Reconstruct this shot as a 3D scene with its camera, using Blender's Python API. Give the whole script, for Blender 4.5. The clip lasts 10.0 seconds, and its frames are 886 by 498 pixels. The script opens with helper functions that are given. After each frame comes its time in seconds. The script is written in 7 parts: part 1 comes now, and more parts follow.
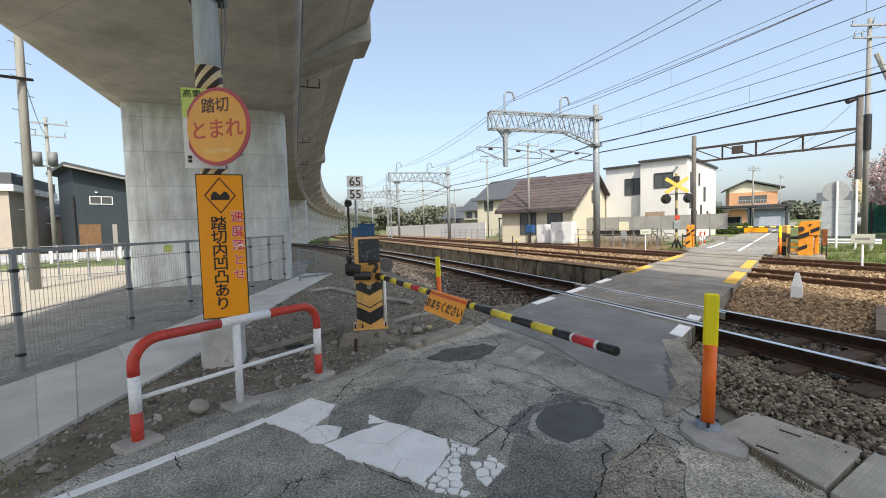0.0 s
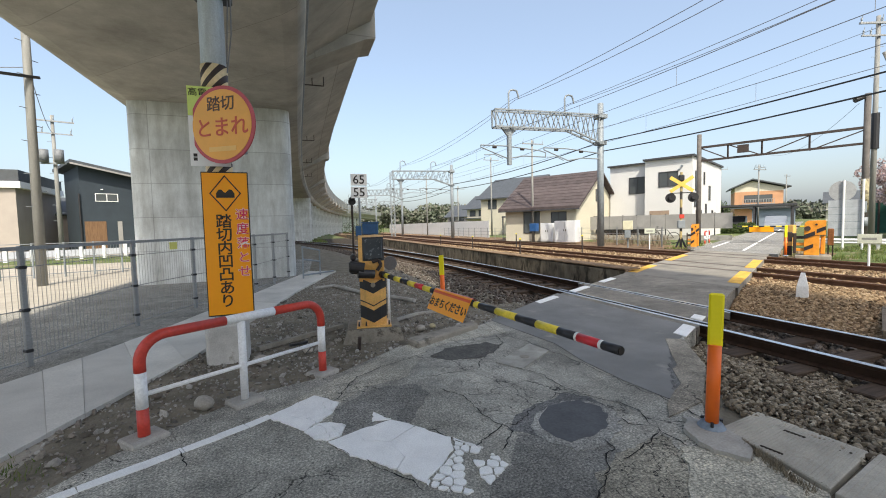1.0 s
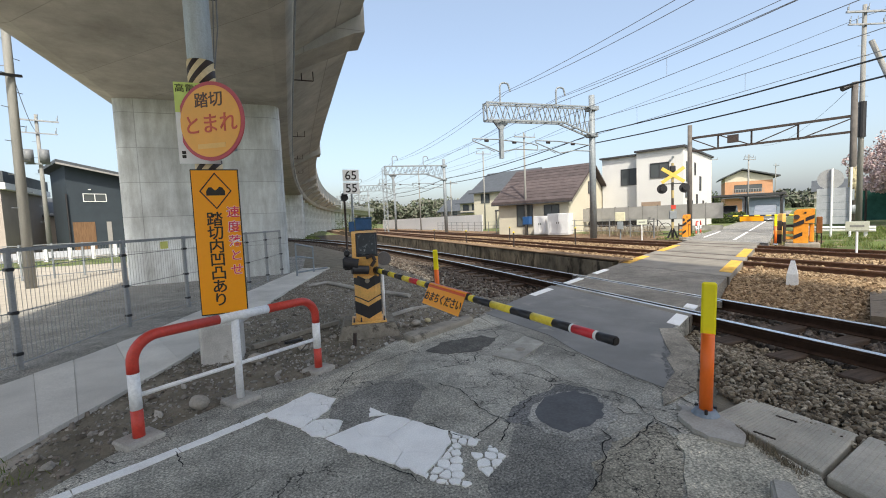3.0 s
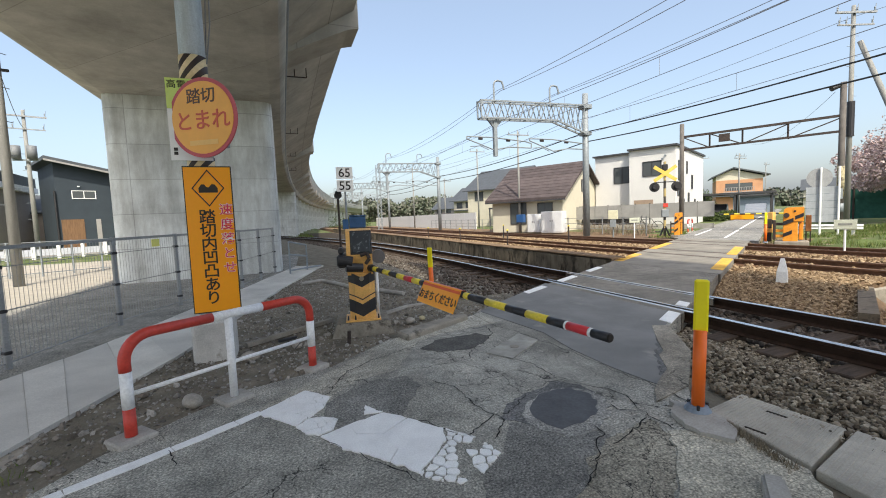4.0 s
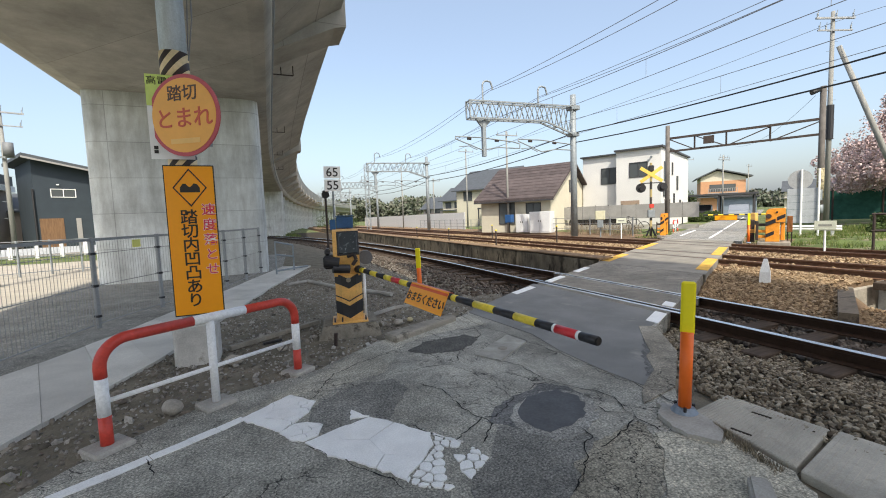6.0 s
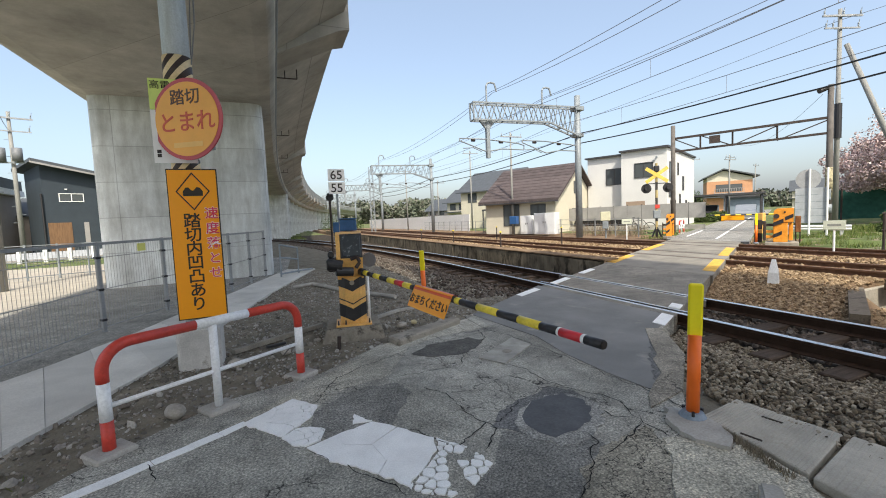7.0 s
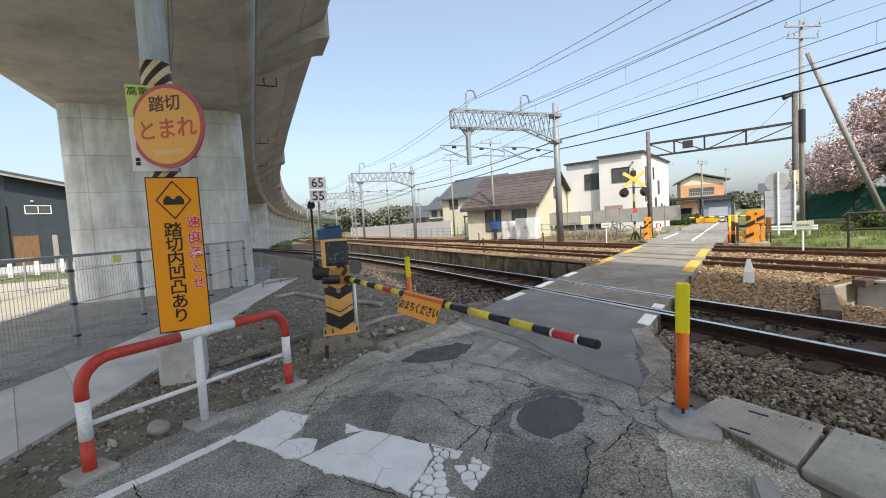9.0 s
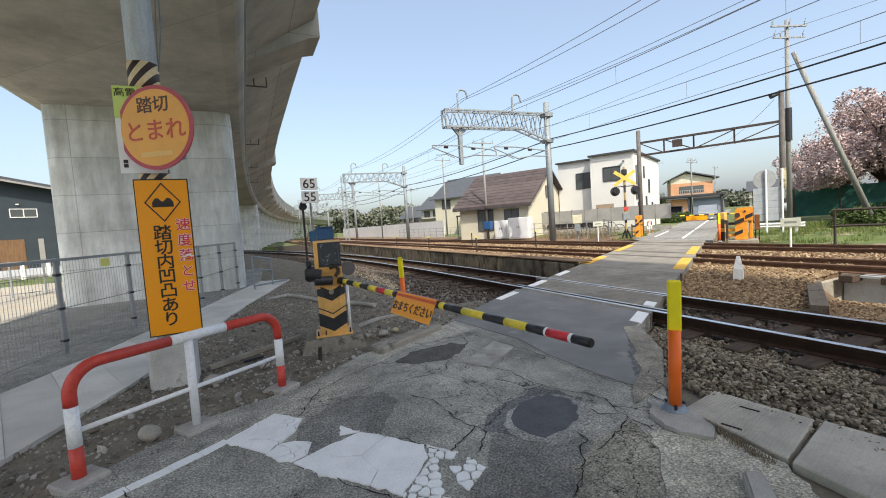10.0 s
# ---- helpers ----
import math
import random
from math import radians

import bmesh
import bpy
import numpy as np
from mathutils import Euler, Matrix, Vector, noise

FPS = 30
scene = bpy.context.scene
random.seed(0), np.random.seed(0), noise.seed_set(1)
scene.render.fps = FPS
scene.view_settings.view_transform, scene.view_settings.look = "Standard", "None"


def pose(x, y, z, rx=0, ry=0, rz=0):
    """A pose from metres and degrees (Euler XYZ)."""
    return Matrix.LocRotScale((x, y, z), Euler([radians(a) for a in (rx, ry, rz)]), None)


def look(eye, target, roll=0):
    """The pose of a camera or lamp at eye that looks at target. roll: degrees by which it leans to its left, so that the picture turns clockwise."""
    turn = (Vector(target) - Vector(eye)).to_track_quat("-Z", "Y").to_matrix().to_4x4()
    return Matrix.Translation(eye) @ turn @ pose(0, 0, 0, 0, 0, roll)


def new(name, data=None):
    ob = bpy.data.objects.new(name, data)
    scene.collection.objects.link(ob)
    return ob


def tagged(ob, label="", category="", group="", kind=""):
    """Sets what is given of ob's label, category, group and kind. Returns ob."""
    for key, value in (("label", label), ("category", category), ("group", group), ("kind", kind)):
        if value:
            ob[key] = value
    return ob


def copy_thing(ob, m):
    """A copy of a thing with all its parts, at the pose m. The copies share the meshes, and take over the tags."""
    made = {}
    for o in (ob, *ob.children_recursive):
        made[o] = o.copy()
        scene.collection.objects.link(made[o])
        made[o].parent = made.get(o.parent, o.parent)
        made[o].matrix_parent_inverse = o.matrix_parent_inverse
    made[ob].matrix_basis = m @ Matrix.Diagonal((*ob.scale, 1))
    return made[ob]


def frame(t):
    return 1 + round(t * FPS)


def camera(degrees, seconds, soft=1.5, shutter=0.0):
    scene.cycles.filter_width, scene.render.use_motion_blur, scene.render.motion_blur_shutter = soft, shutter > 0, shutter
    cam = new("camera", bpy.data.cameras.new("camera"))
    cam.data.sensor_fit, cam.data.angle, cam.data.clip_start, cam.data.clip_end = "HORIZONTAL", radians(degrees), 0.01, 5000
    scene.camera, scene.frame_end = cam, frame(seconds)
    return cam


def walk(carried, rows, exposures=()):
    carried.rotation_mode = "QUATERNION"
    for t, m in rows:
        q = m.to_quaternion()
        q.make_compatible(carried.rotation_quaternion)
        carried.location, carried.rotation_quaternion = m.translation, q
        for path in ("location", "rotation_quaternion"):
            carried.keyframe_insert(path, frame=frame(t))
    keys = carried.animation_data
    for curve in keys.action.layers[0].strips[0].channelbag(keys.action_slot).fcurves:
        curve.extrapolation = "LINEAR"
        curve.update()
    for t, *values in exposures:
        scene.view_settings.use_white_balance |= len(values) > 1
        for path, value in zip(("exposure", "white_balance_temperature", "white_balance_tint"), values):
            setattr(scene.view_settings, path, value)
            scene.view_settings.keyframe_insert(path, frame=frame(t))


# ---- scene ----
cam = camera(93.9, 10.0, soft=1.0)
PATH = [
    (0, (0.0000, 0.0000, 1.4200), (0.6306, 1.7558, 1.3182), -1.6),
    (0.5, (-0.0040, -0.0055, 1.4247), (0.6187, 1.7532, 1.3191), -1.5),
    (1, (-0.0074, -0.0013, 1.4228), (0.6092, 1.7596, 1.3135), -1.4),
    (1.5, (-0.0164, -0.0040, 1.4209), (0.5973, 1.7570, 1.3060), -1.6),
    (2, (-0.0196, -0.0019, 1.4228), (0.6011, 1.7566, 1.3004), -1.8),
    (2.5, (-0.0029, 0.0030, 1.4200), (0.6271, 1.7571, 1.2920), -2.2),
    (4, (-0.0151, 0.0104, 1.4172), (0.6523, 1.7499, 1.2724), -2.3),
    (4.5, (-0.0080, 0.0108, 1.4172), (0.6749, 1.7437, 1.2687), -2.3),
    (5, (-0.0034, 0.0181, 1.4200), (0.7009, 1.7413, 1.2687), -2.2),
    (5.5, (-0.0001, 0.0299, 1.4256), (0.7182, 1.7480, 1.2752), -2.1),
    (7, (0.0348, 0.0659, 1.4293), (0.7291, 1.7947, 1.2911), -2.5),
    (7.5, (0.0399, 0.0690, 1.4303), (0.7351, 1.7975, 1.2976), -2.8),
    (8, (-0.0041, 0.0710, 1.4228), (0.7105, 1.7925, 1.2995), -3.0),
    (8.5, (-0.0108, 0.0854, 1.4200), (0.7315, 1.7958, 1.3023), -3.3),
    (9, (-0.0242, 0.0922, 1.4172), (0.7473, 1.7901, 1.3051), -3.4),
    (9.5, (-0.0253, 0.0976, 1.4181), (0.7650, 1.7867, 1.3060), -3.7),
    (10, (-0.0235, 0.0969, 1.4181), (0.7770, 1.7813, 1.3042), -3.9),
]
walk(cam, [(t, look(eye, target, roll)) for t, eye, target, roll in PATH], exposures=[(0, 1.35, 6800, 8), (10, 1.35, 6800, 8)])

# ---- light ----
SUN_TO = Vector((-0.10, -0.645, 0.764)).normalized()
world = bpy.data.worlds.new("world")
scene.world = world
world.use_nodes = True
wn = world.node_tree
sky = wn.nodes.new("ShaderNodeTexSky")
sky.sky_type = "NISHITA"
sky.sun_disc = False
sky.sun_elevation = math.asin(SUN_TO.z)
sky.sun_rotation = math.atan2(SUN_TO.x, SUN_TO.y)
sky.air_density, sky.dust_density, sky.ozone_density = 1.0, 3.8, 1.2
haze = wn.nodes.new("ShaderNodeMixRGB")
haze.inputs[0].default_value = 0.38
haze.inputs[2].default_value = (1.6, 1.9, 2.4, 1)
wn.links.new(sky.outputs[0], haze.inputs[1])
bg = wn.nodes["Background"]
wn.links.new(haze.outputs[0], bg.inputs[0])
bg.inputs[1].default_value = 0.13
sun = new("sun", bpy.data.lights.new("sun", "SUN"))
sun.data.energy, sun.data.angle, sun.data.color = 2.0, radians(0.6), (1.0, 0.95, 0.86)
sun.matrix_world = look((0, 0, 60), (Vector((0, 0, 60)) - SUN_TO))


# ---- materials ----
def nodes_of(name, rough=0.7, metal=0.0):
    m = bpy.data.materials.new(name)
    m.use_nodes = True
    t = m.node_tree
    b = t.nodes["Principled BSDF"]
    b.inputs["Roughness"].default_value = rough
    b.inputs["Metallic"].default_value = metal
    b.inputs["Specular IOR Level"].default_value = 0.5 if rough < 0.7 else 0.18
    return m, t, b


def noise_node(t, scale, detail=6, rough=0.6, stretch=(1, 1, 1)):
    tc = t.nodes.new("ShaderNodeTexCoord")
    mp = t.nodes.new("ShaderNodeMapping")
    mp.inputs["Scale"].default_value = stretch
    n = t.nodes.new("ShaderNodeTexNoise")
    n.inputs["Scale"].default_value = scale
    n.inputs["Detail"].default_value = detail
    n.inputs["Roughness"].default_value = rough
    t.links.new(tc.outputs["Object"], mp.inputs[0])
    t.links.new(mp.outputs[0], n.inputs["Vector"])
    return n


def ramp(t, src, lo, hi, c0, c1):
    r = t.nodes.new("ShaderNodeValToRGB")
    r.color_ramp.elements[0].position, r.color_ramp.elements[1].position = lo, hi
    r.color_ramp.elements[0].color, r.color_ramp.elements[1].color = (*c0, 1), (*c1, 1)
    t.links.new(src, r.inputs[0])
    return r.outputs[0]


def mix(t, fac, a, b, mode="MIX"):
    m = t.nodes.new("ShaderNodeMixRGB")
    m.blend_type = mode
    for i, v in ((0, fac), (1, a), (2, b)):
        if isinstance(v, (int, float)):
            m.inputs[i].default_value = v
        elif isinstance(v, tuple):
            m.inputs[i].default_value = (*v, 1)
        else:
            t.links.new(v, m.inputs[i])
    return m.outputs[0]


def bump(t, b, height, strength=0.3, dist=0.01):
    n = t.nodes.new("ShaderNodeBump")
    n.inputs["Strength"].default_value = strength
    n.inputs["Distance"].default_value = dist
    t.links.new(height, n.inputs["Height"])
    t.links.new(n.outputs[0], b.inputs["Normal"])


def surf(name, col, dark=0.75, scale=6.0, fine=60.0, rough=0.7, metal=0.0, relief=0.2, dist=0.004, stretch=(1, 1, 1), spots=None, vary=0.0):
    """A surface with broad stains and fine grain."""
    m, t, b = nodes_of(name, rough, metal)
    n1 = noise_node(t, scale, stretch=stretch)
    n2 = noise_node(t, fine, 4)
    lo = tuple(c * dark for c in col)
    hi = tuple(min(0.95, c * (2 - dark) ** 0.6) for c in col)
    c = ramp(t, n1.outputs[0], 0.32, 0.68, lo, hi)
    g = ramp(t, n2.outputs[0], 0.3, 0.7, (0.78, 0.78, 0.78), (1.12, 1.12, 1.12))
    c = mix(t, 0.7 if relief else 0.12, c, g, "MULTIPLY")
    if spots:
        n3 = noise_node(t, spots[1], 8, 0.7, stretch)
        k = ramp(t, n3.outputs[0], spots[2], spots[2] + 0.1, (0, 0, 0), (1, 1, 1))
        c = mix(t, k, c, spots[0])
    if vary:
        oi = t.nodes.new("ShaderNodeObjectInfo")
        v = ramp(t, oi.outputs["Random"], 0, 1, (1 - vary,) * 3, (1, 1, 1))
        c = mix(t, 1.0, c, v, "MULTIPLY")
    t.links.new(c, b.inputs["Base Color"])
    if relief:
        bump(t, b, n2.outputs[0], relief, dist)
    return m


def island_surf(name, cols, rough=0.9):
    """Stones or leaves: each loose piece takes its own tone."""
    m, t, b = nodes_of(name, rough)
    g = t.nodes.new("ShaderNodeNewGeometry")
    r = t.nodes.new("ShaderNodeValToRGB")
    r.color_ramp.interpolation = "LINEAR"
    while len(r.color_ramp.elements) < len(cols):
        r.color_ramp.elements.new(0.5)
    for i, c in enumerate(cols):
        r.color_ramp.elements[i].position = i / (len(cols) - 1)
        r.color_ramp.elements[i].color = (*c, 1)
    t.links.new(g.outputs["Random Per Island"], r.inputs[0])
    n = noise_node(t, 45, 4)
    k = ramp(t, n.outputs[0], 0.3, 0.7, (0.7, 0.7, 0.7), (1.15, 1.15, 1.15))
    t.links.new(mix(t, 1.0, r.outputs[0], k, "MULTIPLY"), b.inputs["Base Color"])
    return m


NET = ((1.15, 0.0065, 0.47, 0.55), (6.0, 0.016, 0.50, 0.58))


def asphalt(name, col, crack=True, patchy=0.62, net=NET):
    m, t, b = nodes_of(name, 0.88)
    broad = noise_node(t, 0.9, 5)
    mid = noise_node(t, 5, 6)
    grit = noise_node(t, 70, 5, 0.8)
    c = ramp(t, broad.outputs[0], 0.35, 0.65, tuple(v * patchy for v in col), tuple(v * 1.32 for v in col))
    c = mix(t, 0.8, c, ramp(t, mid.outputs[0], 0.3, 0.7, (0.68, 0.68, 0.68), (1.28, 1.27, 1.25)), "MULTIPLY")
    c = mix(t, 0.9, c, ramp(t, grit.outputs[0], 0.34, 0.68, (0.22, 0.22, 0.22), (2.25, 2.2, 2.1)), "MULTIPLY")
    vs = t.nodes.new("ShaderNodeTexVoronoi")
    vs.inputs["Scale"].default_value = 75
    tcv = t.nodes.new("ShaderNodeTexCoord")
    t.links.new(tcv.outputs["Object"], vs.inputs["Vector"])
    c = mix(t, 0.55, c, ramp(t, vs.outputs["Distance"], 0.12, 0.62, (1.6, 1.58, 1.52), (0.62, 0.62, 0.62)), "MULTIPLY")
    height = grit.outputs[0]
    if crack:
        tc = t.nodes.new("ShaderNodeTexCoord")
        wob = noise_node(t, 3.0, 5)
        add = t.nodes.new("ShaderNodeVectorMath")
        add.operation = "MULTIPLY_ADD"
        add.inputs[1].default_value = (0.35, 0.35, 0.35)
        t.links.new(wob.outputs["Color"], add.inputs[0])
        t.links.new(tc.outputs["Object"], add.inputs[2])
        for scale, width, lo, hi in net:
            v = t.nodes.new("ShaderNodeTexVoronoi")
            v.feature = "DISTANCE_TO_EDGE"
            v.inputs["Scale"].default_value = scale
            t.links.new(add.outputs[0], v.inputs["Vector"])
            k = ramp(t, v.outputs["Distance"], width * 0.3, width, (1, 1, 1), (0, 0, 0))
            where = noise_node(t, 0.8, 3)
            w = ramp(t, where.outputs[0], lo, hi, (0, 0, 0), (1, 1, 1))
            k = mix(t, 1.0, k, w, "MULTIPLY")
            c = mix(t, k, c, (0.018, 0.017, 0.016))
    t.links.new(c, b.inputs["Base Color"])
    bump(t, b, height, 0.5, 0.006)
    return m


def concrete_panels(name, col, w, h, streak=0.5):
    """Cast concrete with the joints of its formwork and dark runs of water."""
    m, t, b = nodes_of(name, 0.85)
    tc = t.nodes.new("ShaderNodeTexCoord")
    sep = t.nodes.new("ShaderNodeSeparateXYZ")
    t.links.new(tc.outputs["Object"], sep.inputs[0])
    com = t.nodes.new("ShaderNodeCombineXYZ")
    addn = t.nodes.new("ShaderNodeMath")
    t.links.new(sep.outputs[0], addn.inputs[0])
    t.links.new(sep.outputs[1], addn.inputs[1])
    t.links.new(addn.outputs[0], com.inputs[0])
    t.links.new(sep.outputs[2], com.inputs[1])
    br = t.nodes.new("ShaderNodeTexBrick")
    br.offset = 0.0
    br.inputs["Scale"].default_value = 1.0
    br.inputs["Brick Width"].default_value = w
    br.inputs["Row Height"].default_value = h
    br.inputs["Mortar Size"].default_value = 0.012
    br.inputs["Mortar Smooth"].default_value = 0.8
    br.inputs["Color1"].default_value = (0.93, 0.93, 0.93, 1)
    br.inputs["Color2"].default_value = (1.05, 1.05, 1.05, 1)
    br.inputs["Mortar"].default_value = (0.62, 0.62, 0.62, 1)
    t.links.new(com.outputs[0], br.inputs["Vector"])
    n1 = noise_node(t, 0.9, 7, 0.65)
    n2 = noise_node(t, 2.2, 7, 0.7, (1.6, 1.6, 0.35))
    n3 = noise_node(t, 55, 4)
    c = ramp(t, n1.outputs[0], 0.3, 0.7, tuple(v * 0.72 for v in col), tuple(v * 1.15 for v in col))
    c = mix(t, 1.0, c, br.outputs[0], "MULTIPLY")
    c = mix(t, streak, c, ramp(t, n2.outputs[0], 0.35, 0.62, (0.62, 0.6, 0.57), (1.1, 1.1, 1.1)), "MULTIPLY")
    c = mix(t, 0.5, c, ramp(t, n3.outputs[0], 0.3, 0.7, (0.85, 0.85, 0.85), (1.1, 1.1, 1.1)), "MULTIPLY")
    t.links.new(c, b.inputs["Base Color"])
    bump(t, b, n3.outputs[0], 0.2, 0.004)
    return m


def stripes(name, c0, c1, period, slant):
    """Slanting painted bands round a pole."""
    m, t, b = nodes_of(name, 0.6)
    tc = t.nodes.new("ShaderNodeTexCoord")
    sep = t.nodes.new("ShaderNodeSeparateXYZ")
    t.links.new(tc.outputs["Object"], sep.inputs[0])
    a = t.nodes.new("ShaderNodeMath")
    a.operation = "MULTIPLY_ADD"
    a.inputs[1].default_value = slant
    t.links.new(sep.outputs[0], a.inputs[0])
    t.links.new(sep.outputs[2], a.inputs[2])
    d = t.nodes.new("ShaderNodeMath")
    d.operation = "DIVIDE"
    d.inputs[1].default_value = period
    t.links.new(a.outputs[0], d.inputs[0])
    f = t.nodes.new("ShaderNodeMath")
    f.operation = "FRACT"
    t.links.new(d.outputs[0], f.inputs[0])
    n = noise_node(t, 25, 4)
    k = ramp(t, f.outputs[0], 0.48, 0.52, (0, 0, 0), (1, 1, 1))
    c = mix(t, k, c0, c1)
    c = mix(t, 0.6, c, ramp(t, n.outputs[0], 0.3, 0.7, (0.7, 0.7, 0.7), (1.1, 1.1, 1.1)), "MULTIPLY")
    t.links.new(c, b.inputs["Base Color"])
    return m


def glass_dark(name, col=(0.085, 0.095, 0.10)):
    m, t, b = nodes_of(name, 0.08)
    b.inputs["Base Color"].default_value = (*col, 1)
    return m


M_ROAD = asphalt("asphalt_worn", (0.295, 0.292, 0.268), True, 0.72)
M_WORN = asphalt("asphalt_bleached", (0.37, 0.36, 0.32), True, 0.72)
M_DARKASPH = asphalt("asphalt_dark", (0.19, 0.19, 0.182), False, 0.8)
M_ALLI = asphalt("asphalt_crazed", (0.27, 0.255, 0.215), True, 0.75, ((7.5, 0.02, -2.0, -1.0), (17.0, 0.045, 0.40, 0.55)))
M_ROADX = asphalt("asphalt_crossing", (0.185, 0.174, 0.155), False, 0.85)
M_PATCH = asphalt("asphalt_patch", (0.085, 0.084, 0.08), False, 0.85)
M_LOT = asphalt("asphalt_lot", (0.225, 0.22, 0.205), False, 0.9)
M_SLABROAD = surf("crossing_concrete", (0.255, 0.235, 0.20), 0.7, 1.5, 70, 0.85, relief=0.3)
M_CONC = surf("concrete_plain", (0.42, 0.40, 0.36), 0.7, 2.5, 80, 0.85, relief=0.3, spots=((0.2, 0.19, 0.17), 3.0, 0.62))
M_CONC_OLD = surf("concrete_old", (0.33, 0.30, 0.25), 0.6, 4, 60, 0.9, relief=0.5, spots=((0.12, 0.11, 0.09), 4.0, 0.56))
M_PATH = surf("paving_concrete", (0.70, 0.675, 0.615), 0.8, 1.2, 90, 0.85, relief=0.2, vary=0.2)
M_APRON = asphalt("apron_concrete", (0.345, 0.332, 0.285), False, 0.75)
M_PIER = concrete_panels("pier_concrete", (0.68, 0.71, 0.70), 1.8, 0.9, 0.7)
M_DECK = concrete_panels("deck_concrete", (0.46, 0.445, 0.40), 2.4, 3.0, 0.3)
M_WALL = surf("wall_stained", (0.21, 0.18, 0.135), 0.45, 2.2, 30, 0.9, relief=0.6, stretch=(1, 1, 0.45), spots=((0.05, 0.043, 0.033), 2.6, 0.5))
M_SOIL = surf("soil_gravel", (0.215, 0.19, 0.145), 0.62, 3.0, 45, 0.95, relief=0.9, dist=0.015, spots=((0.30, 0.29, 0.27), 40, 0.62))
# near-black, so that shade in gaps and slots is put into the colour
M_BEDSHADE = surf("ballast_bed_shaded", (0.05, 0.04, 0.03), 0.6, 5, 50, 0.95, relief=0.9, dist=0.02)
# rust tone, with the sunlit look of the upper beds mixed in
M_BEDSUN = surf("rusty_bed_sunlit", (0.22, 0.15, 0.095), 0.65, 3, 45, 0.95, relief=0.9, dist=0.02)
M_BEIGE = surf("beige_lot", (0.42, 0.38, 0.32), 0.85, 2, 40, 0.9, relief=0.3)
M_FIELD = surf("field", (0.11, 0.145, 0.05), 0.6, 0.6, 30, 0.95, relief=0.5, dist=0.03, spots=((0.26, 0.22, 0.15), 0.8, 0.52))
M_STONE = island_surf("ballast_stone", [(0.035, 0.027, 0.019), (0.19, 0.155, 0.11), (0.33, 0.285, 0.215), (0.075, 0.056, 0.039), (0.48, 0.43, 0.34)])
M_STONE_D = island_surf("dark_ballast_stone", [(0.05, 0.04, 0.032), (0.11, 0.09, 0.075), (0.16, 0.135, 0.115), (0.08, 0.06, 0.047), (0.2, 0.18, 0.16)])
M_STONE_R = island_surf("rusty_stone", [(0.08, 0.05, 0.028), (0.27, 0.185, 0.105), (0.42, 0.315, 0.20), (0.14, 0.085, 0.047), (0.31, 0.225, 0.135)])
M_PEBBLE = island_surf("pebble", [(0.10, 0.09, 0.075), (0.26, 0.24, 0.21), (0.44, 0.42, 0.38), (0.16, 0.135, 0.11), (0.3, 0.27, 0.23)])
M_RAIL = surf("rail_rust", (0.06, 0.036, 0.025), 0.7, 8, 80, 0.8, 0.3)
M_RAIL_R = surf("rail_rust_pale", (0.17, 0.095, 0.062), 0.7, 8, 80, 0.85, 0.1)
M_RAILHEAD = surf("rail_head_polished", (0.72, 0.72, 0.73), 0.9, 8, 90, 0.24, 1.0, relief=0.05)
M_RAILHEAD_R = surf("rail_head_rusty", (0.20, 0.11, 0.07), 0.8, 8, 90, 0.5, 0.6, relief=0.1)
M_SLEEPER = surf("sleeper_wood", (0.10, 0.075, 0.058), 0.6, 10, 60, 0.9, relief=0.5, stretch=(0.3, 3, 3), vary=0.3)
M_GALV = surf("galvanised_steel", (0.24, 0.27, 0.29), 0.82, 7, 60, 0.55, 0.12, relief=0.08)
M_GALVP = surf("galvanised_pole", (0.47, 0.52, 0.55), 0.8, 5, 60, 0.55, 0.35, relief=0.08, stretch=(3, 3, 0.4))
M_FENCE = surf("fence_steel", (0.33, 0.34, 0.345), 0.85, 6, 60, 0.5, 0.4, relief=0.05)
M_BROWN = surf("brown_steel", (0.052, 0.037, 0.032), 0.7, 6, 60, 0.65, 0.2, relief=0.1)
M_BROWNPOLE = surf("brown_grey_pole", (0.14, 0.128, 0.118), 0.7, 3, 60, 0.75, relief=0.2)
M_POLE = surf("concrete_pole", (0.27, 0.27, 0.255), 0.8, 2, 60, 0.8, relief=0.2, stretch=(4, 4, 0.5))
M_WHITE = surf("white_paint", (0.86, 0.87, 0.87), 0.95, 6, 50, 0.42, relief=0.03, spots=((0.62, 0.60, 0.56), 9, 0.8))
M_RED = surf("red_paint", (0.58, 0.055, 0.035), 0.85, 7, 50, 0.45, relief=0.05, spots=((0.62, 0.32, 0.26), 14, 0.68))
M_PAINT = surf("road_paint", (0.88, 0.88, 0.86), 0.92, 5, 120, 0.75, relief=0.3, spots=((0.3, 0.3, 0.3), 22, 0.66))
M_YELLOWPAINT = surf("yellow_edge_paint", (0.72, 0.42, 0.08), 0.75, 5, 80, 0.8, relief=0.3, spots=((0.4, 0.36, 0.3), 6, 0.6))
M_YELLOW = surf("yellow_plastic", (0.93, 0.80, 0.01), 0.97, 6, 50, 0.4, relief=0.0)
M_ORANGE = surf("orange_plastic", (0.93, 0.17, 0.015), 0.96, 6, 50, 0.45, relief=0.0)
M_GATEY = surf("gate_yellow_paint", (0.80, 0.45, 0.13), 0.82, 6, 50, 0.45, relief=0.05, spots=((0.35, 0.2, 0.1), 9, 0.68))
M_BARY = surf("bar_yellow", (0.85, 0.66, 0.06), 0.9, 6, 50, 0.4, relief=0.02)
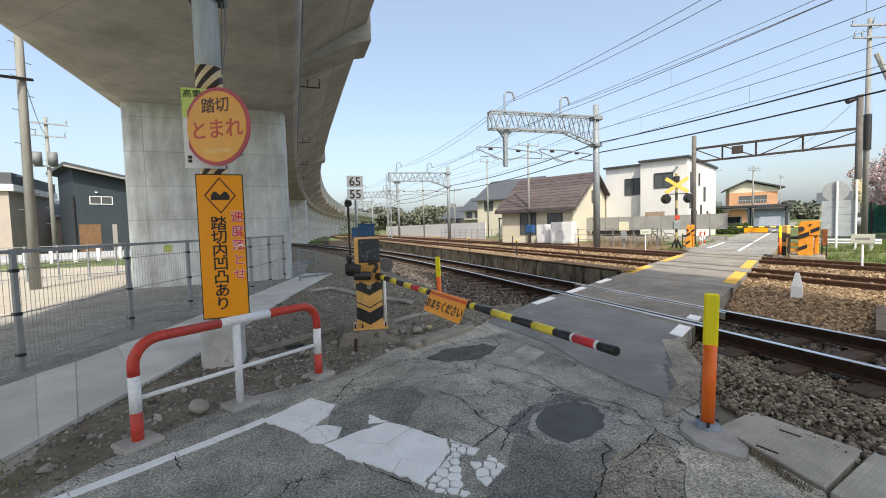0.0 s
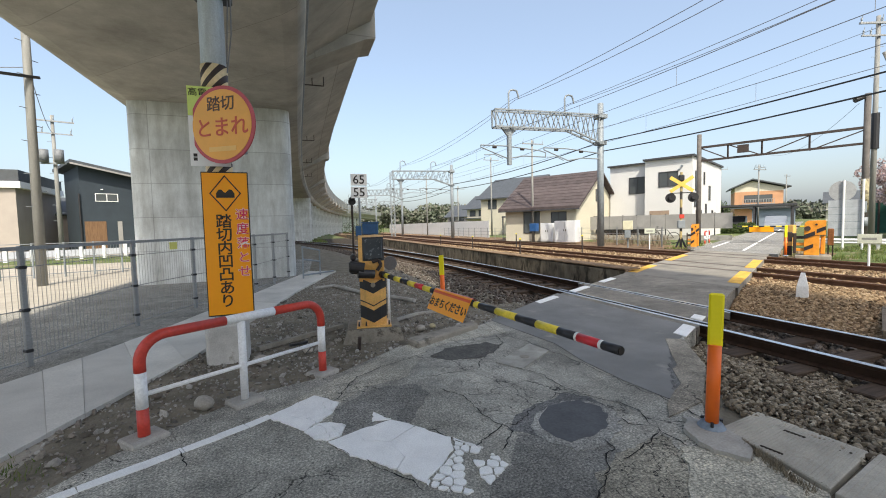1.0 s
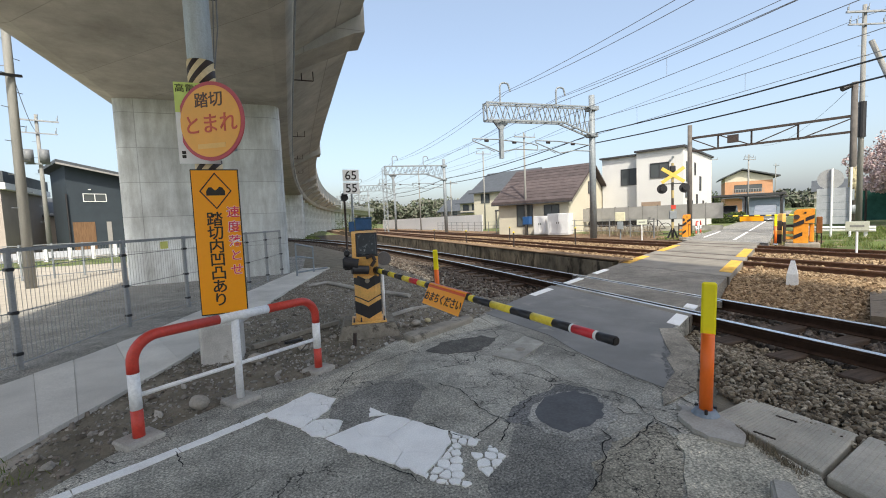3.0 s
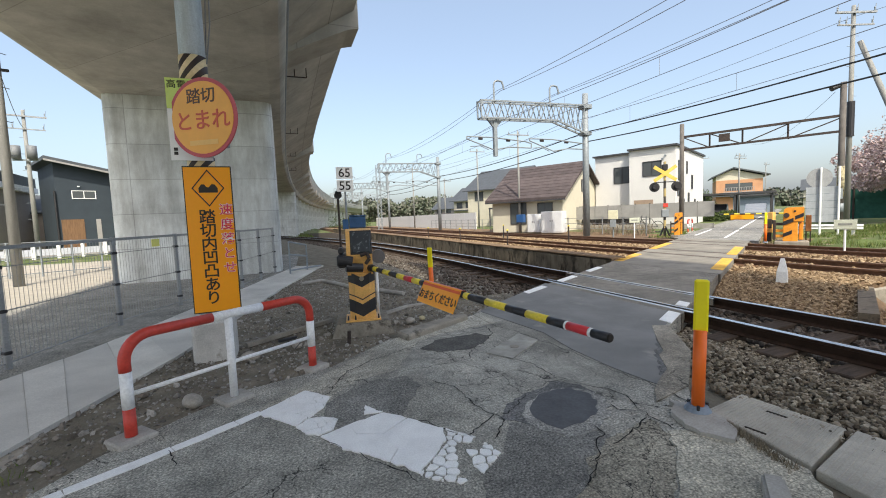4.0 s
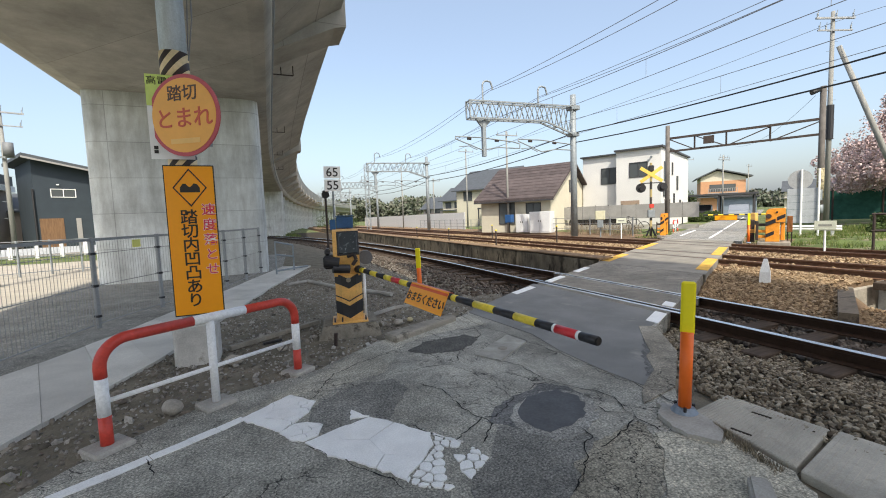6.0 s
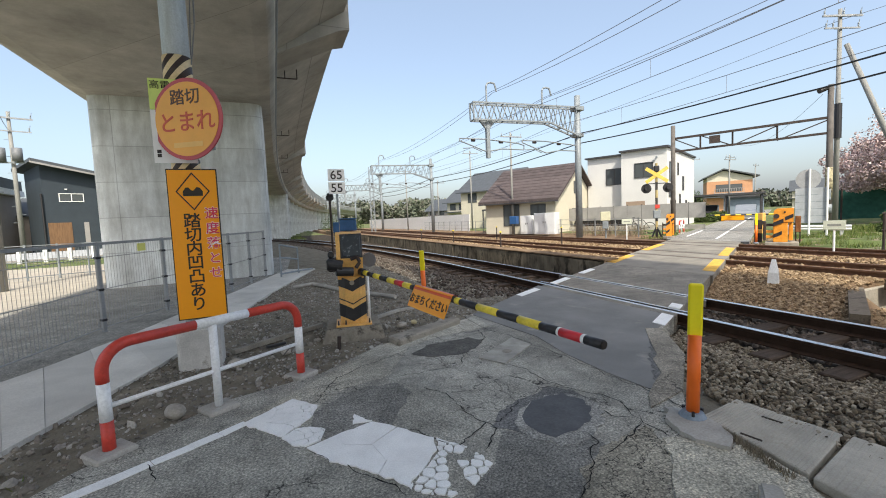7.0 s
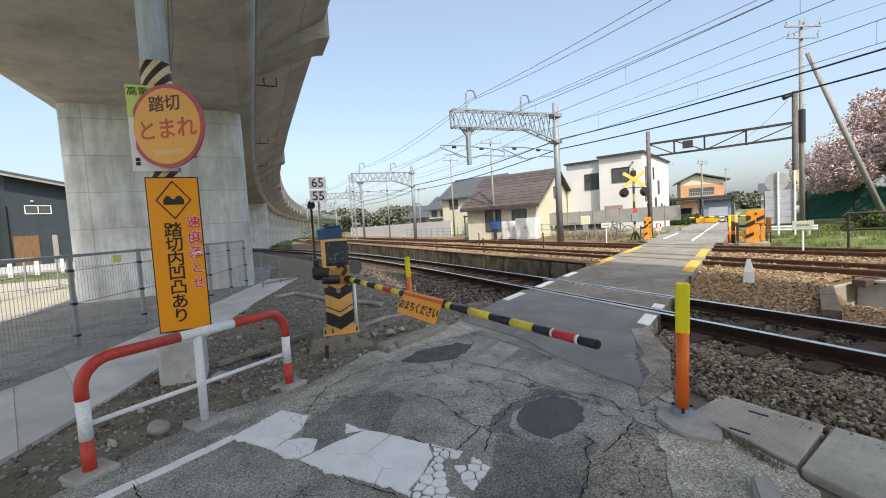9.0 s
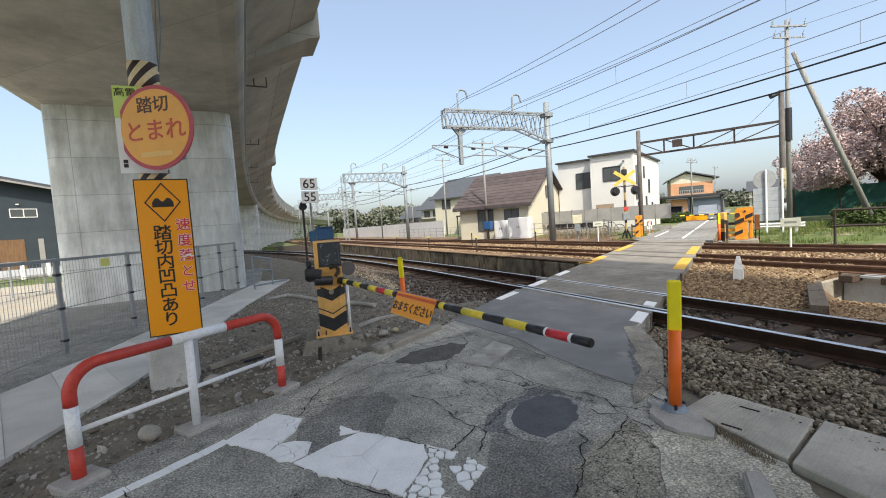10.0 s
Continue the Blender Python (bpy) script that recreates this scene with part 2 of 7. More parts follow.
M_BLACK = surf("black_paint", (0.022, 0.022, 0.025), 0.7, 8, 50, 0.45, relief=0.05)
M_SIGNO = surf("sign_orange", (0.96, 0.36, 0.003), 0.99, 3, 40, 0.4, relief=0.0)
M_SIGNF = surf("sign_orange_faded", (0.87, 0.42, 0.075), 0.93, 3, 40, 0.45, relief=0.0)
M_SIGNRIM = surf("sign_rim_red", (0.50, 0.07, 0.085), 0.9, 5, 40, 0.45, relief=0.0)
M_TEXTR = surf("faded_red_letters", (0.62, 0.10, 0.05), 0.9, 5, 40, 0.5, relief=0.0)
M_TEXTB = surf("black_letters", (0.02, 0.015, 0.012), 0.9, 5, 40, 0.5, relief=0.0)
M_TEXTM = surf("crimson_letters", (0.72, 0.04, 0.12), 0.95, 5, 40, 0.5, relief=0.0)
M_SIGNW = surf("sign_white", (0.86, 0.86, 0.84), 0.95, 4, 40, 0.45, relief=0.0)
M_SIGNG = surf("sign_green_yellow", (0.62, 0.76, 0.20), 0.9, 4, 40, 0.45, relief=0.0)
M_HAZARD = stripes("hazard_bands", (0.045, 0.03, 0.025), (0.78, 0.62, 0.36), 0.15, -1.2)
M_BLUE = surf("blue_box_paint", (0.03, 0.11, 0.26), 0.8, 6, 50, 0.5, relief=0.05)
M_DARKGLASS = glass_dark("dark_glass")
M_SCREEN = surf("scuffed_dark_panel", (0.05, 0.058, 0.065), 0.8, 5, 30, 0.25, relief=0.0, spots=((0.38, 0.42, 0.44), 11, 0.56))
M_WALLWHITE = surf("white_render", (0.69, 0.685, 0.665), 0.95, 0.6, 30, 0.85, relief=0.1)
M_CREAM = surf("cream_siding", (0.60, 0.56, 0.45), 0.93, 0.8, 30, 0.85, relief=0.1)
M_NAVY = surf("slate_siding", (0.047, 0.06, 0.073), 0.9, 1.0, 30, 0.7, relief=0.1)
M_BEIGEWALL = surf("beige_siding", (0.42, 0.37, 0.33), 0.93, 1.0, 30, 0.85, relief=0.1)
M_PEACH = surf("orange_render", (0.55, 0.30, 0.17), 0.9, 0.8, 30, 0.85, relief=0.1)
M_ROOFB = surf("brown_roof_tile", (0.115, 0.093, 0.092), 0.75, 2, 25, 0.7, relief=0.3, vary=0.25)
M_ROOFG = surf("grey_roof", (0.075, 0.083, 0.092), 0.8, 2, 25, 0.6, relief=0.2)
M_ROOFD = surf("dark_trim", (0.05, 0.05, 0.055), 0.8, 2, 25, 0.6, relief=0.1)
M_WOOD = surf("wood_door", (0.2, 0.11, 0.055), 0.7, 4, 40, 0.6, relief=0.2, stretch=(4, 4, 0.5))
M_FENCEG = surf("grey_fence_panel", (0.33, 0.32, 0.31), 0.85, 1.5, 30, 0.7, relief=0.1)
M_LEAF = island_surf("leaf", [(0.035, 0.06, 0.02), (0.07, 0.11, 0.035), (0.11, 0.14, 0.05), (0.05, 0.075, 0.03)])
# greyed pale greens: the haze of distance is put into the leaf colour
M_WOODS = island_surf("woods_leaf_hazed", [(0.10, 0.12, 0.09), (0.13, 0.15, 0.105), (0.16, 0.17, 0.13), (0.17, 0.16, 0.14)])
M_GRASS = island_surf("grass_blade", [(0.06, 0.10, 0.02), (0.11, 0.17, 0.035), (0.22, 0.22, 0.09), (0.09, 0.14, 0.03)])
M_BLOSSOM = island_surf("blossom", [(0.50, 0.36, 0.36), (0.62, 0.49, 0.48), (0.36, 0.25, 0.24), (0.68, 0.57, 0.55), (0.24, 0.16, 0.14)])
M_BARK = surf("bark", (0.07, 0.052, 0.045), 0.6, 5, 30, 0.95, relief=0.6, dist=0.02)
M_WIRE = surf("wire_black", (0.02, 0.02, 0.022), 0.9, 4, 40, 0.6, relief=0.0)
M_WIREG = surf("wire_grey", (0.20, 0.21, 0.23), 0.9, 4, 40, 0.6, relief=0.0)
M_SILVER = surf("car_silver", (0.36, 0.38, 0.4), 0.95, 4, 40, 0.3, 0.6, relief=0.0)
M_GIRDER = surf("girder_grey_paint", (0.55, 0.57, 0.57), 0.8, 3, 40, 0.6, relief=0.05, spots=((0.3, 0.2, 0.13), 5, 0.64))


# ---- building helpers ----
def tidy(bm):
    bmesh.ops.recalc_face_normals(bm, faces=bm.faces)
    return bm


def box(bm, lo, hi, m=None, bev=0.0):
    """A box between two corners, optionally bevelled and moved by a matrix."""
    c = [(a + b) / 2 for a, b in zip(lo, hi)]
    s = [abs(b - a) for a, b in zip(lo, hi)]
    r = bmesh.ops.create_cube(bm, size=1, matrix=Matrix.Translation(c) @ Matrix.Diagonal((*s, 1)))
    vs = r["verts"]
    if bev:
        es = list({e for v in vs for e in v.link_edges})
        r2 = bmesh.ops.bevel(bm, geom=es, offset=bev, segments=1, affect="EDGES")
        vs = list({v for f in r2["faces"] for v in f.verts} | {v for v in vs if v.is_valid})
    if m is not None:
        bmesh.ops.transform(bm, matrix=m, verts=vs)
    return bm


def rod(bm, a, b, r0, r1=None, seg=10, caps=True):
    """A round bar from a to b."""
    a, b = Vector(a), Vector(b)
    d = b - a
    r1 = r0 if r1 is None else r1
    m = Matrix.Translation((a + b) / 2) @ d.to_track_quat("Z", "Y").to_matrix().to_4x4()
    bmesh.ops.create_cone(bm, cap_ends=caps, segments=seg, radius1=r0, radius2=r1, depth=d.length, matrix=m)
    return bm


def bar(bm, a, b, w, h=None):
    """A square-section bar from a to b."""
    a, b = Vector(a), Vector(b)
    d = b - a
    m = Matrix.Translation((a + b) / 2) @ d.to_track_quat("Z", "Y").to_matrix().to_4x4() @ Matrix.Diagonal((w, h or w, d.length, 1))
    bmesh.ops.create_cube(bm, size=1, matrix=m)
    return bm


def prism(bm, pts, z0, z1):
    """An upright prism over a flat outline."""
    lo = [bm.verts.new((x, y, z0)) for x, y in pts]
    hi = [bm.verts.new((x, y, z1)) for x, y in pts]
    bm.faces.new(hi)
    bm.faces.new(lo[::-1])
    for i in range(len(pts)):
        j = (i + 1) % len(pts)
        bm.faces.new((lo[i], lo[j], hi[j], hi[i]))
    return bm


def plate(bm, pts, y0, y1):
    """A plate in the x-z plane, from y0 to y1."""
    lo = [bm.verts.new((x, y0, z)) for x, z in pts]
    hi = [bm.verts.new((x, y1, z)) for x, z in pts]
    bm.faces.new(lo)
    bm.faces.new(hi[::-1])
    for i in range(len(pts)):
        j = (i + 1) % len(pts)
        bm.faces.new((lo[i], lo[j], hi[j], hi[i]))
    return bm


def sweep(bm, prof, path, closed=True):
    """Carries a profile (across, up) along a path."""
    rings = []
    for i, p in enumerate(path):
        a, b = Vector(path[max(i - 1, 0)]), Vector(path[min(i + 1, len(path) - 1)])
        d = (b - a)
        d.z = 0
        d.normalize()
        side = Vector((d.y, -d.x, 0))
        rings.append([bm.verts.new(Vector(p) + side * u + Vector((0, 0, w))) for u, w in prof])
    n = len(prof)
    for r0, r1 in zip(rings, rings[1:]):
        for i in range(n if closed else n - 1):
            j = (i + 1) % n
            bm.faces.new((r0[i], r0[j], r1[j], r1[i]))
    if closed:
        bm.faces.new(rings[0])
        bm.faces.new(rings[-1][::-1])
    return bm


def part(name, bm, material, parent=None, label="", smooth=False):
    me = bpy.data.meshes.new(name)
    tidy(bm)
    bm.to_mesh(me)
    bm.free()
    me.materials.append(material)
    if smooth:
        for p in me.polygons:
            p.use_smooth = len(p.vertices) == 4
    ob = new(name, me)
    if parent is not None:
        ob.parent = parent
    if label:
        ob["label"] = label
    return ob


def thing(name, m, label, category, group="", kind=""):
    ob = new(name)
    ob.empty_display_size = 0.2
    ob.matrix_world = m
    return tagged(ob, label, category, group, kind)


def B():
    return bmesh.new()


def raw(name, verts, faces, material, parent=None):
    me = bpy.data.meshes.new(name)
    me.from_pydata(verts, [], faces)
    me.materials.append(material)
    ob = new(name, me)
    if parent is not None:
        ob.parent = parent
    return ob


def letters(name, text, size, m, material, parent=None, spacing=1.0, line=1.0, depth=0.002, bold=0.0):
    """Writing as a thin raised mesh; m places it (x along the line, z up, facing -y)."""
    cu = bpy.data.curves.new(name, "FONT")
    cu.body, cu.size, cu.extrude, cu.align_x, cu.align_y = text, size, depth, "CENTER", "CENTER"
    cu.space_character, cu.space_line, cu.offset = spacing, line, bold
    cu.resolution_u = 3
    tmp = bpy.data.objects.new("tmp", cu)
    scene.collection.objects.link(tmp)
    bpy.context.view_layer.update()
    me = bpy.data.meshes.new_from_object(tmp.evaluated_get(bpy.context.evaluated_depsgraph_get()))
    bpy.data.objects.remove(tmp)
    me.transform(m @ pose(0, 0, 0, 90, 0, 0))
    me.materials.clear()
    me.materials.append(material)
    ob = new(name, me)
    if parent is not None:
        ob.parent = parent
    return ob


def scatter_rocks(name, spots, rng, size, material, flat=0.7):
    """Loose stones: spots is an array of x, y, z."""
    g = (1 + 5 ** 0.5) / 2
    v0 = np.array([(-1, g, 0), (1, g, 0), (-1, -g, 0), (1, -g, 0), (0, -1, g), (0, 1, g), (0, -1, -g), (0, 1, -g), (g, 0, -1), (g, 0, 1), (-g, 0, -1), (-g, 0, 1)]) / 1.9
    f0 = np.array([(0, 11, 5), (0, 5, 1), (0, 1, 7), (0, 7, 10), (0, 10, 11), (1, 5, 9), (5, 11, 4), (11, 10, 2), (10, 7, 6), (7, 1, 8),
                   (3, 9, 4), (3, 4, 2), (3, 2, 6), (3, 6, 8), (3, 8, 9), (4, 9, 5), (2, 4, 11), (6, 2, 10), (8, 6, 7), (9, 8, 1)])
    n = len(spots)
    s = rng.uniform(size[0], size[1], n)
    v = v0[None] * (1 + rng.uniform(-0.33, 0.33, (n, 12, 1)))
    v = v * np.stack([rng.uniform(0.7, 1.3, n), rng.uniform(0.6, 1.0, n), rng.uniform(0.5, 0.85, n)], 1)[:, None]
    q = rng.normal(size=(n, 4)) * np.array([1, 0.35, 0.35, 1])
    q /= np.linalg.norm(q, axis=1, keepdims=True)
    w, x, y, z = q.T
    R = np.stack([1 - 2 * (y * y + z * z), 2 * (x * y - z * w), 2 * (x * z + y * w), 2 * (x * y + z * w), 1 - 2 * (x * x + z * z), 2 * (y * z - x * w),
                  2 * (x * z - y * w), 2 * (y * z + x * w), 1 - 2 * (x * x + y * y)], 1).reshape(n, 3, 3)
    v = np.einsum("nij,nkj->nki", R, v) * s[:, None, None] * 0.5
    v = v + np.asarray(spots)[:, None]
    f = (f0[None] + 12 * np.arange(n)[:, None, None]).reshape(-1, 3)
    return raw(name, v.reshape(-1, 3).tolist(), f.tolist(), material)


def leaf_cloud(name, centres, radii, count, size, material, rng, parent=None, squash=0.8):
    """Many small leaf blades in uneven clumps."""
    k = rng.integers(0, len(centres), count)
    d = rng.normal(size=(count, 3))
    d /= np.linalg.norm(d, axis=1, keepdims=True)
    c = np.asarray(centres)[k] + d * (np.asarray(radii)[k] * rng.uniform(0.35, 1.0, count) ** 0.5)[:, None] * np.array([1, 1, squash])
    a = rng.normal(size=(count, 3))
    a /= np.linalg.norm(a, axis=1, keepdims=True)
    b = np.cross(a, rng.normal(size=(count, 3)))
    b /= np.linalg.norm(b, axis=1, keepdims=True)
    s = rng.uniform(size[0], size[1], count)[:, None]
    v = np.stack([c - a * s, c + b * s * 0.6, c + a * s, c - b * s * 0.6], 1).reshape(-1, 3)
    f = np.arange(count * 4).reshape(-1, 4)
    return raw(name, v.tolist(), f.tolist(), material, parent)


def grass_patch(name, spots, height, material, rng, width=0.012):
    n = len(spots)
    p = np.asarray(spots)
    a = rng.uniform(0, 6.283, n)
    side = np.stack([np.cos(a), np.sin(a), np.zeros(n)], 1) * width
    lean = rng.normal(size=(n, 3)) * 0.35
    lean[:, 2] = 1
    tip = p + lean * rng.uniform(height[0], height[1], n)[:, None]
    v = np.stack([p - side, p + side, tip], 1).reshape(-1, 3)
    return raw(name, v.tolist(), np.arange(n * 3).reshape(-1, 3).tolist(), material)


rng = np.random.default_rng(7)


# ---- ground and roads ----
def ground_z(x, y):
    """Height of the bare ground."""
    z = -0.02
    xk = 3.75 - max(0.0, y - 9) ** 2 / 260
    if xk < x < 8.62 and y < 70:
        edge = min(1.0, (x - xk) / 0.9)
        z = -0.02 - 0.2 * edge
    if y < 6.0 and 6.9 < x < 9.9:
        z = -0.34 + 0.30 * (x - 6.9) / 3.0
    elif 6.7 < x < 8.62:
        z = -0.6
    if x >= 9.9 or (x >= 8.62 and y >= 6.0):
        z = -0.15
    if (9.3 < x < 17.2 and -3 < y < 4.25) or (7.3 < x <= 9.3 and -3 < y < 3.05 + (x - 7.2) * 0.44):
        z = -1.1 if x > 9.3 else -0.42
    if x > 19.5:
        z = -0.03
    if y > 45 and x < 8.62:
        z = min(z, -0.06)
    return z


def ground_sheet():
    gx = np.unique(np.concatenate([[-3000, -900, -300, -120, -60, -40, -25], np.arange(-14, 20.6, 0.3), [8.6, 8.64, 9.28, 9.32, 9.88, 9.92, 22, 25, 30, 40, 60, 120, 300, 900, 3000]]).round(3))
    gy = np.unique(np.concatenate([[-3000, -600, -200, -60, -20], np.arange(-8, 24, 0.4), [4.23, 4.27, 5.98, 6.02], np.arange(24, 66, 3), [90, 120, 200, 400, 900, 3000]]).round(3))
    verts, faces, idx = [], [], []
    for y in gy:
        for x in gx:
            near = -14 < x < 20 and -8 < y < 24
            zn = noise.noise((x * 1.3, y * 1.3, 0)) * 0.02 if near else 0
            verts.append((x, y, ground_z(x, y) + zn))
    nx = len(gx)
    for j in range(len(gy) - 1):
        for i in range(nx - 1):
            faces.append((j * nx + i, j * nx + i + 1, (j + 1) * nx + i + 1, (j + 1) * nx + i))
            x, y = (gx[i] + gx[i + 1]) / 2, (gy[j] + gy[j + 1]) / 2
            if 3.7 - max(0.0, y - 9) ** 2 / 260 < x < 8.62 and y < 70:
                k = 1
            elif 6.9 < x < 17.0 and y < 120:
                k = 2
            elif -1.6 < x <= 3.7 and y < 60:
                k = 0
            elif -12 < x <= -1.6 and -8 < y < 24:
                k = 3
            elif 17 <= x < 19.6 and y > 10:
                k = 2
            else:
                k = 4
            if y < 6 and 6.9 < x < 9.9:
                k = 2
            idx.append(k)
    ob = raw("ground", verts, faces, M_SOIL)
    for m in (M_BEDSHADE, M_BEDSUN, M_BEIGE, M_FIELD):
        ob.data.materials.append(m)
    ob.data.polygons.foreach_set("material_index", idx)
    return tagged(ob, "gravelly soil, ballast beds and grass round the crossing", "ground", kind="structure")


ground_sheet()

# near road: cracked asphalt up to the first track
road_pts = [(-30, -16), (-6.5, -0.6), (-1.42, 2.79), (-1.2, 3.12), (-0.95, 3.38), (-0.43, 3.86), (0.31, 4.08), (1.04, 4.7), (1.85, 5.0), (2.37, 5.28), (3.14, 5.85),
            (3.93, 6.4), (4.86, 7.02), (4.86, 3.95), (4.24, 3.62), (3.63, 2.84), (2.9, 2.3), (2.55, 1.98), (2.50, 1.3), (2.2, 0.9), (1.2, -0.6), (-2, -6), (-18, -24)]
ROAD = tagged(part("road", prism(B(), road_pts, -0.4, 0.0), M_ROAD), "cracked grey asphalt road running up to the level crossing", "road", kind="structure")

SL = 0.567


def cross_y(x, left):
    return (6.4 + SL * (x - 3.93)) if left else (3.55 + SL * (x - 4.17))


def strip(x0, x1, z0=-0.4, z1=0.0, lo=0.0, hi=0.0):
    return [(x0, cross_y(x0, False) - lo), (x1, cross_y(x1, False) - lo), (x1, cross_y(x1, True) + hi), (x0, cross_y(x0, True) + hi)]


# ends at the shadow edge; the shade is part of its dark colour
CROSS = tagged(part("crossing_deck", prism(B(), strip(4.87, 8.35), -0.4, 0.0), M_ROADX), "smooth asphalt deck between the rails, toned dark for the shade", "road", kind="structure")
# starts at the shadow edge; sunlight is part of its paler colour
FARDECK = tagged(part("crossing_slab", prism(B(), strip(8.355, 17.0, lo=0.05, hi=0.05), -0.4, 0.004), M_SLABROAD), "worn concrete deck over the far tracks, toned pale for the sun", "road", kind="structure")
far_pts = strip(17.005, 40, lo=0.35, hi=0.35)
far_pts = far_pts[:2] + [(120, cross_y(120, False) - 1), (120, cross_y(120, True) + 1)] + far_pts[2:]
tagged(part("far_road", prism(B(), far_pts, -0.3, 0.002), asphalt("asphalt_far", (0.2, 0.2, 0.195), False, 0.9)), "pale grey asphalt lane leading away between houses", "road", kind="structure")

# smoother asphalt lies against the first rail
bmx = B()
prism(bmx, [(2.62, 5.47), (3.14, 5.84), (3.93, 6.38), (4.84, 6.98), (4.84, 3.97), (4.21, 3.65), (3.86, 3.37), (3.2, 2.76), (2.78, 2.37), (2.71, 2.45), (2.67, 2.85), (2.68, 3.45), (2.78, 4.08)], 0.0, 0.006)
part("asphalt_overlay", bmx, surf("asphalt_overlay", (0.225, 0.222, 0.212), 0.8, 1.5, 160, 0.8, relief=0.4, spots=((0.29, 0.28, 0.25), 2.2, 0.58)), ROAD, "smooth later asphalt layer beside the rail")


def ragged(pts, seed, amp=0.012, step=0.05):
    """An outline broken into short uneven steps."""
    r = random.Random(seed)
    out = []
    for (x0, y0), (x1, y1) in zip(pts, pts[1:] + pts[:1]):
        n = max(1, int(math.hypot(x1 - x0, y1 - y0) / step))
        out += [(x0 + (x1 - x0) * k / n + r.gauss(0, amp), y0 + (y1 - y0) * k / n + r.gauss(0, amp)) for k in range(n)]
    return out


# worn concrete apron beside the crossing and under the marker post
bmx = B()
prism(bmx, [(4.22, 3.6), (4.06, 3.70), (3.62, 3.22), (3.42, 2.98), (3.28, 2.91), (3.05, 2.62), (2.86, 2.52), (2.62, 2.37), (2.45, 2.2), (2.9, 2.3), (3.63, 2.84)], 0.0, 0.012)
part("apron", bmx, asphalt("worn_apron", (0.27, 0.25, 0.215), True, 0.5), ROAD, "broken concrete edge with worn paint")
bmx = B()
prism(bmx, ragged([(2.50, 2.13), (2.57, 2.07), (2.62, 1.95), (2.60, 1.80), (2.51, 1.66), (2.40, 1.62), (2.32, 1.74), (2.30, 1.85), (2.38, 2.01)], 3, 0.008, 0.04), 0.0, 0.034)
part("pad", bmx, M_CONC, ROAD, "broken concrete pad under the marker post")
bmx = B()
prism(bmx, ragged([(2.20, 1.88), (2.31, 1.82), (2.42, 1.62), (2.52, 1.64), (2.49, 1.28), (2.2, 0.9), (1.2, -0.6), (0.9, -0.2), (1.5, 1.15), (1.66, 1.38), (1.96, 1.62)], 17, 0.012, 0.06), -0.05, 0.009)
part("apron", bmx, M_APRON, ROAD, "pitted concrete strip beside the asphalt")


M_FILL = surf("pothole_filling", (0.105, 0.108, 0.113), 0.8, 5, 45, 0.75, relief=0.35, dist=0.008, spots=((0.19, 0.19, 0.185), 14, 0.66))
M_RIM = asphalt("worn_rim", (0.255, 0.255, 0.245), False, 0.75)
M_TAR = asphalt("tar_seam", (0.13, 0.132, 0.135), False, 0.8)
LAYERS = [
    ([(-0.45, 3.28), (0.0, 3.68), (0.55, 4.2), (1.04, 4.68), (1.85, 4.98), (2.55, 5.36), (2.54, 4.77), (1.73, 4.67), (1.33, 4.47), (1.04, 3.97), (0.92, 3.74), (0.5, 3.63), (0.25, 3.38), (0.1, 3.6), (-0.28, 3.34)], 0.002, M_WORN, "bleached asphalt along the verge"),
    ([(0.21, 3.25), (0.43, 3.49), (0.68, 3.58), (0.96, 3.51), (0.98, 3.26), (0.77, 2.92), (0.68, 2.82), (0.57, 2.95), (0.4, 2.81), (0.27, 2.77), (0.16, 3.03)], 0.003, M_DARKASPH, "dark squared asphalt patch"),
    ([(1.33, 2.42), (1.48, 2.32), (1.56, 2.1), (1.82, 2.11), (1.82, 1.97), (1.55, 1.86), (1.38, 1.68), (1.18, 1.56), (0.83, 1.73), (0.9, 1.95), (1.11, 2.1)], 0.0025, M_DARKASPH, "dark asphalt before the pothole"),
    ([(1.82, 1.97), (1.98, 2.0), (2.22, 2.04), (2.16, 1.84), (1.93, 1.61), (1.61, 1.35), (1.18, 1.56), (1.38, 1.68), (1.55, 1.86)], 0.0035, M_ALLI, "brownish asphalt crazed into small cells"),
    ([(1.31, 2.48), (1.45, 2.64), (1.67, 2.75), (1.86, 2.78), (2.01, 2.86), (2.17, 2.72), (2.17, 2.55), (2.03, 2.36), (1.8, 2.26), (1.5, 2.2), (1.42, 2.36)], 0.004, M_TAR, "dark edge of the filled pothole"),
    ([(1.47, 2.45), (1.58, 2.58), (1.73, 2.66), (1.9, 2.72), (2.05, 2.69), (2.17, 2.57), (2.15, 2.4), (2.01, 2.18), (1.79, 2.08), (1.56, 2.06), (1.46, 2.27)], 0.0052, M_RIM, "paler worn ring round the pothole filling"),
    ([(1.54, 2.48), (1.72, 2.65), (1.9, 2.71), (2.03, 2.67), (2.12, 2.55), (2.09, 2.4), (1.98, 2.27), (1.77, 2.19), (1.6, 2.19), (1.52, 2.32)], 0.0068, M_FILL, "dark smooth filling of the pothole"),
    ([(1.3, 4.22), (1.58, 4.43), (2.08, 4.46), (2.17, 4.3), (1.98, 4.06), (1.75, 3.95), (1.41, 4.04)], 0.004, M_PATCH, "dark asphalt repair patch"),
    ([(4.05, 3.63), (4.17, 3.61), (3.3, 2.85), (2.83, 2.38), (2.73, 2.38), (3.1, 2.77), (3.6, 3.24)], 0.0075, M_TAR, "tarred seam beside the overlay")]
